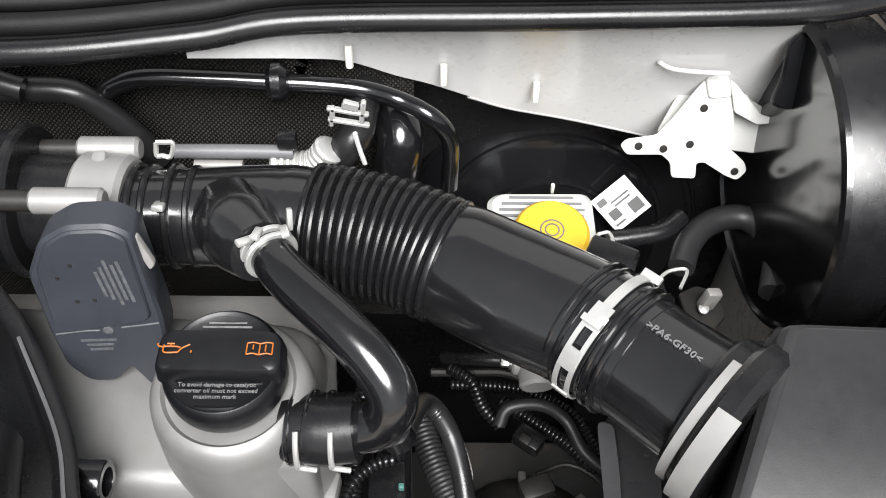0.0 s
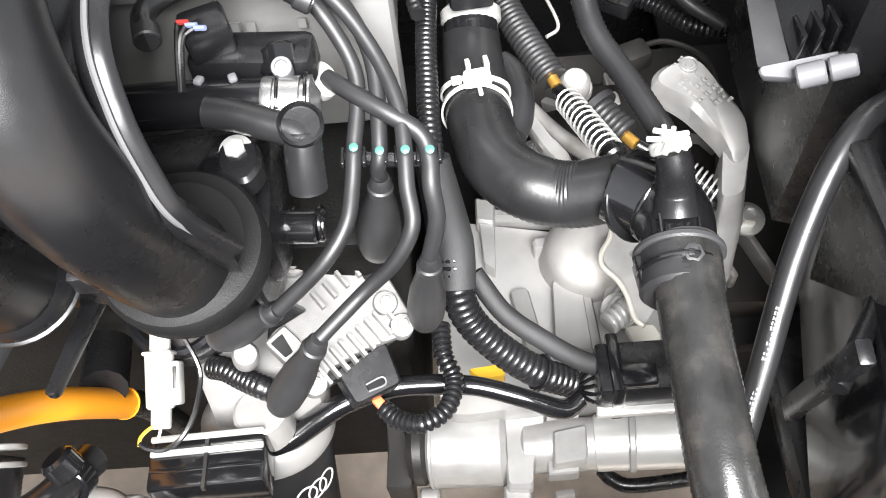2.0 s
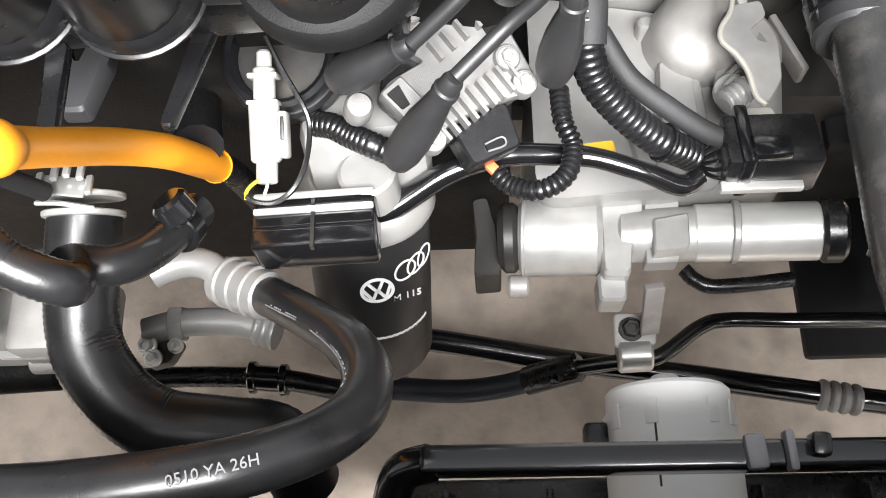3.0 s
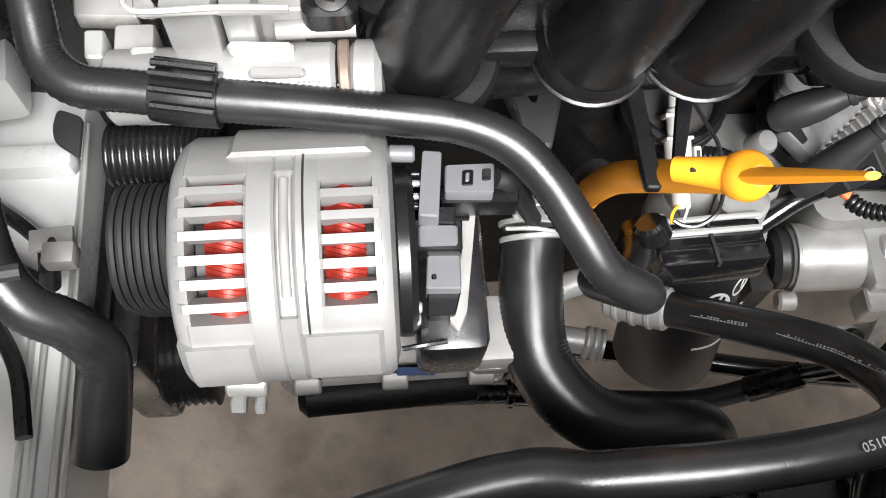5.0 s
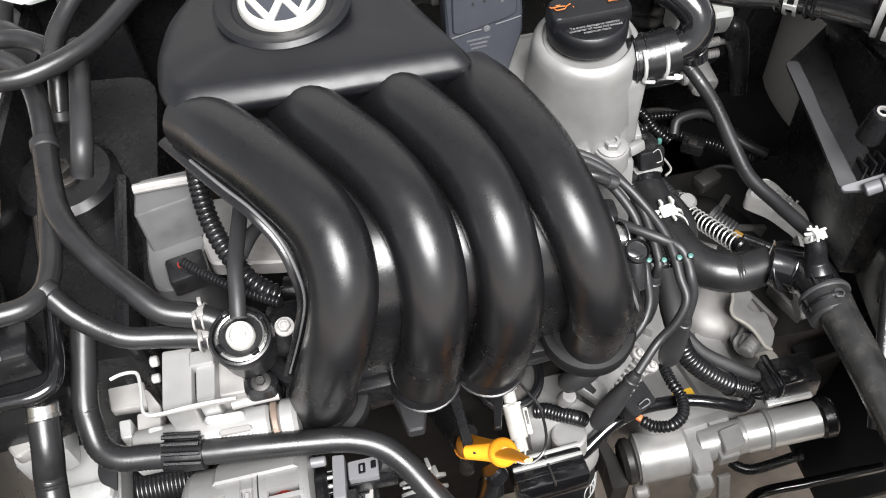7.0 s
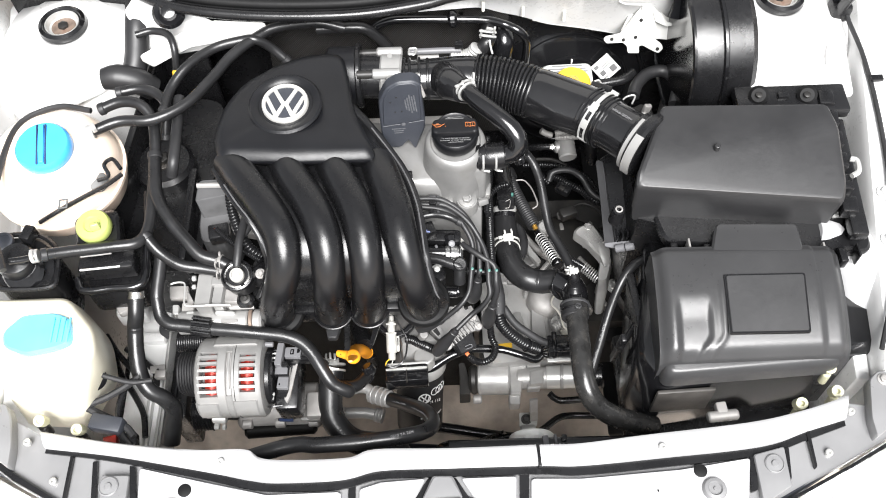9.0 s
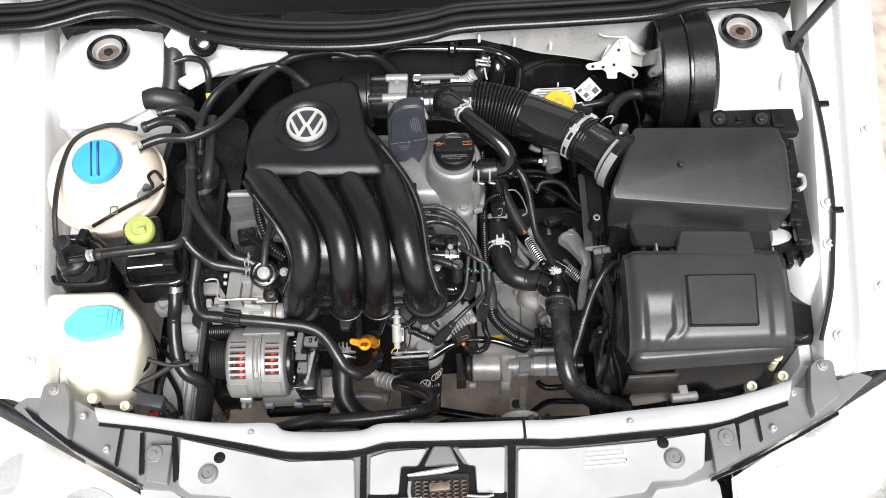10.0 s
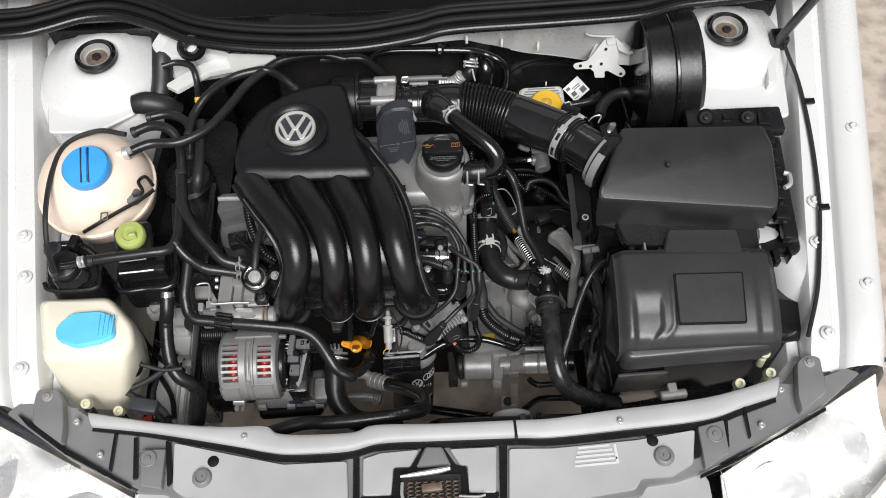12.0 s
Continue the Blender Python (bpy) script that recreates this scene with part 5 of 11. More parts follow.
for sx, sz, turn_b in ((0.010, 0.014, 20), (-0.011, 0.013, -50), (-0.004, 0.017, -10)):
    part("clamp_ear", block((0.0045, 0.0100, 0.0032), at_b + axis_b * 0.0045 + Vector((sx, 0.3 * sx, sz)), (-18, 0, turn_b), 0.0008), ZINC, br)
part("clamp_ear", block((0.0032, 0.0040, 0.013), at_b + Vector((0.014, 0.009, 0.013)), (-20, 10, 20), 0.0008), ZINC, br)
part("end_sleeve", tube([(-0.092, 0.2375, 0.857), (-0.074, 0.235, 0.859), (-0.053, 0.2348, 0.862)], [0.0185, 0.0195, 0.0188], 28), SATIN_BLACK, br)
for x in (-0.088, -0.079, -0.070):
    part("sleeve_ring", barrel((x, 0.2365, 0.8578), (x + 0.0022, 0.2362, 0.858), 0.0205, 0.0006, 28), GLOSS_BLACK, br)
for x in (-0.084, -0.066):
    rim_b = [(x, 0.2355 - 0.0205 * math.sin(a), 0.8588 + 0.0205 * math.cos(a)) for a in (0.55, 0.9, 1.25, 1.6, 1.95)]
    part("clamp", tube(rim_b + [(x + 0.009, 0.2165, 0.848)], 0.0016, 8), ZINC, br, "white spring clamp")
# air filter box
air = thing("air_filter_box", (0.25, 0.20, 0.70), "black plastic air filter box with a grained lid", "air filter box")
LID_TOP = [(0.167, 0.267, 0.918), (0.388, 0.259, 0.918), (0.395, 0.223, 0.915), (0.393, 0.146, 0.895), (0.388, 0.123, 0.887), (0.119, 0.151, 0.895), (0.122, 0.167, 0.905)]
ring = rounded(LID_TOP, 0.007, 4)
part("lid", loft([shrunk(ring, 0.002, -0.085), shrunk(ring, -0.002, -0.05), shrunk(ring, -0.004, -0.012), shrunk(ring, -0.0028, -0.0045), shrunk(ring, 0.0005, -0.0012), shrunk(ring, 0.005, 0.0)]), LID_GREY, air, sharp=28)
part("lid_knob", turned([(0.004, -0.004), (0.004, 0.003), (0.003, 0.004)], (0.228, 0.196, 0.913), (0, 0, 1), 12), LID_GREY, air)
part("skirt", loft([[Vector(p) for p in rounded([(0.175, 0.12, z), (0.425, 0.095, z), (0.435, 0.305, z), (0.16, 0.305, z)], 0.015)] for z in (0.60, 0.80, 0.806)]), SATIN_BLACK, air)
part("rim", loft([shrunk([Vector(p) for p in rounded([(0.170, 0.112, 0.812), (0.432, 0.085, 0.812), (0.440, 0.315, 0.812), (0.125, 0.312, 0.812)], 0.015)], e, h) for e, h in ((-0.008, -0.010), (-0.010, -0.006), (-0.010, 0.006), (-0.006, 0.010))]), SATIN_BLACK, air)
for i in range(1, 7):
    part("rim_clip", block((0.010, 0.022, 0.020), (0.125 + 0.045 * i, 0.092 - 0.0035 * i, 0.820), bevel=0.002), SATIN_BLACK, air)
    part("rib", block((0.003, 0.020, 0.026), (0.145 + 0.045 * i, 0.096 - 0.0035 * i, 0.822), bevel=0.001), DULL_CAST if i in (1, 5) else SATIN_BLACK, air)
part("bright_clip", block((0.028, 0.008, 0.010), (0.411, 0.138, 0.822), bevel=0.002), ZINC, air, "bright steel clip")
part("lug", barrel((0.322, 0.322, 0.865), (0.315, 0.308, 0.882), 0.014, 0.004, 20), COWL_BLACK, air)
part("lug", barrel((0.391, 0.318, 0.865), (0.384, 0.305, 0.882), 0.014, 0.004, 20), COWL_BLACK, air)
part("lug_tab", block((0.016, 0.010, 0.012), (0.353, 0.312, 0.872), bevel=0.002), SATIN_BLACK, air)
for q in ((0.315, 0.307, 0.883), (0.383, 0.304, 0.883)):
    part("lug_bolt", turned([(0.005, 0), (0.005, 0.002), (0.003, 0.003)], q, (0, -0.1, 1), 12), DARK_METAL, air)
part("rear_shelf", block((0.16, 0.05, 0.02), (0.366, 0.309, 0.862), bevel=0.004), SATIN_BLACK, air)
for k in range(6):
    q = Vector((0.413, 0.305, 0.868)).lerp(Vector((0.409, 0.133, 0.850)), k / 5)
    part("rim_block", block((0.022, 0.026, 0.020), q, (0, 0, -6), 0.003), SATIN_BLACK, air)
part("side_rail", block((0.024, 0.20, 0.02), (0.425, 0.19, 0.838), (0, 0, -4), 0.005), SATIN_BLACK, air)
UP = [Vector(p) for p in ((0.132, 0.300, 0.815), (0.130, 0.270, 0.815), (0.130, 0.150, 0.815), (0.200, 0.125, 0.815), (0.330, 0.105, 0.815))]
part("lower_case", loft([[Vector((u.x, u.y, z)) for u in UP] + [Vector((0.33, 0.30, z))] for z in (0.60, 0.70, 0.80, 0.815)]), SATIN_BLACK, air, sharp=20)
part("case_ridge", plate([(0.0932, 0.2898, 0.7646), (0.1033, 0.2861, 0.7678), (0.1052, 0.2583, 0.7597), (0.1058, 0.2351, 0.7524), (0.1109, 0.1599, 0.7305), (0.0966, 0.1622, 0.725), (0.0947, 0.2379, 0.7486)], 0.010, 0.004, 0.001), CASE_GREY, air, "grey ridge of the lower case")
part("case_rail", plate([(0.0956, 0.1627, 0.7281), (0.1354, 0.1575, 0.7437), (0.1852, 0.1511, 0.7633), (0.1836, 0.1422, 0.7597), (0.1392, 0.1481, 0.7423), (0.1102, 0.1516, 0.7309), (0.096, 0.1579, 0.7268)], 0.008, 0.003, 0.001), PLUG_GREY, air, "pale moulded rail")
part("case_panel", plate([(0.0981, 0.292, 0.7617), (0.1436, 0.3102, 0.7873), (0.2226, 0.2793, 0.8117), (0.197, 0.1469, 0.758), (0.1105, 0.1611, 0.725)], 0.006, 0.004, 0.001), SATIN_BLACK, air)
part("case_rail", plate([(0.150, 0.1560, 0.7500), (0.215, 0.1480, 0.7750), (0.215, 0.1400, 0.7720), (0.150, 0.1480, 0.7470)], 0.010, 0.002, 0.001), SATIN_BLACK, air)
for k in range(4):
    part("rail_step", block((0.0080, 0.0070, 0.0060), (0.150 + 0.014 * k, 0.1500 - 0.0016 * k, 0.7520 + 0.0054 * k), (0, -20, -7), 0.0012), DARK_METAL if k % 2 else SATIN_BLACK, air)
part("rail_clip", barrel((0.1103, 0.1495, 0.7337), (0.1231, 0.1482, 0.7388), 0.0062, 0.001, 16), PLUG_GREY, air)
part("rail_clip", barrel((0.1242, 0.1482, 0.7393), (0.1361, 0.147, 0.7441), 0.0062, 0.001, 16), PLUG_GREY, air)
for q in ((0.1119, 0.1671, 0.7423), (0.1194, 0.1666, 0.7454), (0.1264, 0.1663, 0.7483), (0.1405, 0.1649, 0.754), (0.1447, 0.1649, 0.7559)):
    part("fin", block((0.0025, 0.014, 0.018), q, (0, 0, 8), 0.0006), GLOSS_BLACK, air)
part("boss", turned([(0.011, -0.03), (0.009, 0), (0.008, 0.002), (0.004, 0.002), (0.0035, -0.004)], (0.106, 0.165, 0.814), (0, -0.1, 1), 20), SATIN_BLACK, air)
part("boss_insert", turned([(0.0055, 0), (0.0055, 0.0010), (0.0036, 0.0012), (0.0034, -0.002)], (0.106, 0.165, 0.8165), (0, -0.1, 1), 20, True), DULL_CAST, air, "bright metal insert")
part("hook", tube([(0.422, 0.199, 0.870), (0.430, 0.195, 0.870), (0.428, 0.178, 0.870), (0.417, 0.170, 0.870)], 0.004, 8), ZINC, air)

# battery with its cover
bat = thing("battery", (0.26, 0.0, 0.64), "black plastic battery cover with a square lid over the battery", "battery")
TOP = [(0.145, 0.082, 0.842), (0.217, 0.084, 0.842), (0.227, 0.117, 0.845), (0.338, 0.112, 0.845), (0.340, 0.087, 0.842), (0.377, 0.076, 0.842), (0.389, 0.039, 0.842), (0.375, -0.005, 0.842), (0.374, -0.065, 0.838), (0.142, -0.076, 0.838), (0.142, -0.008, 0.838)]
ring = rounded(TOP, 0.014, 4)
LOW = [(0.133, 0.159, 0.700), (0.259, 0.164, 0.700), (0.268, 0.180, 0.700), (0.391, 0.175, 0.700), (0.396, 0.163, 0.700), (0.455, 0.163, 0.700), (0.475, 0.122, 0.700), (0.466, 0.073, 0.700), (0.456, -0.053, 0.700), (0.128, -0.089, 0.700), (0.099, -0.039, 0.700)]
low = rounded(LOW, 0.02, 4)


part("cover", loft([shrunk(ring, -0.005, -0.085), shrunk(ring, -0.004, -0.065), shrunk(ring, 0.000, -0.050), shrunk(ring, 0.006, -0.047)]), COVER_BLACK, bat, sharp=55)
part("cover_tab", slab([(0.215, 0.077, 0.842), (0.227, 0.118, 0.844), (0.338, 0.113, 0.844), (0.337, 0.071, 0.844)], 0.05, 0.005, 0.003), COVER_BLACK, bat)
C00, C10, C01, C11 = Vector((0.137, 0.087, 0.842)), Vector((0.386, 0.081, 0.842)), Vector((0.134, -0.064, 0.805)), Vector((0.385, -0.063, 0.805))


def ease(a, b, x):
    k = min(1.0, max(0.0, (x - a) / (b - a)))
    return k * k * (3 - 2 * k)


def cover_top(u, w):
    """The moulded top of the cover: rolled edges, a sunk channel and a curved ridge beside it."""
    p = C00.lerp(C10, u).lerp(C01.lerp(C11, u), w)
    h = 0.002 + 0.037 * (w - w * w) - 0.012 * ease(0.86, 1.02, w) ** 2 - 0.005 * (1 - ease(0, 0.08, w))
    h -= 0.013 * (1 - ease(0, 0.09, u)) ** 2 + 0.0035 * ease(0.835, 0.865, u) + 0.012 * ease(0.92, 1.0, u) ** 2
    edge = 0.335 - 0.075 * ease(0.80, 1.0, w)
    h -= 0.0045 * ease(0.45, 0.70, w) * ease(0.085, 0.115, u) * (1 - ease(edge - 0.085, edge - 0.055, u))
    h += 0.0022 * ease(0.30, 0.5, w) * math.exp(-((u - edge) / 0.014) ** 2)
    return (p.x, p.y, p.z + h)


part("cover_top", sheet(cover_top, np.linspace(0, 1, 96), np.linspace(0, 1, 48), 0.05), COVER_BLACK, bat, sharp=60)
part("case", loft([shrunk([Vector((p.x, p.y, 0.60)) for p in low], 0.012, 0), shrunk([Vector((p.x, p.y, 0.755)) for p in low], 0.018, 0), shrunk([Vector((p.x, p.y, 0.765)) for p in low], 0.030, 0)]), GLOSS_BLACK, bat, sharp=50)
WIN = [(0.226, 0.037, 0.843), (0.328, 0.035, 0.843), (0.323, -0.039, 0.828), (0.224, -0.037, 0.828)]
part("lid_gap", slab([(x + (x - 0.273) * 0.05, y + (y + 0.003) * 0.07, z) for x, y, z in WIN], 0.004, 0.003, 0.0005), GLOSS_BLACK, bat, "black gap round the lid")
part("lid", slab([(x, y, z + 0.002) for x, y, z in WIN], 0.006, 0.003, 0.001), COVER_BLACK, bat, "square grained lid")
part("rear_wall", block((0.27, 0.10, 0.20), (0.265, 0.0, 0.66), bevel=0.01), SATIN_BLACK, bat)
part("tray", block((0.30, 0.18, 0.03), (0.27, 0.0, 0.55), bevel=0.008), SATIN_BLACK, bat)

# ---- gearbox side ----


def line_thing(name, pts, r, material, label, category="hose", seg=12, group=""):
    """A hose, pipe, rod or wire as a thing of its own."""
    return tagged(part(name, tube(pts, r, seg), material, None, label, category=category), group=group)
def braided_thing(name, pts, r, label):
    """A braided hose with a thicker cuff at each end."""
    t = thing(name, pts[0], label, "hose")
    part("hose", woven(pts, r, 0.0024, 0.00018, 20), RUBBER, t)
    for a, b in ((pts[0], pts[1]), (pts[-1], pts[-2])):
        a, b = Vector(a), Vector(b)
        d = (b - a).normalized()
        part("cuff", barrel(a, a + d * 0.009, r * 1.13, 0.0012, 20), DULL_RUBBER, t)
    return t


def conduit_thing(name, pts, r, label, pitch=0.0042, depth=0.0016, group="cable conduits"):
    return tagged(part(name, ribbed(pts, r, pitch, depth, 12), SATIN_BLACK, None, label, category="cable conduit"), group=group)


def ring_clamp(a, b, r, parent, material=None, name="clamp"):
    return part(name, barrel(a, b, r, 0.0008, 24), material or ZINC, parent, "bright spring clamp")


box = thing("gearbox", (0.06, 0.22, 0.30), "cast aluminium gearbox, grimy on top, beside the engine", "gearbox")
part("bell_housing", loft([rounded([(-0.085, 0.075 + f, z), (0.085 - k, 0.085 + f, z), (0.10 - k, 0.20 + 0.4 * f, z), (-0.085, 0.235, z)], 0.02) for z, k, f in ((0.22, 0, 0.10), (0.34, 0, 0.07), (0.42, 0, 0.025), (0.45, 0, 0), (0.485, 0.008, 0), (0.495, 0.02, 0))]), CAST, box, sharp=50)
part("bell_rib", block((0.018, 0.085, 0.022), (0.020, 0.122, 0.497), (0, 0, 4), 0.004), CAST, box)
part("bell_rib", block((0.014, 0.075, 0.018), (-0.018, 0.130, 0.495), (0, 0, 10), 0.004), CAST, box)
part("case", loft([rounded([(-0.02, 0.17, z), (0.24, 0.16, z), (0.25, 0.42, z), (-0.05, 0.42, z)], 0.05) for z in (0.22, 0.40, 0.45, 0.46)]), DARK_METAL, box, sharp=50)
part("dome", turned([(0.085, -0.05), (0.08, 0.0), (0.062, 0.022), (0.03, 0.032), (0.008, 0.033)], (0.07, 0.30, 0.46), (0, -0.1, 1)), DARK_METAL, box)
for a in range(8):
    ang = a * math.pi / 4
    part("dome_rib", block((0.05, 0.008, 0.02), (0.07 + 0.055 * math.cos(ang), 0.30 + 0.055 * math.sin(ang), 0.478), (0, 18, math.degrees(ang)), 0.002), DULL_CAST, box)
part("selector_cover", join(turned([(0.034, 0), (0.034, 0.02), (0.030, 0.024), (0.012, 0.026)], (0.055, 0.19, 0.47), (0.1, -0.2, 1), 28), block((0.07, 0.03, 0.02), (0.055, 0.19, 0.478), (0, 0, 35), 0.004)), DULL_CAST, box)
part("boss", slab([(-0.0509, 0.2423, 0.512), (-0.0357, 0.237, 0.512), (-0.0379, 0.2175, 0.512), (-0.0514, 0.2205, 0.512)], 0.03, 0.003, 0.002), BRIGHTENED_CAST, box)
part("flange_rib", slab([(-0.0489, 0.2222, 0.508), (-0.0377, 0.2193, 0.508), (-0.0397, 0.1794, 0.508), (-0.0472, 0.1856, 0.508)], 0.02, 0.002, 0.001), BRIGHTENED_CAST, box)
part("cast_ridge", slab([(-0.0429, 0.2326, 0.508), (0.0193, 0.2236, 0.508), (0.019, 0.2207, 0.508), (-0.0432, 0.2276, 0.508)], 0.02, 0.003, 0.002), BRIGHTENED_CAST, box)
part("lug", slab([(-0.012, 0.202, 0.512), (0.0126, 0.202, 0.512), (0.0123, 0.1916, 0.512), (-0.01, 0.1933, 0.512)], 0.03, 0.003, 0.002), BRIGHTENED_CAST, box)
part("rib_side", slab([(-0.0001, 0.1679, 0.51), (0.0202, 0.1692, 0.51), (0.0224, 0.1095, 0.51), (0.0043, 0.1141, 0.51), (-0.0034, 0.1197, 0.51)], 0.03, 0.003, 0.002), CAST, box)
part("slot_plate", slab([(0.016, 0.2269, 0.512), (0.0224, 0.2264, 0.512), (0.02, 0.1901, 0.512), (0.0129, 0.1897, 0.512)], 0.012, 0.002, 0.001), DARK_METAL, box, "dark plate with holes")
for q in ((0.0187, 0.218, 0.5125), (0.018, 0.2079, 0.5125), (0.0176, 0.1975, 0.5125)):
    part("hole", turned([(0.0026, -0.002), (0.0026, 0.0004), (0.0017, 0.0006), (0.0016, -0.002)], q, (0, 0, 1), 14, True), DULL_CAST, box)
part("pivot_housing", turned([(0.034, -0.03), (0.033, -0.004), (0.029, 0.004), (0.020, 0.009), (0.008, 0.011)], (0.0293, 0.1836, 0.52), (0.1, -0.2, 1), 36), DULL_CAST, box)
part("clutch_lever", plate([(0.0407, 0.1819, 0.548), (0.0595, 0.1849, 0.548), (0.0616, 0.1736, 0.548), (0.0492, 0.1636, 0.548), (0.0552, 0.1545, 0.548), (0.0664, 0.1524, 0.548), (0.0646, 0.1265, 0.548), (0.0542, 0.111, 0.548), (0.0476, 0.1134, 0.548), (0.0434, 0.1343, 0.548), (0.0347, 0.1497, 0.548), (0.0314, 0.1607, 0.548)], 0.003, 0.003, 0.0008), BRIGHTENED_CAST, box, "pale bent release lever")
part("lever_edge", tube([(0.0424, 0.1949, 0.553), (0.0383, 0.1742, 0.553), (0.0309, 0.1617, 0.553), (0.0304, 0.1519, 0.553), (0.0383, 0.1412, 0.553), (0.0431, 0.1292, 0.553), (0.0457, 0.1128, 0.553), (0.0509, 0.106, 0.553)], 0.0018, 8), WIRE_EDGE, box, "pale lever edge")
part("lever_boot", ribbed([(0.03, 0.1161, 0.538), (0.0379, 0.1218, 0.538), (0.0465, 0.1274, 0.538)], 0.0085, 0.0046, 0.0018, 18), BRIGHTENED_CAST, box)
part("lever_end", plate([(0.0425, 0.1187, 0.528), (0.0625, 0.1194, 0.528), (0.0663, 0.1088, 0.528), (0.0477, 0.1039, 0.528)], 0.006, 0.003, 0.001), WIRE_EDGE, box)
bolt("bolt", (0.042, 0.134, 0.520), (0, -0.1, 1), 0.008, 0.012, ZINC, box, 1.6)
bolt("bolt", (-0.002, 0.267, 0.520), (0, -0.1, 1), 0.009, 0.012, CAST, box, 1.7)
bolt("bolt", (0.030, 0.305, 0.550), (0, -0.1, 1), 0.008, 0.02, CAST, box, 1.6)
bolt("bolt", (0.048, 0.147, 0.510), (0, -0.1, 1), 0.009, 0.014, CAST, box, 1.6)
part("flange_tab", slab([(-0.017, 0.270, 0.530), (-0.003, 0.279, 0.530), (0.013, 0.267, 0.530), (0.017, 0.244, 0.530), (-0.002, 0.240, 0.530), (-0.017, 0.249, 0.530)], 0.012, 0.006), CAST, box)
for k in range(3):
    part("stiffener", block((0.006, 0.05, 0.02), (0.10 + 0.03 * k, 0.20, 0.468), (0, 0, 20), 0.002), DULL_CAST, box)

# radiator hose to the crossover and down to the radiator
up = thing("upper_radiator_hose", (0.0, 0.16, 0.66), "black rubber coolant hose with a white spring clamp", "hose")
HU = [(-0.046, 0.258, 0.672), (-0.046, 0.236, 0.672), (-0.045, 0.206, 0.672), (-0.044, 0.182, 0.672), (-0.037, 0.157, 0.672), (-0.021, 0.140, 0.672), (0.001, 0.132, 0.672), (0.027, 0.128, 0.682)]
part("hose", woven(HU, [0.0175, 0.0185, 0.019, 0.0192, 0.0192, 0.019, 0.0185, 0.018]), RUBBER, up)
for y, lean in ((0.2075, 0.22), (0.1935, -0.22)):
    part("clamp", turned([(0.0196, -0.0014), (0.0208, -0.0014), (0.0208, 0.0014), (0.0196, 0.0014)], (-0.0455, y, 0.672), (0.03, 1, lean), 36, True), CLAMP_WHITE, up, "white spring clamp wire")
part("clamp_plate", plate([(-0.0520, 0.2075, 0.6930), (-0.0370, 0.2095, 0.6930), (-0.0355, 0.1990, 0.6935), (-0.0370, 0.1955, 0.6935), (-0.0520, 0.1940, 0.6935)], 0.0018, 0.002, 0.0006), CLAMP_WHITE, up, "white clamp plate")
for q, s in (((-0.0490, 0.2100, 0.6945), (0.0030, 0.0060, 0.0050)), ((-0.0385, 0.2105, 0.6945), (0.0030, 0.0080, 0.0055)), ((-0.0430, 0.1905, 0.6945), (0.0026, 0.0070, 0.0030)), ((-0.0560, 0.2030, 0.6900), (0.0060, 0.0045, 0.0040))):
    part("clamp_ear", block(s, q, (-12, 0, 8), 0.0008), CLAMP_WHITE, up)
stat = thing("coolant_flange", (-0.045, 0.25, 0.70), "black plastic coolant flange with a sensor plug", "coolant flange")
part("flange", tube([(-0.047, 0.360, 0.690), (-0.045, 0.322, 0.690), (-0.044, 0.287, 0.690), (-0.045, 0.262, 0.680), (-0.046, 0.250, 0.675)], [0.013, 0.014, 0.015, 0.0165, 0.0165], 20), GLOSS_BLACK, stat)
part("collar", barrel((-0.045, 0.267, 0.682), (-0.045, 0.256, 0.677), 0.0185, 0.003, 24), ZINC, stat, "pale collar")
part("plug", block((0.026, 0.034, 0.022), (-0.045, 0.266, 0.705), (-15, 0, 4), 0.003), SATIN_BLACK, stat)
part("plug_clip", tube([(-0.046, 0.249, 0.722), (-0.039, 0.251, 0.722), (-0.041, 0.238, 0.722), (-0.047, 0.236, 0.722)], 0.0005, 5), DULL_CAST, stat)
part("side_branch", tube([(-0.029, 0.240, 0.660), (-0.022, 0.230, 0.660), (-0.019, 0.212, 0.660), (-0.021, 0.196, 0.660), (-0.026, 0.184, 0.660)], 0.0085, 14), RUBBER, stat)
tee = thing("hose_tee", (0.045, 0.09, 0.68), "black plastic coolant tee with moulded collars", "hose tee")
part("tee_body", tube([(0.022, 0.124, 0.690), (0.032, 0.118, 0.690), (0.044, 0.109, 0.690), (0.048, 0.094, 0.695), (0.044, 0.070, 0.700)], [0.019, 0.0195, 0.0215, 0.0195, 0.0175], 24), GLOSS_BLACK, tee)
part("collar", barrel((0.028, 0.122, 0.686), (0.032, 0.119, 0.688), 0.0225, 0.002, 28), SATIN_BLACK, tee)
part("rib", barrel((0.034, 0.117, 0.688), (0.035, 0.116, 0.689), 0.0240, 0.001, 28), SATIN_BLACK, tee)
part("spigot", tube([(0.043, 0.111, 0.735), (0.045, 0.106, 0.728), (0.046, 0.100, 0.715), (0.046, 0.091, 0.708)], [0.0085, 0.009, 0.010, 0.012], 14), SATIN_BLACK, tee)
part("lower_collar", barrel((0.0455, 0.074, 0.700), (0.0435, 0.052, 0.700), 0.0200, 0.002, 32), DULL_RUBBER, tee)
part("flange_ring", barrel((0.0458, 0.0765, 0.700), (0.0455, 0.0725, 0.700), 0.0222, 0.001, 36), CASE_GREY, tee, "grey moulded flange ring")
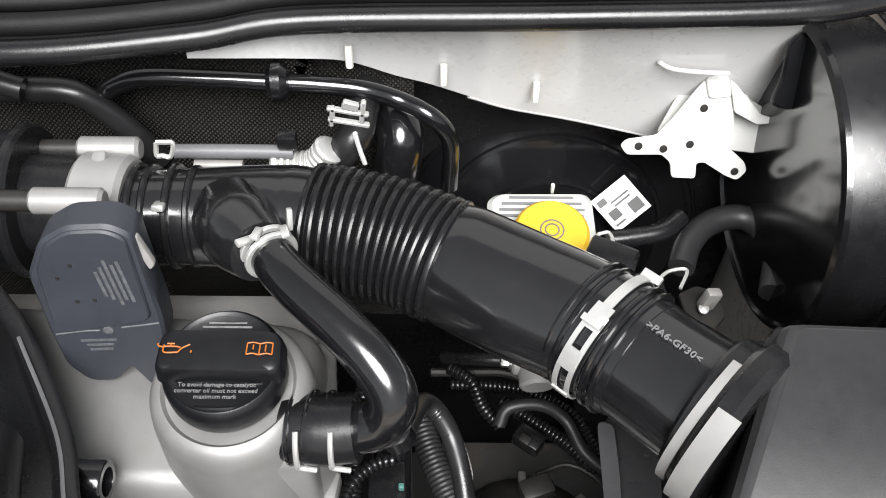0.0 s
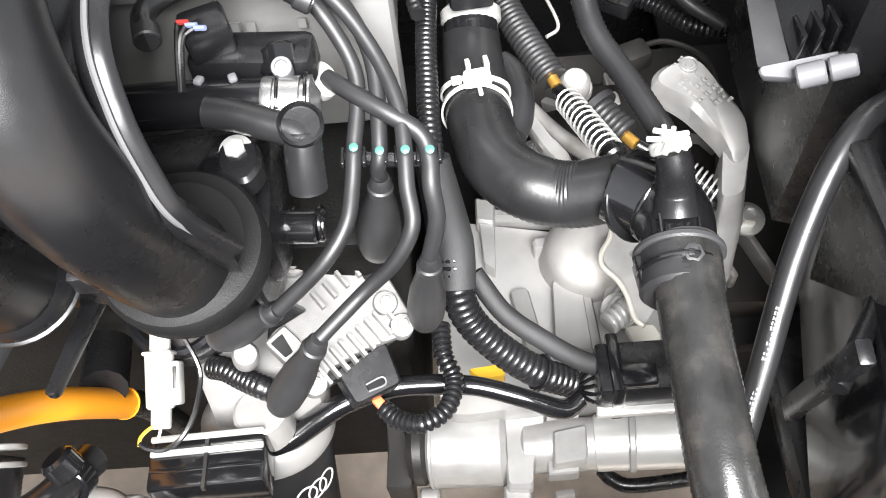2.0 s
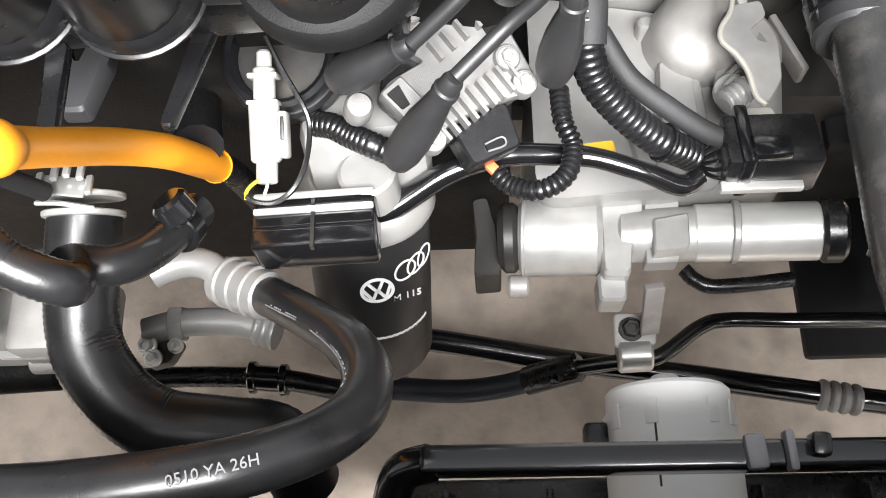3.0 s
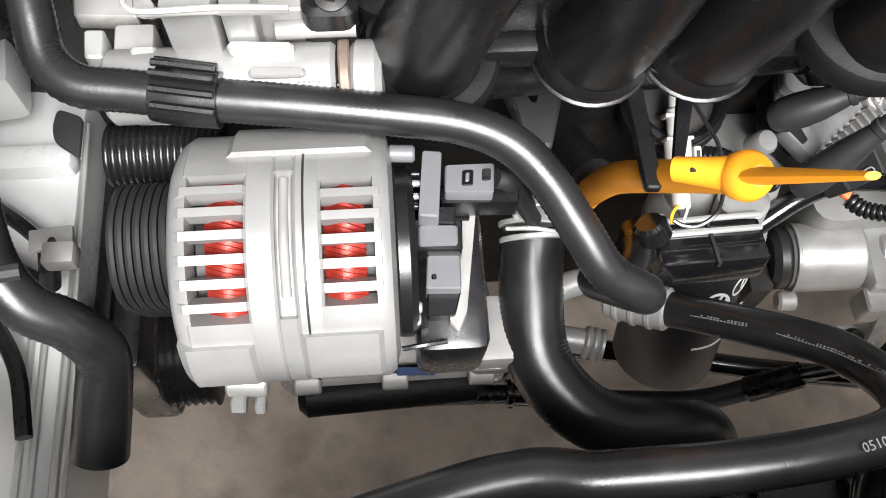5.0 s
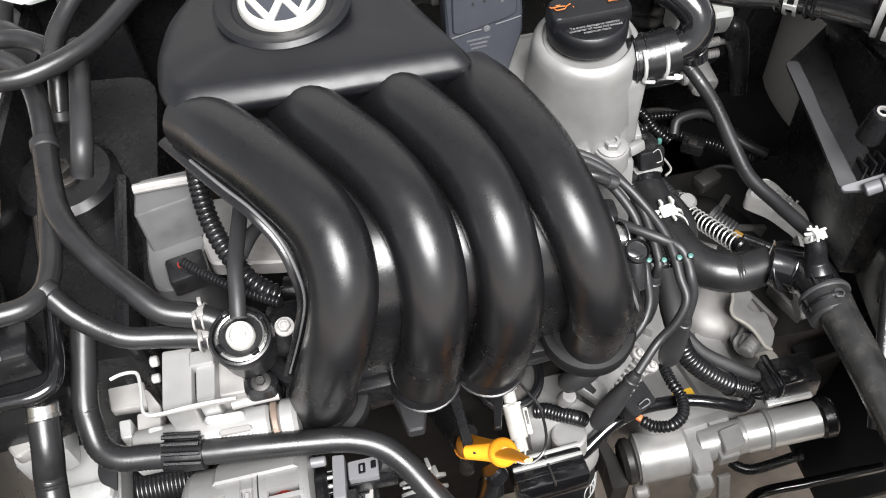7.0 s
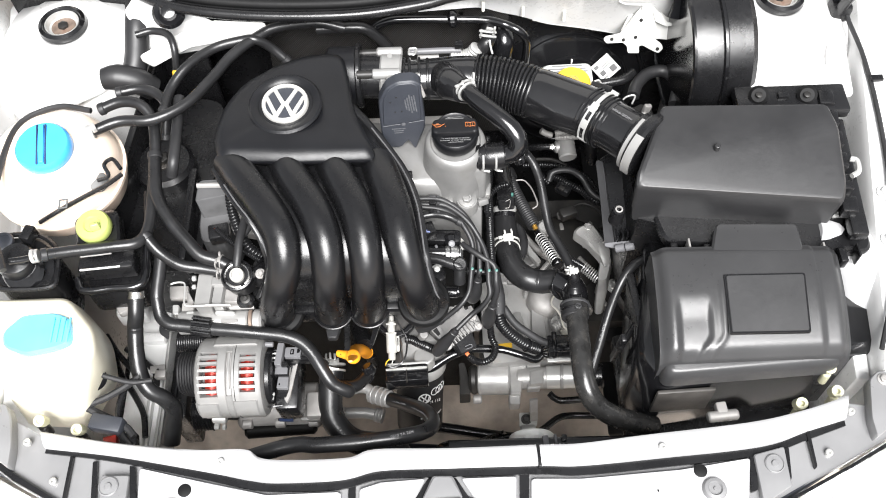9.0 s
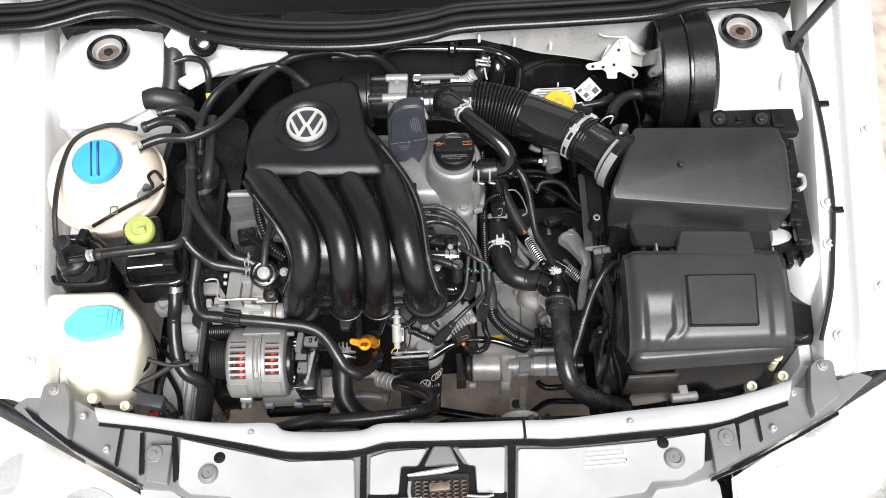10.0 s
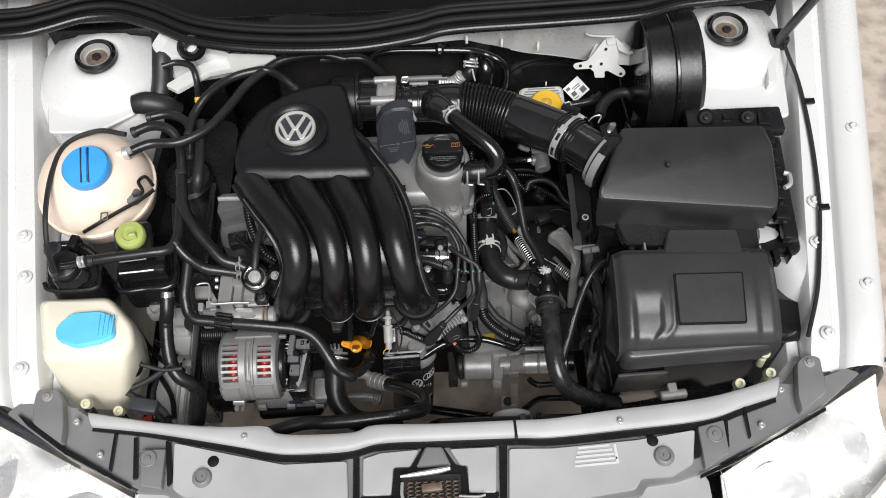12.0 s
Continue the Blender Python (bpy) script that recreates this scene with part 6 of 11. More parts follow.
part("emblem", turned([(0.0050, 0), (0.0050, 0.0012), (0.0036, 0.0016), (0.0030, 0.0008)], (0.0475, 0.0640, 0.7195), (0.05, -0.1, 1), 6), CASE_GREY, tee, "raised moulding mark")
for k in (-1, 1):
    part("seam", tube([(0.0457 + 0.009 * k, 0.108, 0.7120), (0.0462 + 0.009 * k, 0.094, 0.7140), (0.0455 + 0.009 * k, 0.078, 0.7150)], 0.0009, 6, 4), GLOSS_BLACK, tee)
ring_clamp((0.043, 0.065, 0.703), (0.043, 0.063, 0.703), 0.0195, tee, GLOSS_BLACK)
low_h = thing("lower_crossover_hose", (0.05, 0.0, 0.66), "thick glossy black coolant hose leading to the radiator", "hose")
part("hose", woven([(0.047, 0.077, 0.703), (0.046, 0.052, 0.704), (0.0455, 0.025, 0.704), (0.0455, -0.005, 0.703), (0.0465, -0.032, 0.699), (0.0510, -0.053, 0.690), (0.0630, -0.070, 0.675), (0.085, -0.082, 0.662), (0.115, -0.088, 0.648), (0.150, -0.091, 0.630)], [0.0180, 0.0160, 0.0155, 0.0155, 0.0155, 0.0155, 0.0155, 0.0158, 0.016, 0.016], 0.0030, 0.00035), WORN_HOSE, low_h)
part("collar", barrel((0.046, 0.069, 0.703), (0.045, 0.057, 0.702), 0.0178, 0.003, 28), SATIN_BLACK, low_h)
part("collar_tab", block((0.006, 0.016, 0.012), (0.027, 0.065, 0.700), (0, 0, 5), 0.001), SATIN_BLACK, low_h)
# heater hose past the engine, with a white clip
heat = thing("heater_hose", (0.0, 0.25, 0.78), "braided black heater hose beside the gearbox", "hose")
part("hose", woven([(-0.036, 0.2355, 0.866), (-0.031, 0.236, 0.845), (-0.0204, 0.2799, 0.806), (-0.005, 0.2735, 0.785), (0.0043, 0.2471, 0.772), (0.0095, 0.2115, 0.756), (0.0149, 0.1822, 0.744), (0.0286, 0.1531, 0.738), (0.0376, 0.1275, 0.738), (0.041, 0.11, 0.742)], [0.0056, 0.0061, 0.0064, 0.0066, 0.0066, 0.0066, 0.0066, 0.0066, 0.0066, 0.0064]), RUBBER, heat)
part("tee_collar", barrel((-0.035, 0.2355, 0.860), (-0.031, 0.236, 0.845), 0.0095, 0.002, 18), GLOSS_BLACK, heat)
clipw = thing("hose_clip", (0.039, 0.108, 0.747), "white plastic star-shaped hose clip", "hose clip")
part("ring", barrel((0.041, 0.112, 0.742), (0.042, 0.107, 0.739), 0.0098, 0.001, 20), CLAMP_WHITE, clipw)
for k in range(9):
    p = Vector((0.039, 0.107, 0.751))
    a = 0.7 * k + 0.2
    r = 0.0048 if k % 2 else 0.0064
    part("tab", block((0.0024, 0.0068, 0.0020), p + Vector((r * math.cos(a), r * math.sin(a), -0.002 * (k % 3))), (8 * (k % 3 - 1), 0, math.degrees(a) - 90 + 25 * (k % 2)), 0.0006), CLAMP_WHITE, clipw)
part("hub", block((0.006, 0.007, 0.005), (0.039, 0.107, 0.750), (0, 0, 12), 0.001), CLAMP_WHITE, clipw)

# cast shift bracket, cables and springs
br2 = thing("cable_bracket", (0.11, 0.2, 0.50), "cast aluminium shift cable bracket with raised lettering", "cable bracket")
part("arm", slab([(0.067, 0.247, 0.626), (0.077, 0.259, 0.626), (0.100, 0.265, 0.626), (0.109, 0.255, 0.622), (0.128, 0.224, 0.612), (0.127, 0.201, 0.605), (0.116, 0.191, 0.605), (0.110, 0.207, 0.612), (0.090, 0.229, 0.622)], 0.020, 0.008, 0.004), BRIGHTENED_CAST, br2)
part("leg", loft([rounded([(0.113, 0.214, 0.600), (0.130, 0.211, 0.600), (0.117, 0.171, 0.600), (0.103, 0.168, 0.600)], 0.006), rounded([(0.110, 0.206, 0.570), (0.135, 0.213, 0.570), (0.120, 0.161, 0.570), (0.102, 0.158, 0.570)], 0.006), rounded([(0.103, 0.164, 0.540), (0.122, 0.167, 0.540), (0.114, 0.140, 0.540), (0.101, 0.138, 0.540)], 0.006), rounded([(0.106, 0.170, 0.528), (0.125, 0.173, 0.528), (0.117, 0.145, 0.528), (0.104, 0.143, 0.528)], 0.006)]), BRIGHTENED_CAST, br2)
along, across = Vector((0.62, -0.78, -0.1)).normalized(), Vector((0.78, 0.62, 0.1)).normalized()
for k, count in enumerate((11, 10, 8)):
    at = Vector((0.102, 0.246, 0.6240)) - 0.0065 * k * across - along * 0.021
    letter_row("raised_mark", [at + along * 0.0042 * n for n in range(count + 1)], along.cross(across), 0.0020, 0.0042, BRIGHTENED_CAST, br2, 41 + k, 0.0011)
part("rivet", turned([(0.0062, -0.004), (0.0062, 0.0006), (0.0054, 0.0010), (0.0046, 0.0006), (0.0044, -0.0004), (0.0026, -0.0004), (0.0022, 0.0006), (0.001, 0.0006)], (0.094, 0.256, 0.6265), (0, -0.05, 1), 22), BRIGHTENED_CAST, br2)
bolt("bolt", (0.146, 0.207, 0.507), (0, -0.2, 1), 0.008, 0.014, ZINC, br2, 1.6)
for name, a, b, c, e, turns in (("shift_cable", [(-0.0315, 0.3904, 0.6), (-0.0188, 0.3497, 0.598), (-0.0062, 0.3185, 0.594), (0.0097, 0.2856, 0.588)], [(0.0083, 0.2884, 0.59), (0.0136, 0.2751, 0.588)], [(0.0155, 0.2579, 0.6), (0.0357, 0.1938, 0.622)], [(0.006, 0.289, 0.590), (0.012, 0.280, 0.590)], 12),
                                ("shift_cable", [(0.034, 0.249, 0.600), (0.042, 0.238, 0.598), (0.052, 0.226, 0.595)], [(0.052, 0.226, 0.595), (0.058, 0.218, 0.595)], [(0.085, 0.204, 0.585), (0.108, 0.182, 0.580)], [(0.055, 0.226, 0.590), (0.059, 0.220, 0.590)], 8)):
    t = thing(name, a[0], "shift cable with rubber boot, gold tip and coil spring", "shift cable", "shift cables")
    part("boot", ribbed(a, 0.0115, 0.0040, 0.0012, 18), DULL_RUBBER, t)
    part("boot_cup", tube([a[0], Vector(a[0]).lerp(Vector(a[1]), 0.35)], 0.0150, 18), DULL_RUBBER, t)
    part("tip", tube(b, 0.0042, 10), BRASS, t, "gold coloured tip")
    part("rod", tube([b[-1], c[0], c[-1]], 0.0052, 10), SATIN_BLACK, t)
    part("spring", coil_spring(c, 0.0088, turns, 0.0009), ZINC, t, "coil spring")
    part("end_cap", barrel(c[-1], Vector(c[-1]) + (Vector(c[-1]) - Vector(c[0])).normalized() * 0.010, 0.0092, 0.002, 18), SATIN_BLACK, t)
line_thing("cable_loop", [(-0.0328, 0.3642, 0.606), (-0.0063, 0.3691, 0.606), (0.0057, 0.3574, 0.606), (0.0126, 0.3397, 0.606), (0.0167, 0.3173, 0.606), (0.0075, 0.3086, 0.606)], 0.0013, DULL_CAST, "thin bright wire clip by the shift cable", "wire", 6)
line_thing("gearbox_pipe", [(0.078, 0.356, 0.530), (0.108, 0.365, 0.530), (0.135, 0.348, 0.530), (0.141, 0.321, 0.530), (0.132, 0.311, 0.530)], 0.0025, DARK_METAL, "thin bent pipe on the gearbox", "pipe", 8)
conduit_thing("gearbox_loom", [(0.046, 0.414, 0.560), (0.072, 0.395, 0.560), (0.101, 0.374, 0.560), (0.124, 0.351, 0.560), (0.150, 0.343, 0.560)], 0.007, "black ribbed conduit over the gearbox")
conduit_thing("gearbox_loom", [(-0.000, 0.419, 0.580), (0.041, 0.418, 0.580), (0.073, 0.411, 0.580), (0.110, 0.388, 0.580), (0.136, 0.333, 0.580)], 0.005, "black ribbed conduit over the gearbox")

line_thing("selector_rod", [(-0.011, 0.291, 0.560), (0.008, 0.263, 0.560), (0.027, 0.242, 0.560), (0.042, 0.231, 0.560)], 0.006, DULL_CAST, "dull aluminium selector rod on the gearbox", "rod")
line_thing("clutch_pipe", [(0.041, 0.369, 0.600), (0.049, 0.380, 0.610), (0.076, 0.383, 0.610), (0.098, 0.374, 0.600), (0.113, 0.349, 0.590), (0.140, 0.330, 0.580)], 0.0055, DULL_RUBBER, "dull black clutch hose over the gearbox", "hose")
line_thing("clutch_pipe", [(-0.018, 0.437, 0.570), (0.015, 0.437, 0.570), (0.053, 0.436, 0.570), (0.080, 0.420, 0.570)], 0.004, DARK_METAL, "thin dark clutch pipe behind the engine", "pipe", 8)
conduit_thing("gearbox_loom", [(-0.002, 0.425, 0.600), (0.018, 0.411, 0.600), (0.028, 0.392, 0.590), (0.043, 0.378, 0.580)], 0.006, "black ribbed conduit over the gearbox")
plug9 = thing("gearbox_plug", (0.069, 0.377, 0.570), "small black connector on the gearbox", "connector")
part("shell", block((0.026, 0.018, 0.016), (0.068, 0.368, 0.575), (0, 0, -35), 0.003), SATIN_BLACK, plug9)
part("latch", block((0.010, 0.008, 0.005), (0.064, 0.363, 0.585), (0, 0, -35), 0.001), DARK_METAL, plug9)
lev = thing("selector_lever", (0.001, 0.329, 0.550), "cast selector lever below the shift cable", "lever")
part("arm", slab([(-0.014, 0.259, 0.585), (-0.007, 0.260, 0.585), (0.009, 0.233, 0.585), (0.017, 0.218, 0.585), (0.010, 0.212, 0.585), (-0.004, 0.231, 0.585)], 0.010, 0.004, 0.002), CAST, lev)
part("pivot", turned([(0.011, -0.012), (0.011, 0.0), (0.008, 0.004), (0.003, 0.004)], (0.026, 0.285, 0.585), (0, -0.1, 1), 24), CAST, lev)
part("counterweight", block((0.030, 0.020, 0.018), (0.075, 0.333, 0.550), (0, 0, 20), 0.004), DARK_METAL, lev)

# looms beside the engine
loom = thing("main_loom", (-0.06, 0.2, 0.66), "thick black ribbed wiring loom between engine and gearbox", "cable conduit", "cable conduits")
part("upper_conduit", ribbed([(-0.067, 0.391, 0.7), (-0.067, 0.335, 0.7), (-0.07, 0.266, 0.7), (-0.072, 0.205, 0.7), (-0.071, 0.15, 0.69), (-0.064, 0.1211, 0.65)], 0.0064, 0.0036, 0.0009, 16), SATIN_BLACK, loom)
part("lower_conduit", ribbed([(-0.064, 0.1211, 0.65), (-0.0637, 0.0986, 0.635), (-0.0579, 0.0859, 0.62), (-0.0416, 0.0735, 0.605), (-0.0212, 0.0646, 0.59), (-0.0025, 0.0635, 0.575)], 0.0096, 0.0042, 0.0011, 18), SATIN_BLACK, loom)
part("branch_sleeve", tube([(-0.071, 0.15, 0.69), (-0.064, 0.1211, 0.65), (-0.0637, 0.0986, 0.635)], [0.009, 0.0115, 0.0105], 16), TAPE, loom, "taped branch sleeve")
part("tie", barrel((-0.0212, 0.0646, 0.59), (-0.018956, 0.064468, 0.5882), 0.0112, 0.0006, 18), GLOSS_BLACK, loom)
conduit_thing("sensor_loom", [(-0.040, 0.281, 0.722), (-0.054, 0.277, 0.722), (-0.068, 0.263, 0.722), (-0.076, 0.239, 0.722), (-0.074, 0.224, 0.722)], 0.0046, "thin black ribbed conduit to the coolant sensor")
line_thing("loom_tape", [(-0.0544, 0.1165, 0.62), (-0.0382, 0.0967, 0.605), (-0.0166, 0.0825, 0.595), (0.004, 0.0726, 0.585), (0.019, 0.07, 0.578)], 0.0062, TAPE, "taped wire beside the ribbed loom", "wire")
plug = thing("loom_plug", (0.040, 0.064, 0.575), "black multi-pin loom connector", "connector")
part("shell", block((0.052, 0.034, 0.030), (0.039, 0.063, 0.575), (-10, 0, 0), 0.003), SATIN_BLACK, plug)
part("latch", block((0.020, 0.014, 0.006), (0.036, 0.057, 0.593), (-10, 0, 0), 0.001), GLOSS_BLACK, plug)
part("collar", block((0.008, 0.040, 0.034), (0.024, 0.065, 0.575), (-10, 0, 0), 0.002), GLOSS_BLACK, plug)
part("foot", block((0.045, 0.006, 0.006), (0.034, 0.044, 0.572), (0, 0, 0), 0.001), ZINC, plug)
for k in range(6):
    p0, p1 = Vector((0.001, 0.064, 0.560)), Vector((0.022, 0.065, 0.575))
    part("wire", tube([p0, p0.lerp(p1, 0.5) + Vector((0, 0.012 - 0.005 * k, 0.002)), p1 + Vector((0, 0.012 - 0.005 * k, 0))], 0.0013, 6), GLOSS_BLACK, plug)
line_thing("starter_cable", [(-0.190, 0.032, 0.570), (-0.169, 0.041, 0.570), (-0.138, 0.056, 0.580), (-0.108, 0.065, 0.580), (-0.079, 0.067, 0.575), (-0.056, 0.064, 0.575), (-0.030, 0.057, 0.570), (-0.007, 0.052, 0.560), (0.005, 0.058, 0.560)], [0.007, 0.007, 0.0068, 0.0065, 0.0065, 0.006, 0.006, 0.0065, 0.006], GLOSS_BLACK, "glossy black taped cable over the starter", "cable", 14)

# ignition coil with fins, boots and leads
coil = thing("ignition_coil", (-0.125, 0.088, 0.60), "finned aluminium ignition coil on a black base", "ignition coil")
CZ = Vector((0.22, -0.238, 0.946))
part("plate", plate([(-0.1633, 0.0986, 0.6458), (-0.16, 0.119, 0.6502), (-0.1497, 0.1215, 0.6485), (-0.1095, 0.1212, 0.639), (-0.1038, 0.1121, 0.6354), (-0.0982, 0.1025, 0.6317), (-0.0891, 0.0857, 0.6253), (-0.0906, 0.0789, 0.624), (-0.0995, 0.076, 0.6253), (-0.1191, 0.0678, 0.6278), (-0.1369, 0.0571, 0.6293), (-0.1395, 0.0479, 0.6275), (-0.1464, 0.0464, 0.6288), (-0.1485, 0.0551, 0.6314), (-0.157, 0.0583, 0.6342), (-0.1692, 0.0718, 0.6405), (-0.1657, 0.078, 0.6412), (-0.1476, 0.0904, 0.6401)], 0.008, 0.003, 0.001), COIL_METAL, coil)
part("base", plate([(-0.1663, 0.1041, 0.6395), (-0.1616, 0.1225, 0.643), (-0.1102, 0.1244, 0.6315), (-0.0904, 0.0877, 0.6177), (-0.1413, 0.0502, 0.6201), (-0.1712, 0.0752, 0.6333)], 0.018, 0.004, 0.001), SATIN_BLACK, coil)
for a, b in [((-0.1441, 0.0604, 0.6349), (-0.1347, 0.0491, 0.6299)), ((-0.1395, 0.0643, 0.6348), (-0.1301, 0.0529, 0.6298)), ((-0.1349, 0.0682, 0.6347), (-0.1254, 0.0568, 0.6297)), ((-0.1302, 0.0722, 0.6347), (-0.1208, 0.0607, 0.6296)), ((-0.1256, 0.0761, 0.6346), (-0.116, 0.0647, 0.6295)), ((-0.1208, 0.0802, 0.6345), (-0.1113, 0.0686, 0.6294)), ((-0.1161, 0.0842, 0.6344), (-0.1065, 0.0726, 0.6293)), ((-0.1113, 0.0882, 0.6343), (-0.1017, 0.0766, 0.6292)), ((-0.1065, 0.0923, 0.6342), (-0.0969, 0.0807, 0.629)), ((-0.1445, 0.098, 0.6445), (-0.1378, 0.0899, 0.6409)), ((-0.138, 0.1041, 0.6445), (-0.1312, 0.096, 0.6409)), ((-0.1313, 0.1103, 0.6445), (-0.1245, 0.1021, 0.6409)), ((-0.1246, 0.1165, 0.6445), (-0.1178, 0.1082, 0.6409))]:
    part("fin", loft([[Vector(p) + CZ * h + (Vector(b) - Vector(a)).cross(CZ).normalized() * s for p, h, s in ((a, -0.004, -w), (b, -0.004, -w), (b, -0.004, w), (a, -0.004, w))] if w > 0.001 else [Vector(p) + CZ * h + (Vector(b) - Vector(a)).cross(CZ).normalized() * s for p, h, s in ((a, 0.0025, -w), (b, 0.0025, -w), (b, 0.0025, w), (a, 0.0025, w))] for w in (0.0014, 0.0009)]), COIL_METAL, coil)
for q in ((-0.155, 0.1135, 0.6487), (-0.0964, 0.0821, 0.6272), (-0.1439, 0.0496, 0.63), (-0.1051, 0.0944, 0.6323)):
    part("screw_boss", turned([(0.0070, -0.006), (0.0070, 0.002), (0.0064, 0.003), (0.005, 0.003)], q, CZ, 24), COIL_METAL, coil)
    bolt("bolt", Vector(q) + CZ * 0.002, CZ, 0.0036, 0.005, DULL_CAST, coil, 1.5)
part("socket", plate([(-0.1695, 0.0698, 0.6443), (-0.1592, 0.0798, 0.6444), (-0.1435, 0.0646, 0.6369), (-0.1529, 0.0536, 0.6363)], 0.012, 0.002, 0.001), COIL_METAL, coil)
# thin black plates put the openings' shade into colour
part("socket_bore", plate([(-0.166, 0.0691, 0.6438), (-0.16, 0.0747, 0.6438), (-0.1543, 0.065, 0.64), (-0.1583, 0.0619, 0.6402)], 0.002, 0.001, 0.0004), COWL_BLACK, coil, "black plate in place of a socket opening")
part("socket_bore", plate([(-0.1174, 0.1103, 0.6387), (-0.1118, 0.1138, 0.6383), (-0.1096, 0.1089, 0.6366), (-0.1145, 0.1061, 0.637)], 0.002, 0.001, 0.0004), COWL_BLACK, coil, "black plate in place of a socket opening")
part("collar_nut", turned([(0.0075, -0.008), (0.0075, 0.004), (0.006, 0.006), (0.003, 0.006)], (-0.181, 0.0656, 0.6374), CZ, 18), COIL_METAL, coil)
plug2 = thing("coil_plug", (-0.119, 0.071, 0.600), "black coil connector with an orange lock", "connector")
part("shell", plate([(-0.1348, 0.0601, 0.6232), (-0.106, 0.0766, 0.6206), (-0.098, 0.0541, 0.6131), (-0.1237, 0.0412, 0.6158)], 0.022, 0.003, 0.0015), SATIN_BLACK, plug2)
part("latch", plate([(-0.1184, 0.0526, 0.619), (-0.1087, 0.0575, 0.618), (-0.1066, 0.0525, 0.6163), (-0.1162, 0.0479, 0.6174)], 0.003, 0.001, 0.0006), GLOSS_BLACK, plug2)
part("latch_edge", tube([(-0.1177, 0.0516, 0.6197), (-0.1087, 0.0561, 0.6187), (-0.1071, 0.052, 0.6173), (-0.1161, 0.0481, 0.6184)], 0.0006, 6, 3), PLUG_GREY, plug2)
part("lock", block((0.006, 0.008, 0.005), (-0.1138, 0.0513, 0.592), (0, 0, 40), 0.0015), COPPER_LOCK, plug2, "orange lock tab")
conduit_thing("coil_loom", [(-0.076, 0.095, 0.600), (-0.075, 0.075, 0.600), (-0.070, 0.061, 0.595), (-0.075, 0.044, 0.595), (-0.089, 0.036, 0.595), (-0.103, 0.041, 0.590), (-0.112, 0.049, 0.590)], 0.0058, "thin black ribbed conduit looped by the coil", 0.0036)
part("yellow_tag", slab([(-0.0629, 0.0873, 0.548), (-0.0405, 0.0897, 0.548), (-0.0394, 0.0811, 0.548), (-0.0551, 0.079, 0.548)], 0.010, 0.002, 0.001), YELLOW, None, "small yellow plastic tag on the starter loom", category="tag")
part("teal_clip", block((0.004, 0.004, 0.006), (-0.035, 0.261, 0.722), bevel=0.001), TEAL, None, "tiny teal clip on the loom", category="clip")

WIRES = (
    ([(-0.203, 0.195, 0.800), (-0.175, 0.193, 0.800), (-0.145, 0.190, 0.795), (-0.125, 0.183, 0.785), (-0.110, 0.168, 0.770), (-0.102, 0.149, 0.757), (-0.105, 0.120, 0.745)] + [(-0.107, 0.103, 0.737), (-0.111, 0.086, 0.730), (-0.124, 0.071, 0.720), (-0.1485, 0.06, 0.7)], 0.0039),
    ([(-0.203, 0.204, 0.805), (-0.175, 0.204, 0.805), (-0.148, 0.205, 0.800), (-0.124, 0.196, 0.790), (-0.106, 0.182, 0.775), (-0.094, 0.157, 0.760), (-0.093, 0.119, 0.745)] + [(-0.095, 0.112, 0.736), (-0.0947, 0.1137, 0.728)], 0.0039),
    ([(-0.204, 0.200, 0.800), (-0.170, 0.197, 0.800), (-0.140, 0.196, 0.797), (-0.111, 0.182, 0.780), (-0.093, 0.160, 0.765), (-0.083, 0.135, 0.755), (-0.081, 0.115, 0.748)] + [(-0.081, 0.099, 0.740), (-0.080, 0.083, 0.730), (-0.090, 0.073, 0.715), (-0.107, 0.066, 0.700), (-0.1299, 0.048, 0.69)], 0.0039),
    ([(-0.117, 0.155, 0.755), (-0.105, 0.143, 0.757), (-0.089, 0.131, 0.755), (-0.074, 0.123, 0.748), (-0.070, 0.113, 0.742)] + [(-0.070, 0.101, 0.735), (-0.069, 0.092, 0.720), (-0.0741, 0.0837, 0.7)], 0.0044),
)
BOOTS = (((-0.1485, 0.06, 0.7), (-0.1886, 0.0629, 0.668), 0.0100), ((-0.0947, 0.1137, 0.728), (-0.1045, 0.1085, 0.665), 0.0116), ((-0.1299, 0.048, 0.69), (-0.1635, 0.0382, 0.628), 0.0098), ((-0.0741, 0.0837, 0.7), (-0.0828, 0.0808, 0.632), 0.0104))
for (pts, r), (a, b, rr) in zip(WIRES, BOOTS):
    a, b = Vector(a), Vector(b)
    t = thing("ignition_lead", b, "dull black ignition lead with a rubber boot, held in a comb", "ignition lead", "ignition leads")
    part("cable", tube(pts, r, 12), DULL_RUBBER, t)
    h = (b - a).length
    boot = part("boot", turned([(0.0042, 0), (0.0054, h * 0.04), (0.0056, h * 0.16), (rr * 0.72, h * 0.30), (rr * 0.92, h * 0.48), (rr, h * 0.66), (rr * 0.97, h * 0.84), (rr * 0.80, h * 0.95), (rr * 0.5, h)], a, b - a, 24), DULL_RUBBER, t, "thick rubber boot")
    part("boot_ring", turned([(0.0050, h * 0.10), (0.0066, h * 0.12), (0.0066, h * 0.17), (0.0052, h * 0.19)], a, b - a, 20), DULL_RUBBER, boot)
comb = thing("lead_comb", (-0.088, 0.114, 0.742), "black plastic comb with teal dots holding the leads", "lead comb")
part("bar", tube([(-0.112, 0.119, 0.738), (-0.097, 0.117, 0.738), (-0.080, 0.115, 0.738), (-0.065, 0.117, 0.738)], 0.0035, 8), SATIN_BLACK, comb)
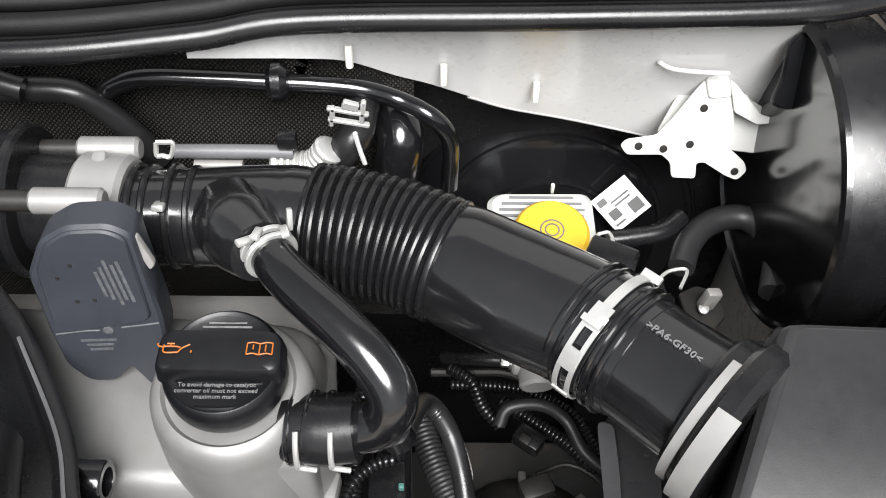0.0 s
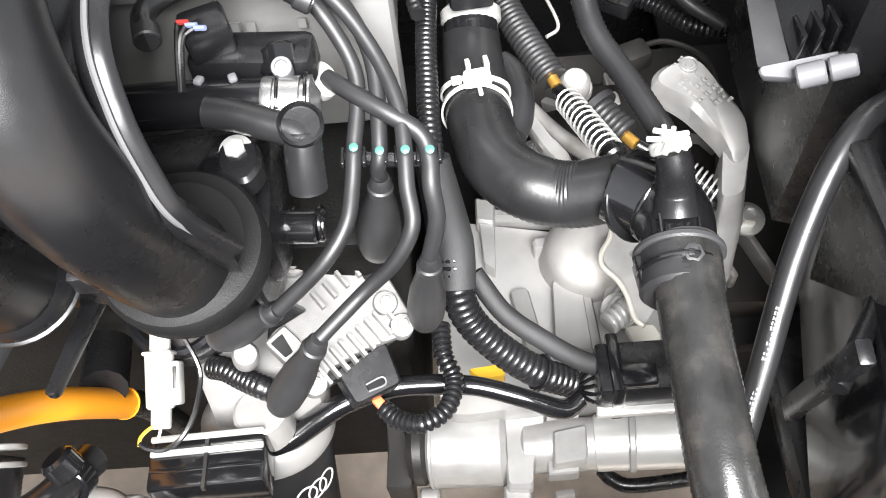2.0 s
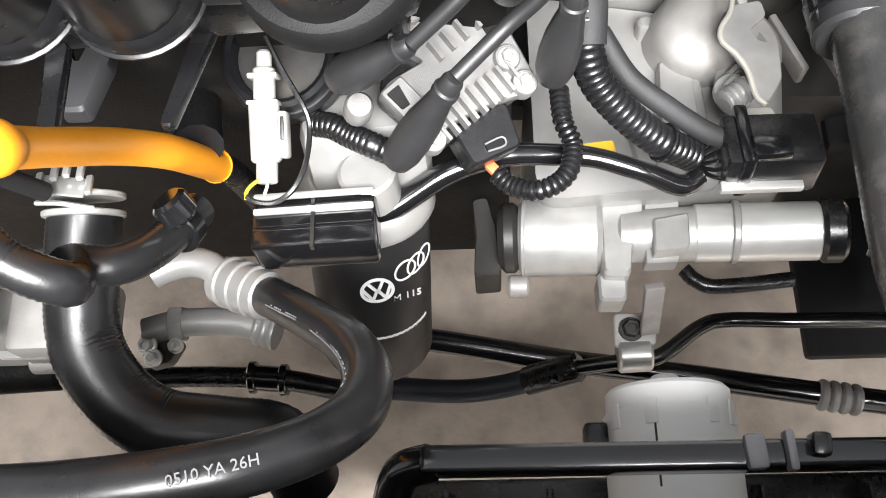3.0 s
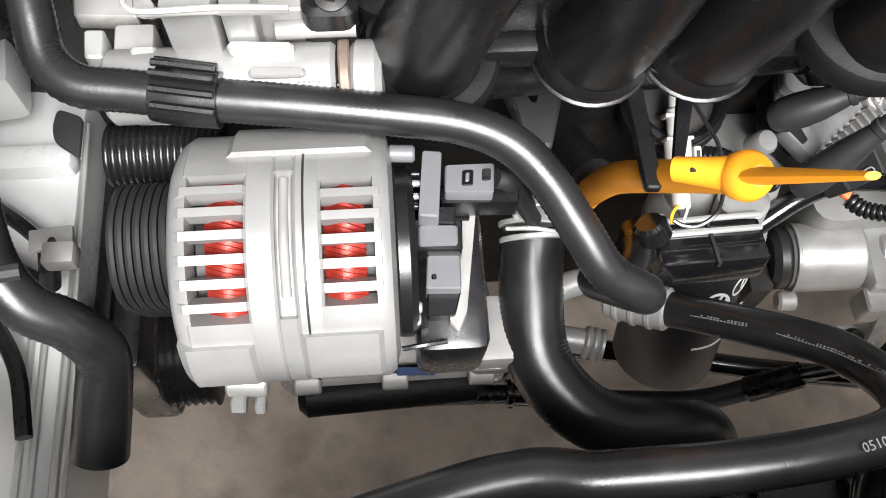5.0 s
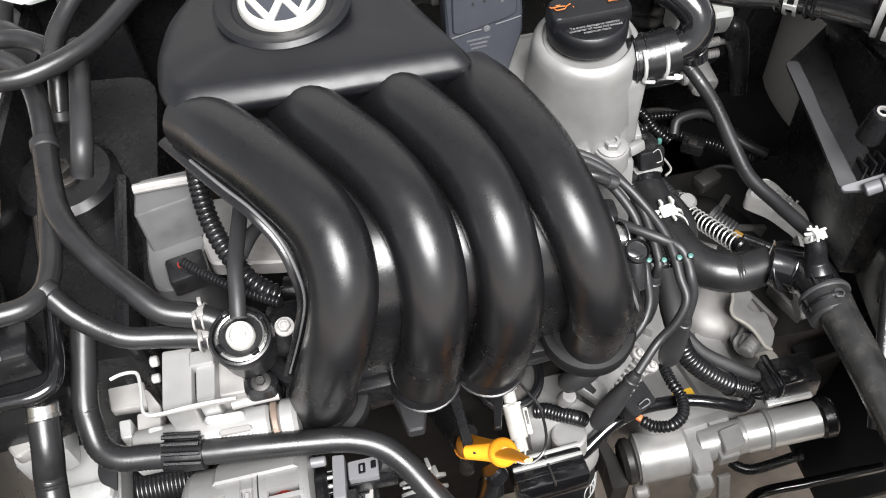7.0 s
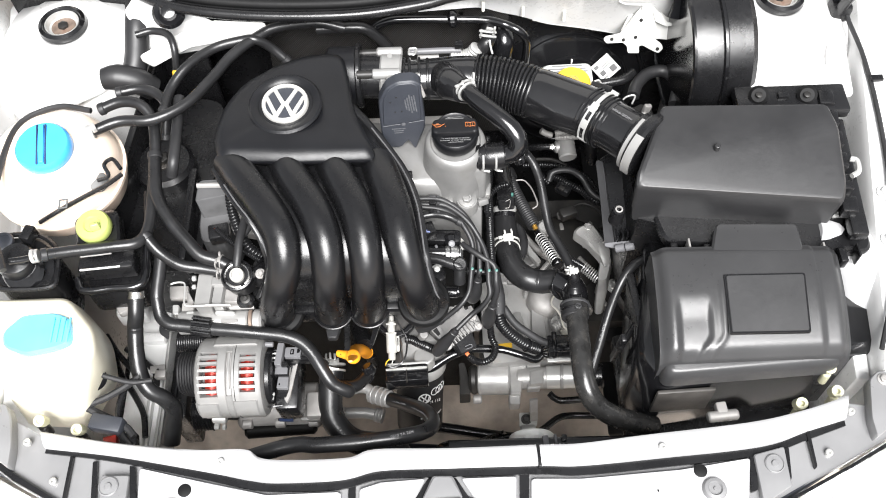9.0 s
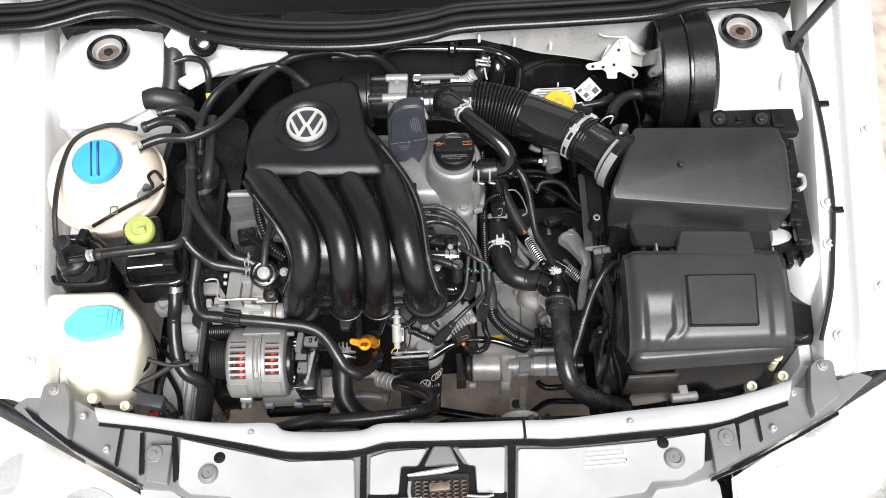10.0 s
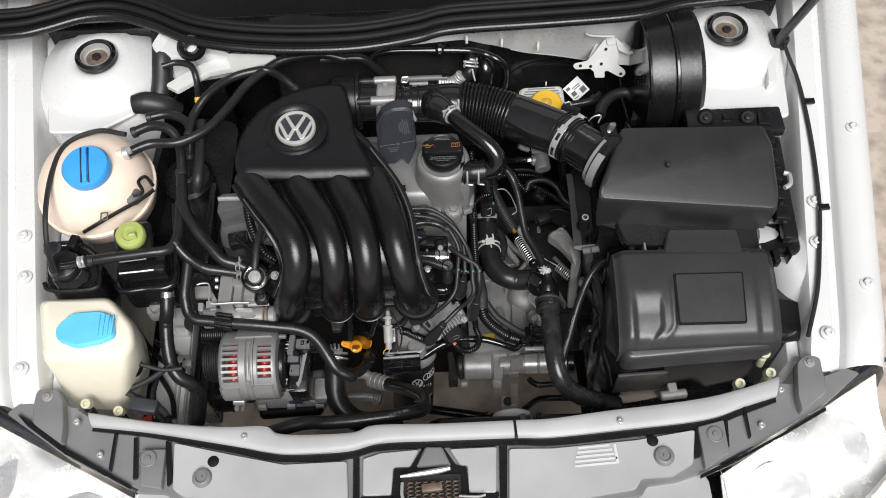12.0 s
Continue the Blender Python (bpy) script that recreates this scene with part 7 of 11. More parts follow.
for k in range(10):
    part("tooth", block((0.002, 0.010, 0.004), Vector((-0.111, 0.117, 0.741)).lerp(Vector((-0.065, 0.115, 0.741)), k / 9), (0, 0, 0), 0.0005, 1), SATIN_BLACK, comb)
for q in ((-0.104, 0.114, 0.752), (-0.092, 0.111, 0.752), (-0.080, 0.109, 0.754), (-0.069, 0.111, 0.750)):
    part("dot", turned([(0.0022, 0), (0.0022, 0.001), (0.001, 0.0015)], q, (0, -0.3, 1), 10), TEAL, comb)
stub = thing("vacuum_stub", (-0.13, 0.10, 0.71), "glossy black pipe stub beside the last port", "pipe stub")
part("stub", barrel((-0.143, 0.100, 0.712), (-0.124, 0.100, 0.710), 0.0085, 0.001, 20), GLOSS_BLACK, stub)
for x in (-0.140, -0.127):
    part("ring", barrel((x, 0.100, 0.712), (x + 0.002, 0.100, 0.712), 0.0096, 0.0005, 20), GLOSS_BLACK, stub)
tip4 = thing("plug_boot", (-0.121, 0.158, 0.752), "ignition lead end with a white ceramic ring", "plug boot")
part("ring", barrel((-0.125, 0.157, 0.748), (-0.118, 0.157, 0.755), 0.0105, 0.003, 20), CLAMP_WHITE, tip4)
part("stem", barrel((-0.134, 0.151, 0.742), (-0.123, 0.157, 0.750), 0.0088, 0.002, 18), SATIN_BLACK, tip4)
clip8 = thing("lead_clip", (-0.153, 0.196, 0.805), "small black clip bundling two leads", "lead clip")
for y, m in ((0.2062, CASE_GREY), (0.1950, SATIN_BLACK), (0.1800, SATIN_BLACK)):
    part("clip", block((0.0105, 0.0052, 0.009), (-0.1578, y, 0.8035), (0, 0, -4), 0.001), m, clip8)
    part("clip_tab", block((0.0042, 0.0034, 0.006), (-0.1500, y - 0.0005, 0.8045), (0, 0, -8), 0.0008), CASE_GREY, clip8)

# fuel rail and injectors beside the manifold
rail_t = thing("fuel_rail", (-0.19, 0.13, 0.75), "black fuel rail with injectors, plugs and a glossy regulator", "fuel rail")
part("rail", tube([(-0.213, 0.134, 0.768), (-0.186, 0.134, 0.768), (-0.160, 0.133, 0.768), (-0.142, 0.132, 0.768)], 0.0112, 16), GLOSS_BLACK, rail_t)
part("pipe", tube([(-0.215, 0.133, 0.765), (-0.187, 0.132, 0.765), (-0.174, 0.130, 0.765)], 0.004, 8), DULL_CAST, rail_t)
part("regulator", turned([(0.006, 0), (0.0125, 0.0005), (0.0130, 0.002), (0.0130, 0.0055), (0.0118, 0.006), (0.0118, 0.0075), (0.0135, 0.008), (0.0135, 0.0175), (0.0120, 0.018), (0.0120, 0.020), (0.0140, 0.0205), (0.0140, 0.0225), (0.0110, 0.023), (0.006, 0.0265)], (-0.1435, 0.1305, 0.768), (1, -0.04, -0.1), 36), REG_METAL, rail_t, "polished regulator barrel")
part("sensor_cap", turned([(0.0046, -0.012), (0.0050, 0), (0.0046, 0.0016), (0.0030, 0.0020), (0.0028, 0.0010), (0.001, 0.0010)], (-0.1325, 0.1410, 0.780), (0.1, -0.5, 1), 24), PLUG_GREY, rail_t, "pale sensor cap")
for x in (-0.1702, -0.1548):
    part("nub", block((0.0042, 0.0050, 0.003), (x, 0.1375, 0.7795), (-10, 0, 20 if x > -0.16 else -20), 0.0012), PLUG_GREY, rail_t, "pale plastic nub")
for x in (-0.1368, -0.1240):
    part("ring", barrel((x, 0.1300, 0.7672), (x + 0.0016, 0.1300, 0.7670), 0.0146, 0.0005, 24), GLOSS_BLACK, rail_t)
part("injector", barrel((-0.136, 0.160, 0.772), (-0.134, 0.146, 0.768), 0.011, 0.003, 18), GLOSS_BLACK, rail_t)
part("injector_body", block((0.060, 0.022, 0.020), (-0.149, 0.158, 0.768), (0, 0, -5), 0.005), SATIN_BLACK, rail_t)
part("injector_plug", block((0.022, 0.020, 0.018), (-0.167, 0.161, 0.785), (0, 0, 20), 0.003), SATIN_BLACK, rail_t)
for k, m in enumerate((RED, BLUE_TIP, BLUE_TIP)):
    a = Vector((-0.1735, 0.1560, 0.797)) + Vector((0.0042, -0.0022, 0)) * k
    part("wire_tip", tube([a + Vector((-0.0030, 0.0008, 0)), a + Vector((0.0022, -0.0005, 0.001))], 0.0013, 6, 3), m, rail_t, "small coloured wire seal")
    part("plug_wire", tube([a + Vector((-0.0030, 0.0008, 0)), (-0.1765 + 0.0015 * k, 0.1480, 0.795), (-0.1778 + 0.0012 * k, 0.1380, 0.786), (-0.1800 + 0.001 * k, 0.1290, 0.772)], 0.0011, 6), DARK_METAL if k == 1 else SATIN_BLACK, rail_t)
part("vacuum_hose", woven([(-0.1646, 0.1183, 0.780), (-0.1521, 0.1154, 0.780), (-0.1382, 0.1102, 0.779), (-0.1272, 0.1060, 0.778), (-0.1215, 0.1020, 0.776)], [0.0074, 0.0074, 0.0074, 0.0074, 0.0074], 0.0020, 0.00016), RUBBER, rail_t)
part("vacuum_joint", woven([(-0.1225, 0.1060, 0.778), (-0.1232, 0.0980, 0.768), (-0.1236, 0.0910, 0.755)], [0.0086, 0.0088, 0.0088], 0.0030, 0.0002), RUBBER, rail_t)
part("joint_eye", turned([(0.0080, -0.002), (0.0100, -0.001), (0.0100, 0.003), (0.0088, 0.004), (0.0082, 0.001), (0.001, 0.0008)], (-0.1218, 0.1045, 0.783), (0.1, -0.35, 1), 28), SATIN_BLACK, rail_t)
bolt("bolt", (-0.155, 0.108, 0.764), (0, -0.2, 1), 0.0050, 0.005, ZINC, rail_t, 1.55)
part("bracket", slab([(-0.164, 0.113, 0.766), (-0.146, 0.114, 0.766), (-0.142, 0.099, 0.766), (-0.149, 0.088, 0.766), (-0.163, 0.095, 0.766)], 0.012, 0.006), SATIN_BLACK, rail_t)
braided_thing("vacuum_line", [(-0.187, 0.143, 0.800), (-0.191, 0.160, 0.800), (-0.181, 0.173, 0.800), (-0.160, 0.179, 0.800), (-0.137, 0.175, 0.800), (-0.117, 0.169, 0.790)], 0.0055, "black vacuum hose arching over the head")
cham = thing("vacuum_chamber", (-0.166, 0.113, 0.700), "round black plastic vacuum chamber with a stub", "vacuum chamber")
part("chamber", barrel((-0.179, 0.101, 0.715), (-0.153, 0.100, 0.715), 0.040, 0.006, 32), GLOSS_BLACK, cham)
part("rim", barrel((-0.156, 0.101, 0.715), (-0.151, 0.101, 0.715), 0.043, 0.002, 32), SATIN_BLACK, cham)
part("stub", barrel((-0.150, 0.098, 0.715), (-0.127, 0.096, 0.715), 0.0085, 0.001, 16), GLOSS_BLACK, cham)

# starter motor, strap and pipes below
st = thing("starter_motor", (-0.02, 0.045, 0.42), "cast aluminium starter motor with its solenoid", "starter motor")
part("motor", barrel((-0.096, 0.067, 0.452), (-0.040, 0.064, 0.456), 0.0268, 0.004, 40), BRIGHTENED_CAST, st)
for x in (-0.094, -0.070, -0.046):
    part("motor_band", barrel((x, 0.0668, 0.4525), (x + 0.0028, 0.0666, 0.4527), 0.0273, 0.0006, 40), CAST, st)
part("end_cap", barrel((-0.110, 0.0675, 0.451), (-0.095, 0.067, 0.452), 0.0245, 0.005, 36), DARK_METAL, st)
part("end_bracket", slab([(-0.1277, 0.0979, 0.452), (-0.1178, 0.0995, 0.452), (-0.1112, 0.0751, 0.452), (-0.109, 0.0415, 0.452), (-0.1279, 0.0405, 0.452), (-0.1266, 0.0675, 0.452)], 0.04, 0.003, 0.0015), DARK_METAL, st)
part("end_boss", barrel((-0.1052, 0.0361, 0.44), (-0.0902, 0.0353, 0.44), 0.008, 0.002, 16), DULL_CAST, st)
part("flange", slab([(-0.042, 0.0875, 0.474), (-0.0121, 0.0907, 0.474), (-0.0135, 0.0608, 0.474), (-0.0232, 0.0452, 0.474), (-0.0254, 0.0295, 0.474), (-0.0432, 0.0305, 0.474)], 0.018, 0.004, 0.003), BRIGHTENED_CAST, st)
part("flange_lug", slab([(-0.0455, 0.0366, 0.462), (-0.0256, 0.0367, 0.462), (-0.0274, 0.0162, 0.462), (-0.0455, 0.0164, 0.462)], 0.026, 0.004, 0.002), BRIGHTENED_CAST, st)
part("solenoid_neck", barrel((-0.030, 0.063, 0.458), (0.030, 0.060, 0.466), 0.0185, 0.003, 28), BRIGHTENED_CAST, st)
part("terminal_block", slab([(-0.0092, 0.0647, 0.484), (0.0137, 0.0682, 0.484), (0.013, 0.0493, 0.484), (0.0115, 0.0427, 0.484), (-0.0108, 0.0409, 0.484)], 0.020, 0.002, 0.0015), BRIGHTENED_CAST, st)
part("terminal_step", slab([(-0.0117, 0.0865, 0.472), (0.0116, 0.0867, 0.472), (0.007, 0.0386, 0.472), (-0.0147, 0.0382, 0.472)], 0.016, 0.002, 0.0012), CAST, st)
part("neck_collar", barrel((0.043, 0.0595, 0.468), (0.048, 0.059, 0.4685), 0.0212, 0.001, 32), CAST, st)
part("solenoid", barrel((0.018, 0.061, 0.464), (0.100, 0.056, 0.474), 0.0196, 0.003, 36), ZINC, st)
part("solenoid_cap", barrel((0.098, 0.056, 0.474), (0.114, 0.055, 0.476), 0.0215, 0.003, 28), SATIN_BLACK, st)

strap = thing("pipe_strap", (-0.011, 0.025, 0.33), "galvanised strap with a bolt holding a pipe", "pipe strap")
part("hanger", block((0.014, 0.006, 0.055), (0.000, 0.030, 0.395), (-20, 0, 6), 0.001), DULL_CAST, strap)
part("plate", plate([(-0.0232, 0.0382, 0.362), (0.0091, 0.0383, 0.362), (0.0068, 0.0126, 0.362), (-0.0247, 0.0116, 0.362)], 0.004, 0.003, 0.001), ZINC, strap)
bolt("bolt", (-0.0114, 0.025, 0.362), (0, -0.1, 1), 0.0072, 0.009, DARK_METAL, strap, 1.3)
part("wrap", barrel((-0.022, 0.007, 0.352), (0.004, 0.008, 0.352), 0.013, 0.002, 20), ZINC, strap)
stp = thing("steering_pipe", (-0.092, 0.001, 0.305), "black steering pipe with a grey hose and ribbed sleeve", "pipe")
part("hose", tube([(-0.228, 0.001, 0.300), (-0.153, -0.005, 0.300), (-0.116, -0.003, 0.300), (-0.085, 0.002, 0.305)], 0.0098, 16), GREY_PLASTIC, stp, "dull grey hose")
part("sleeve", barrel((-0.091, 0.000, 0.306), (-0.049, 0.004, 0.335), 0.0118, 0.002, 20), SATIN_BLACK, stp, "ribbed black sleeve")
for k in range(5):
    a, b = Vector((-0.088, 0.001, 0.306)), Vector((-0.052, 0.003, 0.335))
    off = Vector((0, 0.0115 * math.cos(0.5 + 0.5 * k), 0.0115 * math.sin(0.5 + 0.5 * k)))
    part("sleeve_rib", tube([a + off, b + off], 0.0014, 6), SATIN_BLACK, stp)
part("pipe", tube([(-0.053, 0.003, 0.335), (-0.016, 0.005, 0.345), (0.011, 0.008, 0.345), (0.044, 0.030, 0.345), (0.068, 0.037, 0.340), (0.121, 0.035, 0.340), (0.208, 0.033, 0.340)], 0.0062, 12), GLOSS_BLACK, stp)
un = thing("union_pipe", (-0.295, 0.001, 0.337), "black pipe with a union of two raised collars", "pipe")
part("pipe", tube([(-0.444, 0.002, 0.337), (-0.375, 0.004, 0.337), (-0.309, 0.002, 0.337), (-0.274, -0.002, 0.337), (-0.245, -0.006, 0.325), (-0.225, -0.005, 0.305)], 0.0085, 12), SATIN_BLACK, un)
part("body", barrel((-0.309, 0.002, 0.337), (-0.280, -0.001, 0.337), 0.0105, 0.001, 18), GLOSS_BLACK, un)
part("collar", barrel((-0.310, 0.002, 0.337), (-0.304, 0.002, 0.337), 0.0130, 0.001, 18), GLOSS_BLACK, un)
part("collar", barrel((-0.285, -0.001, 0.337), (-0.279, -0.001, 0.337), 0.0130, 0.001, 18), GLOSS_BLACK, un)
line_thing("tie_rod", [(-0.239, 0.051, 0.300), (-0.152, 0.036, 0.300), (-0.059, 0.018, 0.300), (0.033, 0.004, 0.300), (0.144, -0.015, 0.300), (0.200, -0.024, 0.300)], 0.010, GLOSS_BLACK, "black rod low across the engine bay", "rod")
part("rod_joint", ribbed([(0.141, -0.015, 0.300), (0.174, -0.021, 0.300)], 0.013, 0.008, 0.003, 14), DULL_CAST, None, "pale ribbed coupling on the rod", category="coupling")
part("pipe_end", tube([(0.034, 0.073, 0.360), (0.042, 0.064, 0.360), (0.059, 0.058, 0.360), (0.116, 0.062, 0.360)], 0.006, 10), SATIN_BLACK, None, "black bent pipe under the solenoid", category="pipe")
under = part("lower_frame", block((0.80, 0.05, 0.05), (CX, -0.13, 0.235), bevel=0.01), SATIN_BLACK, None, "black lower cross member", kind="structure", category="car body")

# brake booster, reservoir, white bracket, shell by the tower
boost = thing("brake_booster", (0.09, 0.52, 0.66), "large glossy black brake booster drum with a white label", "brake booster")
part("drum", turned([(0.138, -0.10), (0.138, -0.01), (0.134, 0.004), (0.122, 0.012), (0.090, 0.020), (0.05, 0.030), (0.03, 0.034)], (0.085, 0.545, 0.660), (0, -1, 0.25), 48), GLOSS_BLACK, boost)
for r, h in ((0.128, 0.011), (0.100, 0.019), (0.062, 0.029)):
    part("pressed_ring", turned([(r - 0.004, h - 0.003), (r - 0.001, h + 0.0015), (r + 0.002, h + 0.0005), (r + 0.004, h - 0.004)], (0.085, 0.545, 0.660), (0, -1, 0.25), 56, True), GLOSS_BLACK, boost)
lab = Vector((0.1424, 0.5173, 0.7171))
part("label", moved(block((0.0365, 0.0365, 0.0008), (0, 0, 0), bevel=0), Matrix.Translation(lab) @ Euler((radians(58), 0, radians(-4))).to_matrix().to_4x4() @ pose(0, 0, 0, 0, 0, 45)), PAPER, boost, "white label with dark print")
for dx, dy, w, h in ((-0.0115, 0.011, 0.008, 0.006), (0.0095, -0.0085, 0.011, 0.011), (0.003, 0.006, 0.018, 0.0016), (0.003, 0.002, 0.016, 0.0016), (-0.009, -0.004, 0.009, 0.009), (-0.010, -0.013, 0.010, 0.0016)):
    part("label_print", moved(block((w, h, 0.0006), (dx, dy, 0.0008), bevel=0), Matrix.Translation(lab) @ Euler((radians(58), 0, radians(-4))).to_matrix().to_4x4() @ pose(0, 0, 0, 0, 0, 45)), PRINT_DARK, boost)
part("pedal_knob", block((0.003, 0.004, 0.010), (0.083, 0.520, 0.733), bevel=0.001), WHITE_PLASTIC, boost)
res = thing("brake_fluid_reservoir", (0.055, 0.415, 0.76), "translucent white brake fluid reservoir with a yellow cap", "fluid reservoir")
RES = ((0.0257, 0.4784, 0.7672), (0.0338, 0.4848, 0.768), (0.1028, 0.4856, 0.7681), (0.1077, 0.4793, 0.7673), (0.1088, 0.4394, 0.7625), (0.0996, 0.4198, 0.7602), (0.0533, 0.4193, 0.7601), (0.027, 0.4536, 0.7642))
ring = rounded(RES, 0.008)
part("bottle", loft([shrunk(ring, 0.012, -0.050), shrunk(ring, 0.004, -0.030), shrunk(ring, 0, -0.012), shrunk(ring, 0.0, -0.003), shrunk(ring, 0.004, 0)]), RES_PLASTIC, res)
bars("print", (0.0679, 0.479, 0.7685), (1, 0, 0), (0, 1, 0.12), [0.050, 0.062, 0.066, 0.064, 0.068, 0.054], 0.0022, 0.0034, PRINT_GREY, res)
part("cap", turned([(0.027, -0.016), (0.0285, -0.010), (0.0285, -0.003), (0.0260, 0.000), (0.01, 0.0008)], (0.0725, 0.4383, 0.7784), (0, -0.12, 1), 40), YELLOW, res, "yellow screw cap")
part("cap_tab", slab([(0.086, 0.4336, 0.7778), (0.1002, 0.4231, 0.7766), (0.0935, 0.4097, 0.775), (0.0767, 0.4171, 0.7759)], 0.010, 0.004), YELLOW, res)
for r in (0.0045, 0.008):
    part("cap_symbol", turned([(r, 0), (r, 0.001), (r + 0.0012, 0.001), (r + 0.0012, 0)], (0.0725, 0.4383, 0.7784), (0, -0.12, 1), 28, True), PRINT_DARK, res)
part("lower_bottle", loft([rounded([(0.034, 0.398 + k, z), (0.094, 0.394 + k, z), (0.094, 0.430, z), (0.034, 0.434, z)], 0.007) for z, k in ((0.712, 0.004), (0.716, 0.0), (0.738, -0.003), (0.742, 0.002))]), RES_PLASTIC, res)
part("bottle_neck", loft([rounded([(0.044, 0.405, z), (0.060 + k, 0.405, z), (0.060 + k, 0.43, z), (0.044, 0.43, z)], 0.005) for z, k in ((0.735, 0.03), (0.760, 0.0), (0.778, 0.0))]), RES_PLASTIC, res)
lettering("mark", "MIN", 0.0075, Vector((0.072, 0.3935, 0.724)), (1, -0.06, 0), (0, 0.1, 1), PRINT_DARK, res)
cyl = thing("brake_master_cylinder", (0.05, 0.39, 0.66), "aluminium brake cylinder stub with a bleed screw", "brake cylinder")
part("stub", barrel((0.066, 0.412, 0.668), (0.069, 0.372, 0.660), 0.0152, 0.0025, 32), CAST, cyl)
part("arm", barrel((0.048, 0.393, 0.664), (0.066, 0.393, 0.664), 0.0105, 0.002, 20), CAST, cyl)
part("feed_pipe", tube([(0.040, 0.396, 0.662), (0.028, 0.398, 0.660), (0.014, 0.402, 0.655), (-0.006, 0.412, 0.64)], 0.006, 10), SATIN_BLACK, cyl)
bolt("bleed_screw", (0.049, 0.394, 0.663), (-1, 0.05, 0.05), 0.0055, 0.010, STEEL, cyl, 1.3)
for line in ([(0.0461, 0.3947, 0.6989), (0.0655, 0.3956, 0.7021), (0.0906, 0.3961, 0.7037)], [(0.0476, 0.3976, 0.6852), (0.0672, 0.3975, 0.6849), (0.0879, 0.3975, 0.685)], [(0.0235, 0.4025, 0.6985), (0.0318, 0.4008, 0.6926), (0.0423, 0.3995, 0.6884)]):
    part("braid", ribbed(line, 0.0052, 0.0026, 0.0009, 14), DULL_CAST, cyl, "braided line")
part("braid_end", tube([(0.0905, 0.3984, 0.7181), (0.101, 0.3963, 0.7111), (0.1072, 0.3883, 0.6842), (0.1107, 0.3755, 0.6417)], [0.012, 0.014, 0.012, 0.010], 14), SATIN_BLACK, cyl)
part("plug", block((0.035, 0.022, 0.020), (0.1077, 0.3941, 0.8), (0, 0, -25), 0.003), SATIN_BLACK, cyl)
part("plug_hose", tube([(0.1146, 0.4363, 0.77), (0.134, 0.4393, 0.77), (0.156, 0.4449, 0.77), (0.1731, 0.459, 0.77)], 0.0075, 10), SATIN_BLACK, cyl)
part("plug_clamp", tube([(0.1053, 0.4321, 0.782), (0.1138, 0.4337, 0.782), (0.1152, 0.4232, 0.782), (0.1066, 0.42, 0.782), (0.1053, 0.4321, 0.782)], 0.0014, 6, 4), ZINC, cyl)
wb = thing("relay_bracket", (0.19, 0.49, 0.80), "white painted sheet metal bracket with holes", "bracket")
WB = [(0.1207, 0.4815, 0.8242), (0.1244, 0.4834, 0.8282), (0.1467, 0.4861, 0.8304), (0.1587, 0.4925, 0.8442), (0.1694, 0.4995, 0.8598), (0.1768, 0.5038, 0.8693), (0.1929, 0.5055, 0.8701), (0.1994, 0.4995, 0.8531), (0.2044, 0.4912, 0.8307), (0.2026, 0.4862, 0.8181), (0.2169, 0.4828, 0.8061), (0.22, 0.4803, 0.7989), (0.2135, 0.4771, 0.7922), (0.2041, 0.4779, 0.7963), (0.1857, 0.4808, 0.8078), (0.1798, 0.4801, 0.8073), (0.1809, 0.4755, 0.7954), (0.1625, 0.4747, 0.7973), (0.1598, 0.4791, 0.8093), (0.1521, 0.4809, 0.8157), (0.1258, 0.4792, 0.8172)]
part("sheet", plate(WB, 0.0020, 0.003, 0.0006), BRACKET_PAINT, wb)
# closed dark discs on the sheet; the holes' shade is put in their colour
for q in ((0.1342, 0.4819, 0.8234), (0.1531, 0.4823, 0.8203), (0.2102, 0.4793, 0.7998), (0.1786, 0.4956, 0.8488), (0.1867, 0.5019, 0.8632), (0.1725, 0.4849, 0.8226)):
    part("hole", turned([(0.0030, -0.002), (0.0030, 0.0004), (0.0022, 0.0006)], q, (0.08, -0.93, 0.36), 14), DARK_METAL, wb, "dark disc in place of a bolt hole")
part("panel_behind", plate([(0.1495, 0.4972, 0.8193), (0.1621, 0.5093, 0.8479), (0.2006, 0.5197, 0.8662), (0.2181, 0.5115, 0.841), (0.2516, 0.508, 0.8247), (0.2802, 0.4958, 0.7867), (0.258, 0.4975, 0.796), (0.2261, 0.4968, 0.8013), (0.199, 0.4962, 0.8059)], 0.003, 0.006, 0.001), BRACKET_PAINT, wb, "white painted panel behind")
part("gusset", plate([(0.193, 0.5025, 0.8707), (0.1986, 0.5014, 0.8665), (0.2214, 0.4943, 0.8433), (0.2402, 0.4938, 0.8378), (0.2195, 0.4915, 0.8364), (0.2008, 0.4938, 0.8464)], 0.0020, 0.003, 0.0006), BRACKET_PAINT, wb)
part("foot", plate([(0.1758, 0.5013, 0.8715), (0.1844, 0.5028, 0.8734), (0.1928, 0.5028, 0.8715), (0.197, 0.4979, 0.8578), (0.1808, 0.4962, 0.8571)], 0.003, 0.003, 0.0008), BRACKET_PAINT, wb)
cov = thing("side_cover", (0.27, 0.46, 0.72), "curved black plastic cover beside the strut tower", "cover")
part("shell", turned([(0.104, 0.040), (0.106, 0.003), (0.109, 0.0), (0.113, 0.004), (0.116, 0.020), (0.116, 0.045), (0.119, 0.050), (0.119, 0.085), (0.112, 0.094), (0.06, 0.098)], (0.228, 0.458, 0.820), (1, 0.05, 0), 64), SATIN_BLACK, cov, sharp=25)
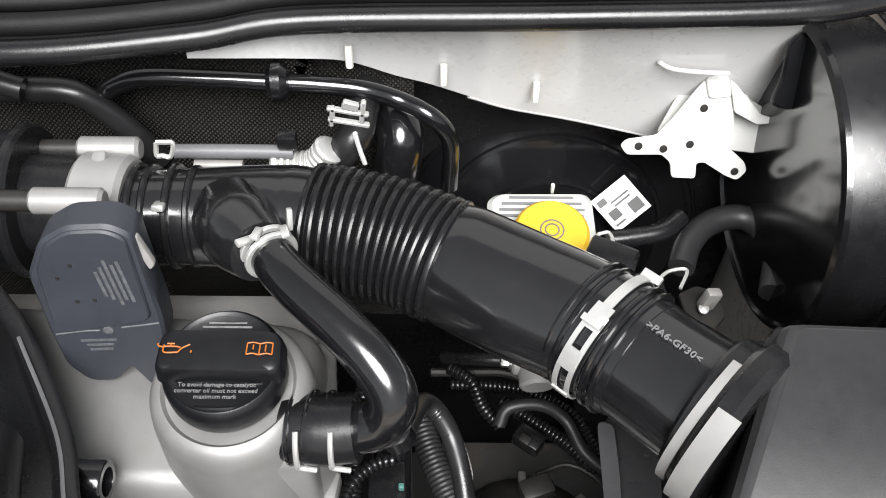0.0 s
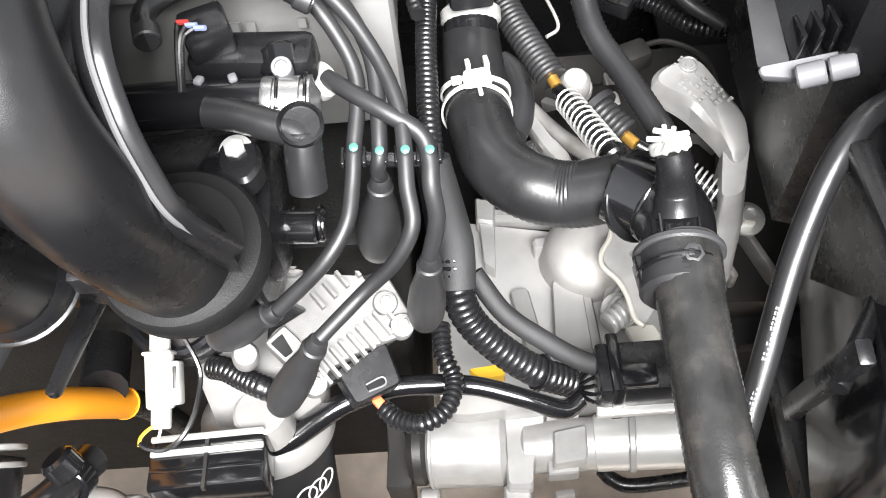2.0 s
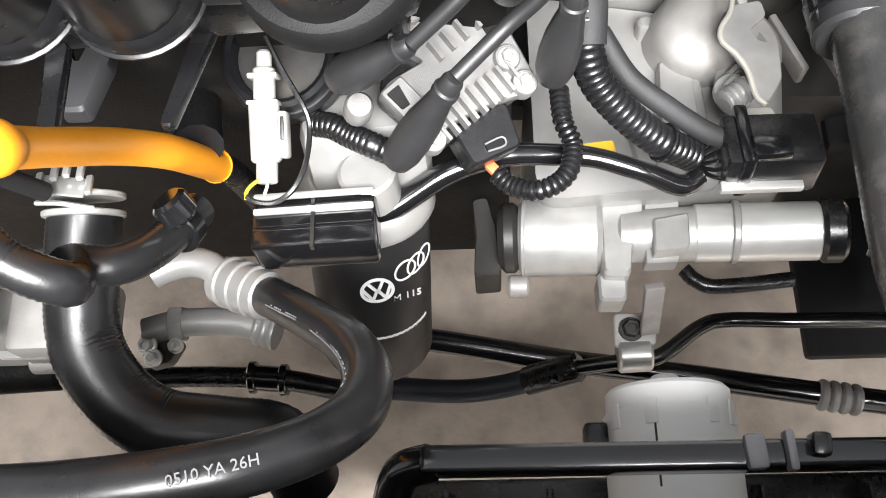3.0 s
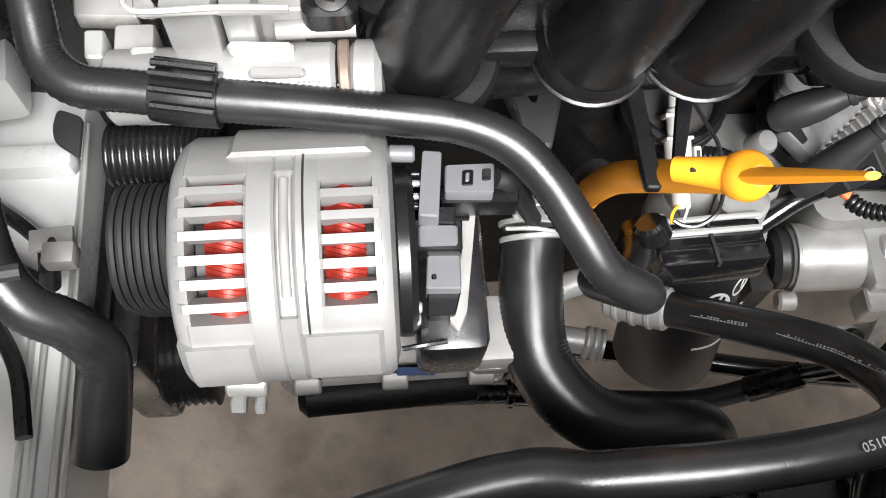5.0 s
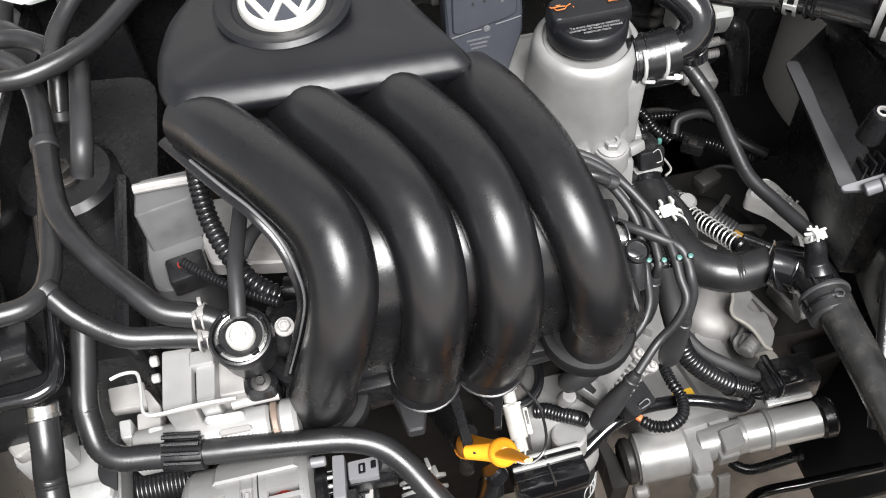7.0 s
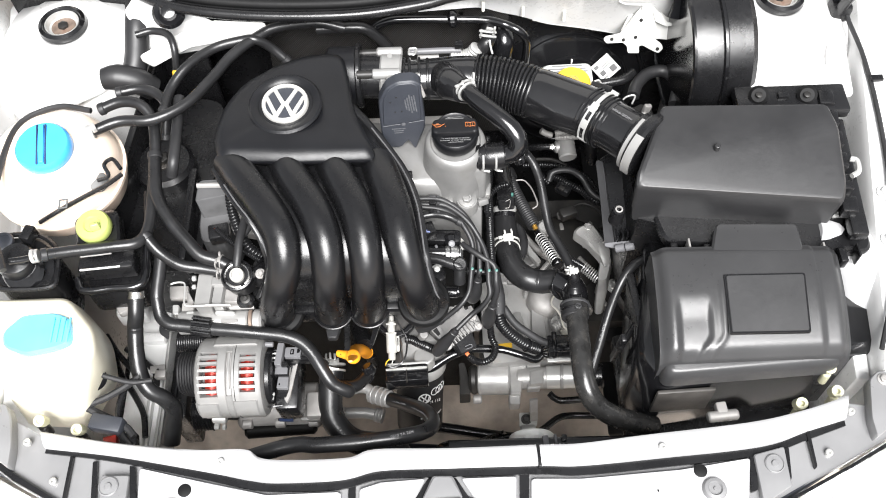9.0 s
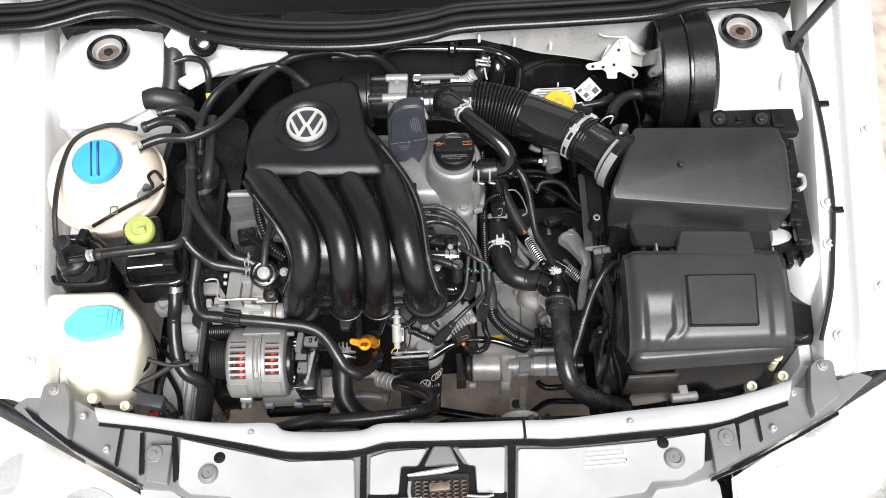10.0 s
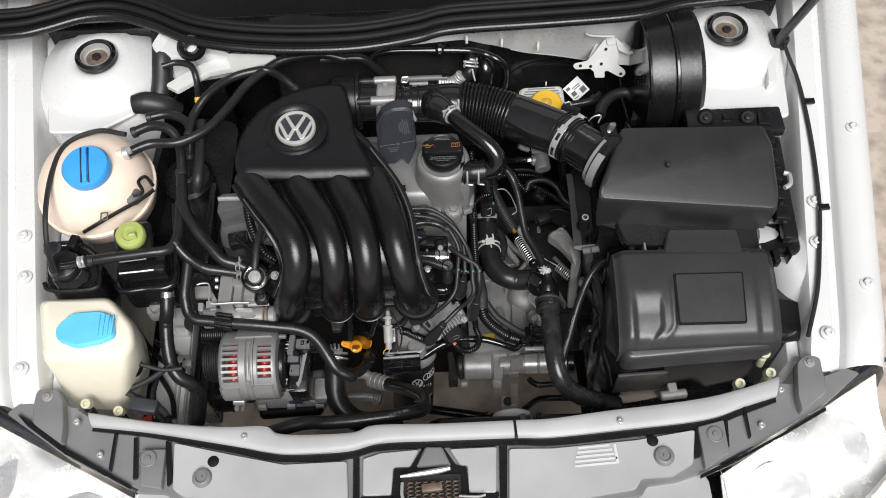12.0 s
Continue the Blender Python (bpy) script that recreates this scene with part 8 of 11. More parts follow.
# blacker than the shell: the hollow's darkness is put into the colour
part("inner_wall", turned([(0.1045, 0.004), (0.1030, 0.040), (0.090, 0.043), (0.070, 0.046), (0.066, 0.052), (0.020, 0.054)], (0.228, 0.458, 0.820), (1, 0.05, 0), 48), COWL_BLACK, cov, sharp=25)
part("rim", turned([(0.1065, 0.0015), (0.1085, -0.0012), (0.1125, 0.0005), (0.1135, 0.004)], (0.228, 0.458, 0.820), (1, 0.05, 0), 64), GLOSS_BLACK, cov, "glossy rolled rim")
part("bead", turned([(0.117, 0), (0.120, 0.002), (0.120, 0.006), (0.117, 0.008)], (0.270, 0.460, 0.820), (1, 0.05, 0), 64), GLOSS_BLACK, cov)
part("flap", plate([(0.2132, 0.4715, 0.8742), (0.2179, 0.478, 0.8928), (0.2172, 0.4856, 0.9144), (0.2242, 0.4884, 0.9225), (0.2357, 0.4876, 0.9204), (0.25, 0.4823, 0.9052), (0.2378, 0.4794, 0.8968), (0.2334, 0.4747, 0.8834), (0.2309, 0.4699, 0.8697)], 0.006, 0.006, 0.002), GRAINED_BLACK, cov)
hk = thing("booster_bracket", (0.185, 0.399, 0.740), "dull brown steel bracket beside the brake booster", "bracket")
part("plate", slab([(0.170, 0.409, 0.740), (0.184, 0.417, 0.740), (0.200, 0.412, 0.740), (0.202, 0.389, 0.740), (0.190, 0.376, 0.740), (0.173, 0.388, 0.740)], 0.004, 0.003, 0.001), DARK_METAL, hk)
part("tab", block((0.012, 0.008, 0.020), (0.189, 0.397, 0.750), (0, 12, 10), 0.002), DULL_CAST, hk)
part("rivet", turned([(0.004, 0), (0.004, 0.002), (0.002, 0.003)], (0.185, 0.392, 0.744), (0, -0.2, 1), 12), ZINC, hk)
line_thing("booster_hose", [(0.169, 0.418, 0.760), (0.179, 0.442, 0.760), (0.198, 0.462, 0.760), (0.223, 0.468, 0.760), (0.238, 0.454, 0.760), (0.242, 0.429, 0.760), (0.232, 0.396, 0.760)], 0.010, DULL_RUBBER, "dull black hose curving beside the brake booster")
line_thing("booster_wire", [(0.128, 0.399, 0.775), (0.141, 0.402, 0.775), (0.147, 0.394, 0.775), (0.150, 0.379, 0.775)], 0.0016, SATIN_BLACK, "thin black wire by the air meter", "wire", 6)
line_thing("booster_wire", [(0.144, 0.394, 0.775), (0.155, 0.404, 0.775), (0.168, 0.405, 0.775), (0.161, 0.389, 0.775)], 0.0014, ZINC, "thin bright wire by the air meter", "wire", 6)
line_thing("hood_stay", [(0.470, 0.472, 0.870), (0.476, 0.450, 0.950), (0.481, 0.423, 1.040), (0.480, 0.376, 1.160)], 0.008, SATIN_BLACK, "black hood support strut", "support strut")
part("strut_bracket", block((0.03, 0.03, 0.03), (0.475, 0.477, 0.875), bevel=0.005), SATIN_BLACK, None, "black bracket under the hood strut", category="bracket")
part("tower_bracket", slab([(0.455, 0.470, 0.870), (0.470, 0.476, 0.870), (0.455, 0.391, 0.870), (0.439, 0.382, 0.870)], 0.02, 0.004), WHITE_PAINT, None, "white hood stay bracket on the tower", category="bracket")
SR = [(0.482, 0.491, 0.875), (0.485, 0.450, 0.868), (0.493, 0.398, 0.860), (0.495, 0.325, 0.850), (0.492, 0.244, 0.838), (0.483, 0.160, 0.828), (0.471, 0.093, 0.815), (0.452, 0.017, 0.805), (0.423, -0.056, 0.795)]
line_thing("fender_cable", [(x, y, z + 0.004) for x, y, z in SR], 0.0035, DULL_RUBBER, "thin black cable along the white fender rail", "cable", 8)
for q in ((0.502, 0.348, 0.862), (0.487, 0.153, 0.835)):
    part("cable_clip", block((0.018, 0.010, 0.006), q, (0, 0, 0), 0.001), SATIN_BLACK, None, "small black cable clip on the fender", category="clip")
# things round the battery
BC = [(0.060, -0.026, 0.640), (0.079, 0.023, 0.680), (0.094, 0.061, 0.710), (0.110, 0.090, 0.735), (0.128, 0.111, 0.745), (0.147, 0.123, 0.745)]
cable = thing("battery_cable", BC[0], "glossy black battery cable with small white print", "cable")
part("sheath", tube(BC, 0.0065, 14), RUBBER, cable)
out = Vector((-0.33, -0.33, 0.9)).normalized()
steps = resample([p + out * 0.0064 for p in spline(BC[:4], 8)], 0.0024)[0]
letter_row("print", steps[6:24], out, 0.0010, 0.0020, PRINT_GREY, cable, 12)
letter_row("print", steps[28:40], out, 0.0010, 0.0020, PRINT_GREY, cable, 13)
line_thing("battery_lead", [(0.102, 0.002, 0.700), (0.131, 0.043, 0.700), (0.151, 0.086, 0.700), (0.160, 0.118, 0.700)], 0.005, SATIN_BLACK, "black lead beside the battery", "cable")
bx = thing("battery_carrier", (0.11, 0.0, 0.60), "black side wall of the battery carrier", "battery carrier")
part("side_wall", block((0.012, 0.14, 0.14), (0.137, 0.031, 0.680), (0, -8, 4), 0.004), SATIN_BLACK, bx)
part("post", block((0.008, 0.012, 0.11), (0.104, 0.012, 0.680), (8, 0, 0), 0.002), SATIN_BLACK, bx)
part("battery_face", block((0.080, 0.006, 0.070), (0.178, -0.078, 0.700), (0, 0, 2), 0.002), GRIMY_CASE, bx, "grimy pale battery face")
part("hold_down", join(barrel((0.196, -0.121, 0.745), (0.237, -0.118, 0.745), 0.0075, 0.002, 18), block((0.014, 0.022, 0.014), (0.216, -0.113, 0.745), (0, 0, 5), 0.002)), DULL_CAST, bx, "dull metal hold-down clamp")
for q in ((0.315, -0.114, 0.765), (0.365, -0.099, 0.765), (0.366, -0.064, 0.760)):
    t = thing("bulb_adjuster", q, "pale yellow headlight adjuster knob", "adjuster knob", "adjuster knobs")
    part("knob", turned([(0.0075, -0.014), (0.0082, 0), (0.0078, 0.004), (0.0038, 0.004), (0.003, -0.002)], q, (0, -0.3, 1), 14), KNOB_CREAM, t)
    part("stem", barrel(Vector(q) - Vector((0, 0.004, 0.035)), Vector(q) - Vector((0, 0.002, 0.012)), 0.006, 0.001, 10), KNOB_CREAM, t)
duct = part("air_duct", tube([(0.367, 0.117, 0.800), (0.418, 0.111, 0.780), (0.444, 0.073, 0.760), (0.451, 0.030, 0.720)], [0.03, 0.04, 0.045, 0.04], 24), PANEL_GREY, None, "grey plastic air duct beside the battery", category="air duct")

# ---- front of the engine: alternator, pumps, filter, dipstick ----
alt = thing("alternator", (-0.44, -0.018, 0.65), "cast aluminium alternator with red copper windings behind slots", "alternator")
AX, AY, AZ, AR = -0.440, -0.020, 0.703, 0.057


def ax(d):
    return (AX + d, AY, AZ)


def arc_shell(x0, x1, a0, a1, r0, r1, lip=0.0012):
    """A curved piece of casing between two angles, counted from the top towards the car's nose."""
    sec = ((x0, r0), (x0, r1 - lip), (x0 + lip, r1), (x1 - lip, r1), (x1, r1 - lip), (x1, r0))
    steps = max(2, int((a1 - a0) / 6) + 1)
    turn = [math.radians(a0 + (a1 - a0) * k / steps) for k in range(steps + 1)]
    return loft([[Vector((AX + x, AY - r * math.sin(t), AZ + r * math.cos(t))) for x, r in sec] for t in turn])


part("stator", barrel(ax(-0.046), ax(0.036), 0.044, 0.004, 40), DARK_METAL, alt)
for k in range(34):
    a = math.radians(-22 + 2.6 * k)
    for x in (-0.029, 0.020):
        part("winding", tube([(AX + x - 0.008, AY - 0.047 * math.sin(a), AZ + 0.047 * math.cos(a)), (AX + x, AY - 0.0505 * math.sin(a + 0.05), AZ + 0.0505 * math.cos(a + 0.05)), (AX + x + 0.008, AY - 0.047 * math.sin(a + 0.1), AZ + 0.047 * math.cos(a + 0.1))], 0.0016, 5, 3), COPPER, alt)
part("core", arc_shell(-0.0205, -0.0082, -180, 180, 0.046, AR), CAST, alt)
part("core", arc_shell(-0.0006, 0.0108, -180, 180, 0.046, AR), CAST, alt)
part("core_band", arc_shell(-0.0084, -0.0004, -180, 180, 0.046, AR - 0.0025), DULL_CAST, alt)
for a0, a1 in ((-180, -16), (50, 180)):
    part("core_bridge", arc_shell(-0.0090, 0.0, a0, a1, 0.050, AR), CAST, alt)
part("clamp_bolt", tube([ax(-0.0044)[0:1] + (AY + 0.012, AZ + AR - 0.0035), ax(-0.0044)[0:1] + (AY - 0.016, AZ + AR - 0.0042), ax(-0.0044)[0:1] + (AY - 0.036, AZ + AR - 0.0150)], 0.0022, 10), CAST, alt)
part("split_line", arc_shell(0.0032, 0.0042, -180, 180, 0.050, AR + 0.0004, 0.0002), DARK_METAL, alt, "dark joint line")
for x0, x1, first, count in ((-0.0445, -0.0203, -12.0, 7), (0.0106, 0.0330, -8.0, 6)):
    slots = [first + 10.0 * k for k in range(count)]
    for s, n in zip(slots, slots[1:]):
        part("fin", arc_shell(x0 - (0.0045 if x0 < 0 else 0.002), x1 + (0.002 if x0 < 0 else 0.0045), s + 3.0, n - 3.0, 0.049, AR + 0.0004, 0.0026), CAST, alt)
    part("casing", arc_shell(x0 - 0.002, x1 + 0.002, slots[-1] + 3.0, slots[0] - 3.0 + 360, 0.046, AR), CAST, alt)
part("front_ring", turned([(0.040, -0.0530), (0.0490, -0.0530), (0.0535, -0.0505), (0.0560, -0.0470), (AR, -0.0440), (0.050, -0.0430)], ax(0), (1, 0, 0), 56), CAST, alt)
part("rear_ring", turned([(0.050, 0.0320), (AR, 0.0325), (AR, 0.0355), (0.0545, 0.0390), (0.046, 0.0410), (0.030, 0.0410)], ax(0), (1, 0, 0), 56), CAST, alt)
part("shoulder", arc_shell(-0.052, -0.018, 62, 92, 0.048, AR + 0.0022, 0.004), CAST, alt)
part("shoulder", arc_shell(-0.002, 0.036, 58, 88, 0.048, AR + 0.0022, 0.004), CAST, alt)
part("top_bridge", arc_shell(-0.030, 0.034, -52, -26, 0.048, AR + 0.0028, 0.004), CAST, alt)
PY, PZ = AY + 0.008, AZ + 0.004
part("pulley", turned([(0.012, -0.0850), (0.0235, -0.0845)] + [(0.0262 if i % 2 else 0.0236, -0.0830 + 0.00185 * i) for i in range(14)] + [(0.0272, -0.0578), (0.0278, -0.0560), (0.0278, -0.0530), (0.02, -0.0520)], (AX, PY, PZ), (1, 0, 0), 48), SATIN_BLACK, alt)
part("pulley_rim", turned([(0.0262, -0.0556), (0.0282, -0.0552), (0.0282, -0.0534), (0.0262, -0.0530)], (AX, PY, PZ), (1, 0, 0), 48, True), DARK_METAL, alt, "dark steel pulley rim")
part("rear_cover", barrel(ax(0.039), ax(0.050), 0.040, 0.003, 40), SATIN_BLACK, alt)
part("rear_housing", block((0.034, 0.085, 0.060), (-0.374, -0.022, 0.668), (6, 0, 0), 0.006), SATIN_BLACK, alt)
part("post", plate([(-0.3843, 0.0198, 0.728), (-0.3753, 0.0187, 0.728), (-0.3789, -0.0149, 0.728), (-0.3882, -0.0137, 0.728)], 0.03, 0.0015, 0.0008), PLUG_GREY, alt)
part("post_shade", plate([(-0.3862, -0.0068, 0.722), (-0.3704, -0.0072, 0.722), (-0.3711, -0.0147, 0.722), (-0.3866, -0.0131, 0.722)], 0.01, 0.0015, 0.0008), SATIN_BLACK, alt)
part("plug", plate([(-0.3741, 0.0136, 0.724), (-0.351, 0.0134, 0.724), (-0.3527, -0.0022, 0.724), (-0.3752, -0.0007, 0.724)], 0.014, 0.0015, 0.0008), PLUG_GREY, alt, "grey wiring plug")
part("plug_base", plate([(-0.3764, 0.0057, 0.716), (-0.3393, 0.0044, 0.716), (-0.3402, -0.0038, 0.716), (-0.3766, -0.0025, 0.716)], 0.014, 0.0015, 0.0008), SATIN_BLACK, alt)
part("plug_window", plate([(-0.3666, 0.0105, 0.7246), (-0.3608, 0.0105, 0.7246), (-0.3618, 0.0017, 0.7246), (-0.3675, 0.0018, 0.7246)], 0.002, 0.0015, 0.0008), GLOSS_BLACK, alt)
part("plug_window", plate([(-0.3573, 0.0107, 0.7246), (-0.3527, 0.0108, 0.7246), (-0.3534, 0.0039, 0.7246), (-0.358, 0.0038, 0.7246)], 0.002, 0.0015, 0.0008), GLOSS_BLACK, alt)
part("plug_tongue", plate([(-0.3652, 0.0088, 0.7252), (-0.3629, 0.0088, 0.7252), (-0.3635, 0.0035, 0.7252), (-0.3658, 0.0035, 0.7252)], 0.002, 0.0015, 0.0008), PLUG_GREY, alt)
part("terminal_frame", plate([(-0.3902, -0.0095, 0.716), (-0.3676, -0.011, 0.716), (-0.3686, -0.0268, 0.716), (-0.3909, -0.0258, 0.716)], 0.012, 0.0015, 0.0008), GLOSS_BLACK, alt)
part("terminal_block", plate([(-0.3881, -0.0137, 0.718), (-0.3701, -0.0147, 0.718), (-0.3706, -0.0243, 0.718), (-0.3885, -0.0239, 0.718)], 0.008, 0.0015, 0.0008), PLUG_GREY, alt)
part("regulator", plate([(-0.3848, -0.0254, 0.71), (-0.3694, -0.0255, 0.71), (-0.3701, -0.0428, 0.71), (-0.3863, -0.0419, 0.71)], 0.014, 0.0015, 0.0008), PLUG_GREY, alt)
part("regulator_notch", plate([(-0.3835, -0.0348, 0.7106), (-0.3807, -0.0348, 0.7106), (-0.3809, -0.0381, 0.7106), (-0.3837, -0.038, 0.7106)], 0.002, 0.0015, 0.0008), GLOSS_BLACK, alt)
part("regulator_foot", plate([(-0.3853, -0.039, 0.703), (-0.3695, -0.0404, 0.703), (-0.3733, -0.0529, 0.703), (-0.3863, -0.0524, 0.703)], 0.012, 0.0015, 0.0008), SATIN_BLACK, alt)
part("sink_plate", plate([(-0.365, 0.002, 0.7), (-0.3589, 0.0026, 0.7), (-0.3675, -0.0504, 0.7), (-0.372, -0.06, 0.7), (-0.3762, -0.0551, 0.7)], 0.01, 0.0015, 0.0008), DULL_CAST, alt, "pale heat sink plate")
for a, b, m in (((-0.3944, 0.0107, 0.722), (-0.3859, 0.0103, 0.722), SATIN_BLACK), ((-0.3946, 0.0057, 0.722), (-0.3861, 0.0053, 0.722), ZINC), ((-0.395, -0.0011, 0.722), (-0.3871, -0.0014, 0.722), ZINC), ((-0.3945, -0.0061, 0.722), (-0.3873, -0.0063, 0.722), SATIN_BLACK), ((-0.3967, -0.0327, 0.722), (-0.3901, -0.0329, 0.722), ZINC), ((-0.3974, -0.0372, 0.722), (-0.3903, -0.0375, 0.722), SATIN_BLACK), ((-0.3976, -0.0429, 0.722), (-0.3906, -0.0433, 0.722), ZINC)):
    part("cooling_pin", barrel(a, b, 0.0017, 0.0004, 10), m, alt)
for a, b in (((-0.3988, -0.0489, 0.706), (-0.3883, -0.0496, 0.706)), ((-0.3996, -0.0546, 0.706), (-0.3892, -0.0553, 0.706))):
    part("terminal_stud", barrel(a, b, 0.0028, 0.0008, 14), ZINC, alt)
part("top_stud", barrel((-0.4003, 0.0128, 0.738), (-0.3883, 0.012, 0.738), 0.0040, 0.001, 16), PLUG_GREY, alt)
part("plug_cable", tube([(-0.3509, 0.0061, 0.722), (-0.3445, 0.006, 0.718), (-0.3384, 0.0087, 0.7), (-0.325, 0.014, 0.66)], 0.0048, 10), TAPE, alt)
part("ground_wire", tube([(-0.3983, -0.0667, 0.7), (-0.3894, -0.0661, 0.702), (-0.3778, -0.0642, 0.7)], 0.0012, 6), SATIN_BLACK, alt)
part("ear", barrel((-0.4813, -0.0691, 0.672), (-0.4621, -0.0705, 0.672), 0.0068, 0.001, 20), ZINC, alt)
part("ear_boss", barrel((-0.4751, -0.0649, 0.668), (-0.4637, -0.0656, 0.668), 0.009, 0.002, 20), CAST, alt)
for a, b in (((-0.4814, -0.0766, 0.66), (-0.474, -0.0773, 0.66)), ((-0.4697, -0.0779, 0.66), (-0.4648, -0.0783, 0.66))):
    part("nut", barrel(a, b, 0.0048, 0.001, 6), ZINC, alt)
belt = thing("drive_belt", (-0.512, -0.02, 0.56), "black ribbed drive belt round the accessory pulleys", "drive belt")
for i in range(7):
    x = AX - 0.0815 + 0.0037 * i
    part("rib", tube([(x, PY + 0.0275, PZ - 0.15), (x, PY + 0.0275, PZ - 0.02), (x, PY + 0.023, PZ + 0.014), (x, PY, PZ + 0.0276), (x, PY - 0.021, PZ + 0.018), (x, PY - 0.0275, PZ - 0.002), (x + 0.002, PY - 0.022, PZ - 0.03), (x + 0.004, PY - 0.004, PZ - 0.09), (x + 0.004, PY - 0.006, PZ - 0.16)], 0.0017, 6), DULL_RUBBER, belt)
comp = thing("compressor", (-0.46, -0.04, 0.50), "dull aluminium compressor below the alternator", "compressor")
part("body", barrel((-0.47, -0.012, 0.565), (-0.345, -0.012, 0.560), 0.036, 0.006, 36), DULL_CAST, comp)
part("dark_flank", barrel((-0.46, -0.050, 0.562), (-0.350, -0.045, 0.560), 0.012, 0.005, 20), SHADED_IRON, comp)
part("pulley", turned([(0.014, 0), (0.026, 0.001)] + [(0.0290 if i % 2 else 0.0266, 0.002 + 0.0021 * i) for i in range(13)] + [(0.0300, 0.0295), (0.02, 0.031)], (-0.5295, -0.033, 0.606), (1, 0.04, 0), 48), SATIN_BLACK, comp)
part("pulley_axle", barrel((-0.505, -0.033, 0.606), (-0.465, -0.030, 0.590), 0.012, 0.002, 20), DARK_METAL, comp)
part("blue_mark", plate([(-0.4018, -0.0454, 0.599), (-0.3807, -0.0461, 0.599), (-0.3797, -0.051, 0.599), (-0.4011, -0.05, 0.599)], 0.0015, 0.0008, 0.0004), NAVY, comp, "dark blue paint mark")
# bright strip laid on in place of the body's highlight
part("highlight_strip", plate([(-0.3693, -0.0456, 0.601), (-0.3425, -0.0466, 0.601), (-0.342, -0.0505, 0.601), (-0.3681, -0.0498, 0.601)], 0.004, 0.0015, 0.001), ZINC, comp)
for k in range(3):
    part("lug", barrel((-0.46 + 0.05 * k, -0.045, 0.580), (-0.445 + 0.05 * k, -0.045, 0.580), 0.008, 0.001, 14), DULL_CAST, comp)
# dark block puts the slot's shade into colour
part("slot", block((0.018, 0.004, 0.004), (-0.396, -0.044, 0.590), bevel=0.001), DARK_METAL, comp, "dark slot")
part("cast_rib", block((0.022, 0.005, 0.005), (-0.360, -0.045, 0.590), bevel=0.002), CAST, comp)
part("port_block", block((0.05, 0.04, 0.03), (-0.335, -0.030, 0.600), bevel=0.005), DULL_CAST, comp)

# power steering pump with its brackets
pump = thing("steering_pump", (-0.47, 0.085, 0.72), "cast aluminium pump with brackets and a copper ring", "pump")
part("body", plate([(-0.4871, 0.0955, 0.8), (-0.4656, 0.094, 0.8), (-0.4676, 0.0467, 0.8), (-0.4886, 0.0472, 0.8)], 0.055, 0.002, 0.0012), CAST, pump)
part("side_step", plate([(-0.4635, 0.0909, 0.798), (-0.4494, 0.0907, 0.798), (-0.4522, 0.0487, 0.798), (-0.4653, 0.0489, 0.798)], 0.05, 0.002, 0.0012), CAST, pump)
part("slot", plate([(-0.4677, 0.0843, 0.7925), (-0.4639, 0.0839, 0.7925), (-0.4649, 0.0575, 0.7925), (-0.4684, 0.0575, 0.7925)], 0.03, 0.002, 0.0012), DARK_METAL, pump, "dark slot")
part("cast_bridge", plate([(-0.4677, 0.0887, 0.802), (-0.4497, 0.0881, 0.802), (-0.4507, 0.0757, 0.802), (-0.4679, 0.0763, 0.802)], 0.012, 0.002, 0.0012), CAST, pump)
part("flank", plate([(-0.4509, 0.0871, 0.785), (-0.4328, 0.0685, 0.785), (-0.4329, 0.0567, 0.785), (-0.4522, 0.0576, 0.785)], 0.05, 0.002, 0.0012), DULL_CAST, pump)
for a, b, r in (((-0.4963, 0.0901, 0.797), (-0.4904, 0.0901, 0.797), 0.0042), ((-0.4989, 0.0832, 0.785), (-0.4928, 0.0832, 0.785), 0.0036), ((-0.4497, 0.0901, 0.79), (-0.4419, 0.09, 0.79), 0.0036)):
    part("stud", barrel(a, b, r, 0.001, 12), ZINC, pump)
part("bracket_web", plate([(-0.5033, 0.0735, 0.792), (-0.4999, 0.0707, 0.792), (-0.4911, 0.0553, 0.792), (-0.4918, 0.0495, 0.792), (-0.5004, 0.0528, 0.792)], 0.003, 0.002, 0.0012), DULL_CAST, pump)
part("side_plate", plate([(-0.5426, 0.1044, 0.752), (-0.5152, 0.1042, 0.752), (-0.5109, 0.0822, 0.752), (-0.5399, 0.0841, 0.752)], 0.01, 0.002, 0.0012), DULL_CAST, pump)
part("front_flange", plate([(-0.5184, 0.0725, 0.76), (-0.5005, 0.0724, 0.76), (-0.5, 0.043, 0.76), (-0.5174, 0.0438, 0.76)], 0.04, 0.002, 0.0012), DULL_CAST, pump)
part("ear", plate([(-0.531, 0.0688, 0.762), (-0.5217, 0.0684, 0.762), (-0.5214, 0.0534, 0.762), (-0.5296, 0.0537, 0.762)], 0.022, 0.002, 0.0012), ZINC, pump)
part("stud_block", plate([(-0.5083, 0.0543, 0.768), (-0.4971, 0.0543, 0.768), (-0.4969, 0.0445, 0.768), (-0.508, 0.0452, 0.768)], 0.02, 0.002, 0.0012), ZINC, pump)
part("tensioner", barrel((-0.520, 0.044, 0.752), (-0.420, 0.041, 0.757), 0.0165, 0.002, 28), CAST, pump)
part("copper_ring", barrel((-0.4195, 0.041, 0.757), (-0.4145, 0.041, 0.757), 0.0174, 0.0008, 28), RUSTY, pump, "brown copper ring")
part("pipe_end", barrel((-0.4145, 0.041, 0.757), (-0.400, 0.040, 0.758), 0.0165, 0.003, 28), CAST, pump)
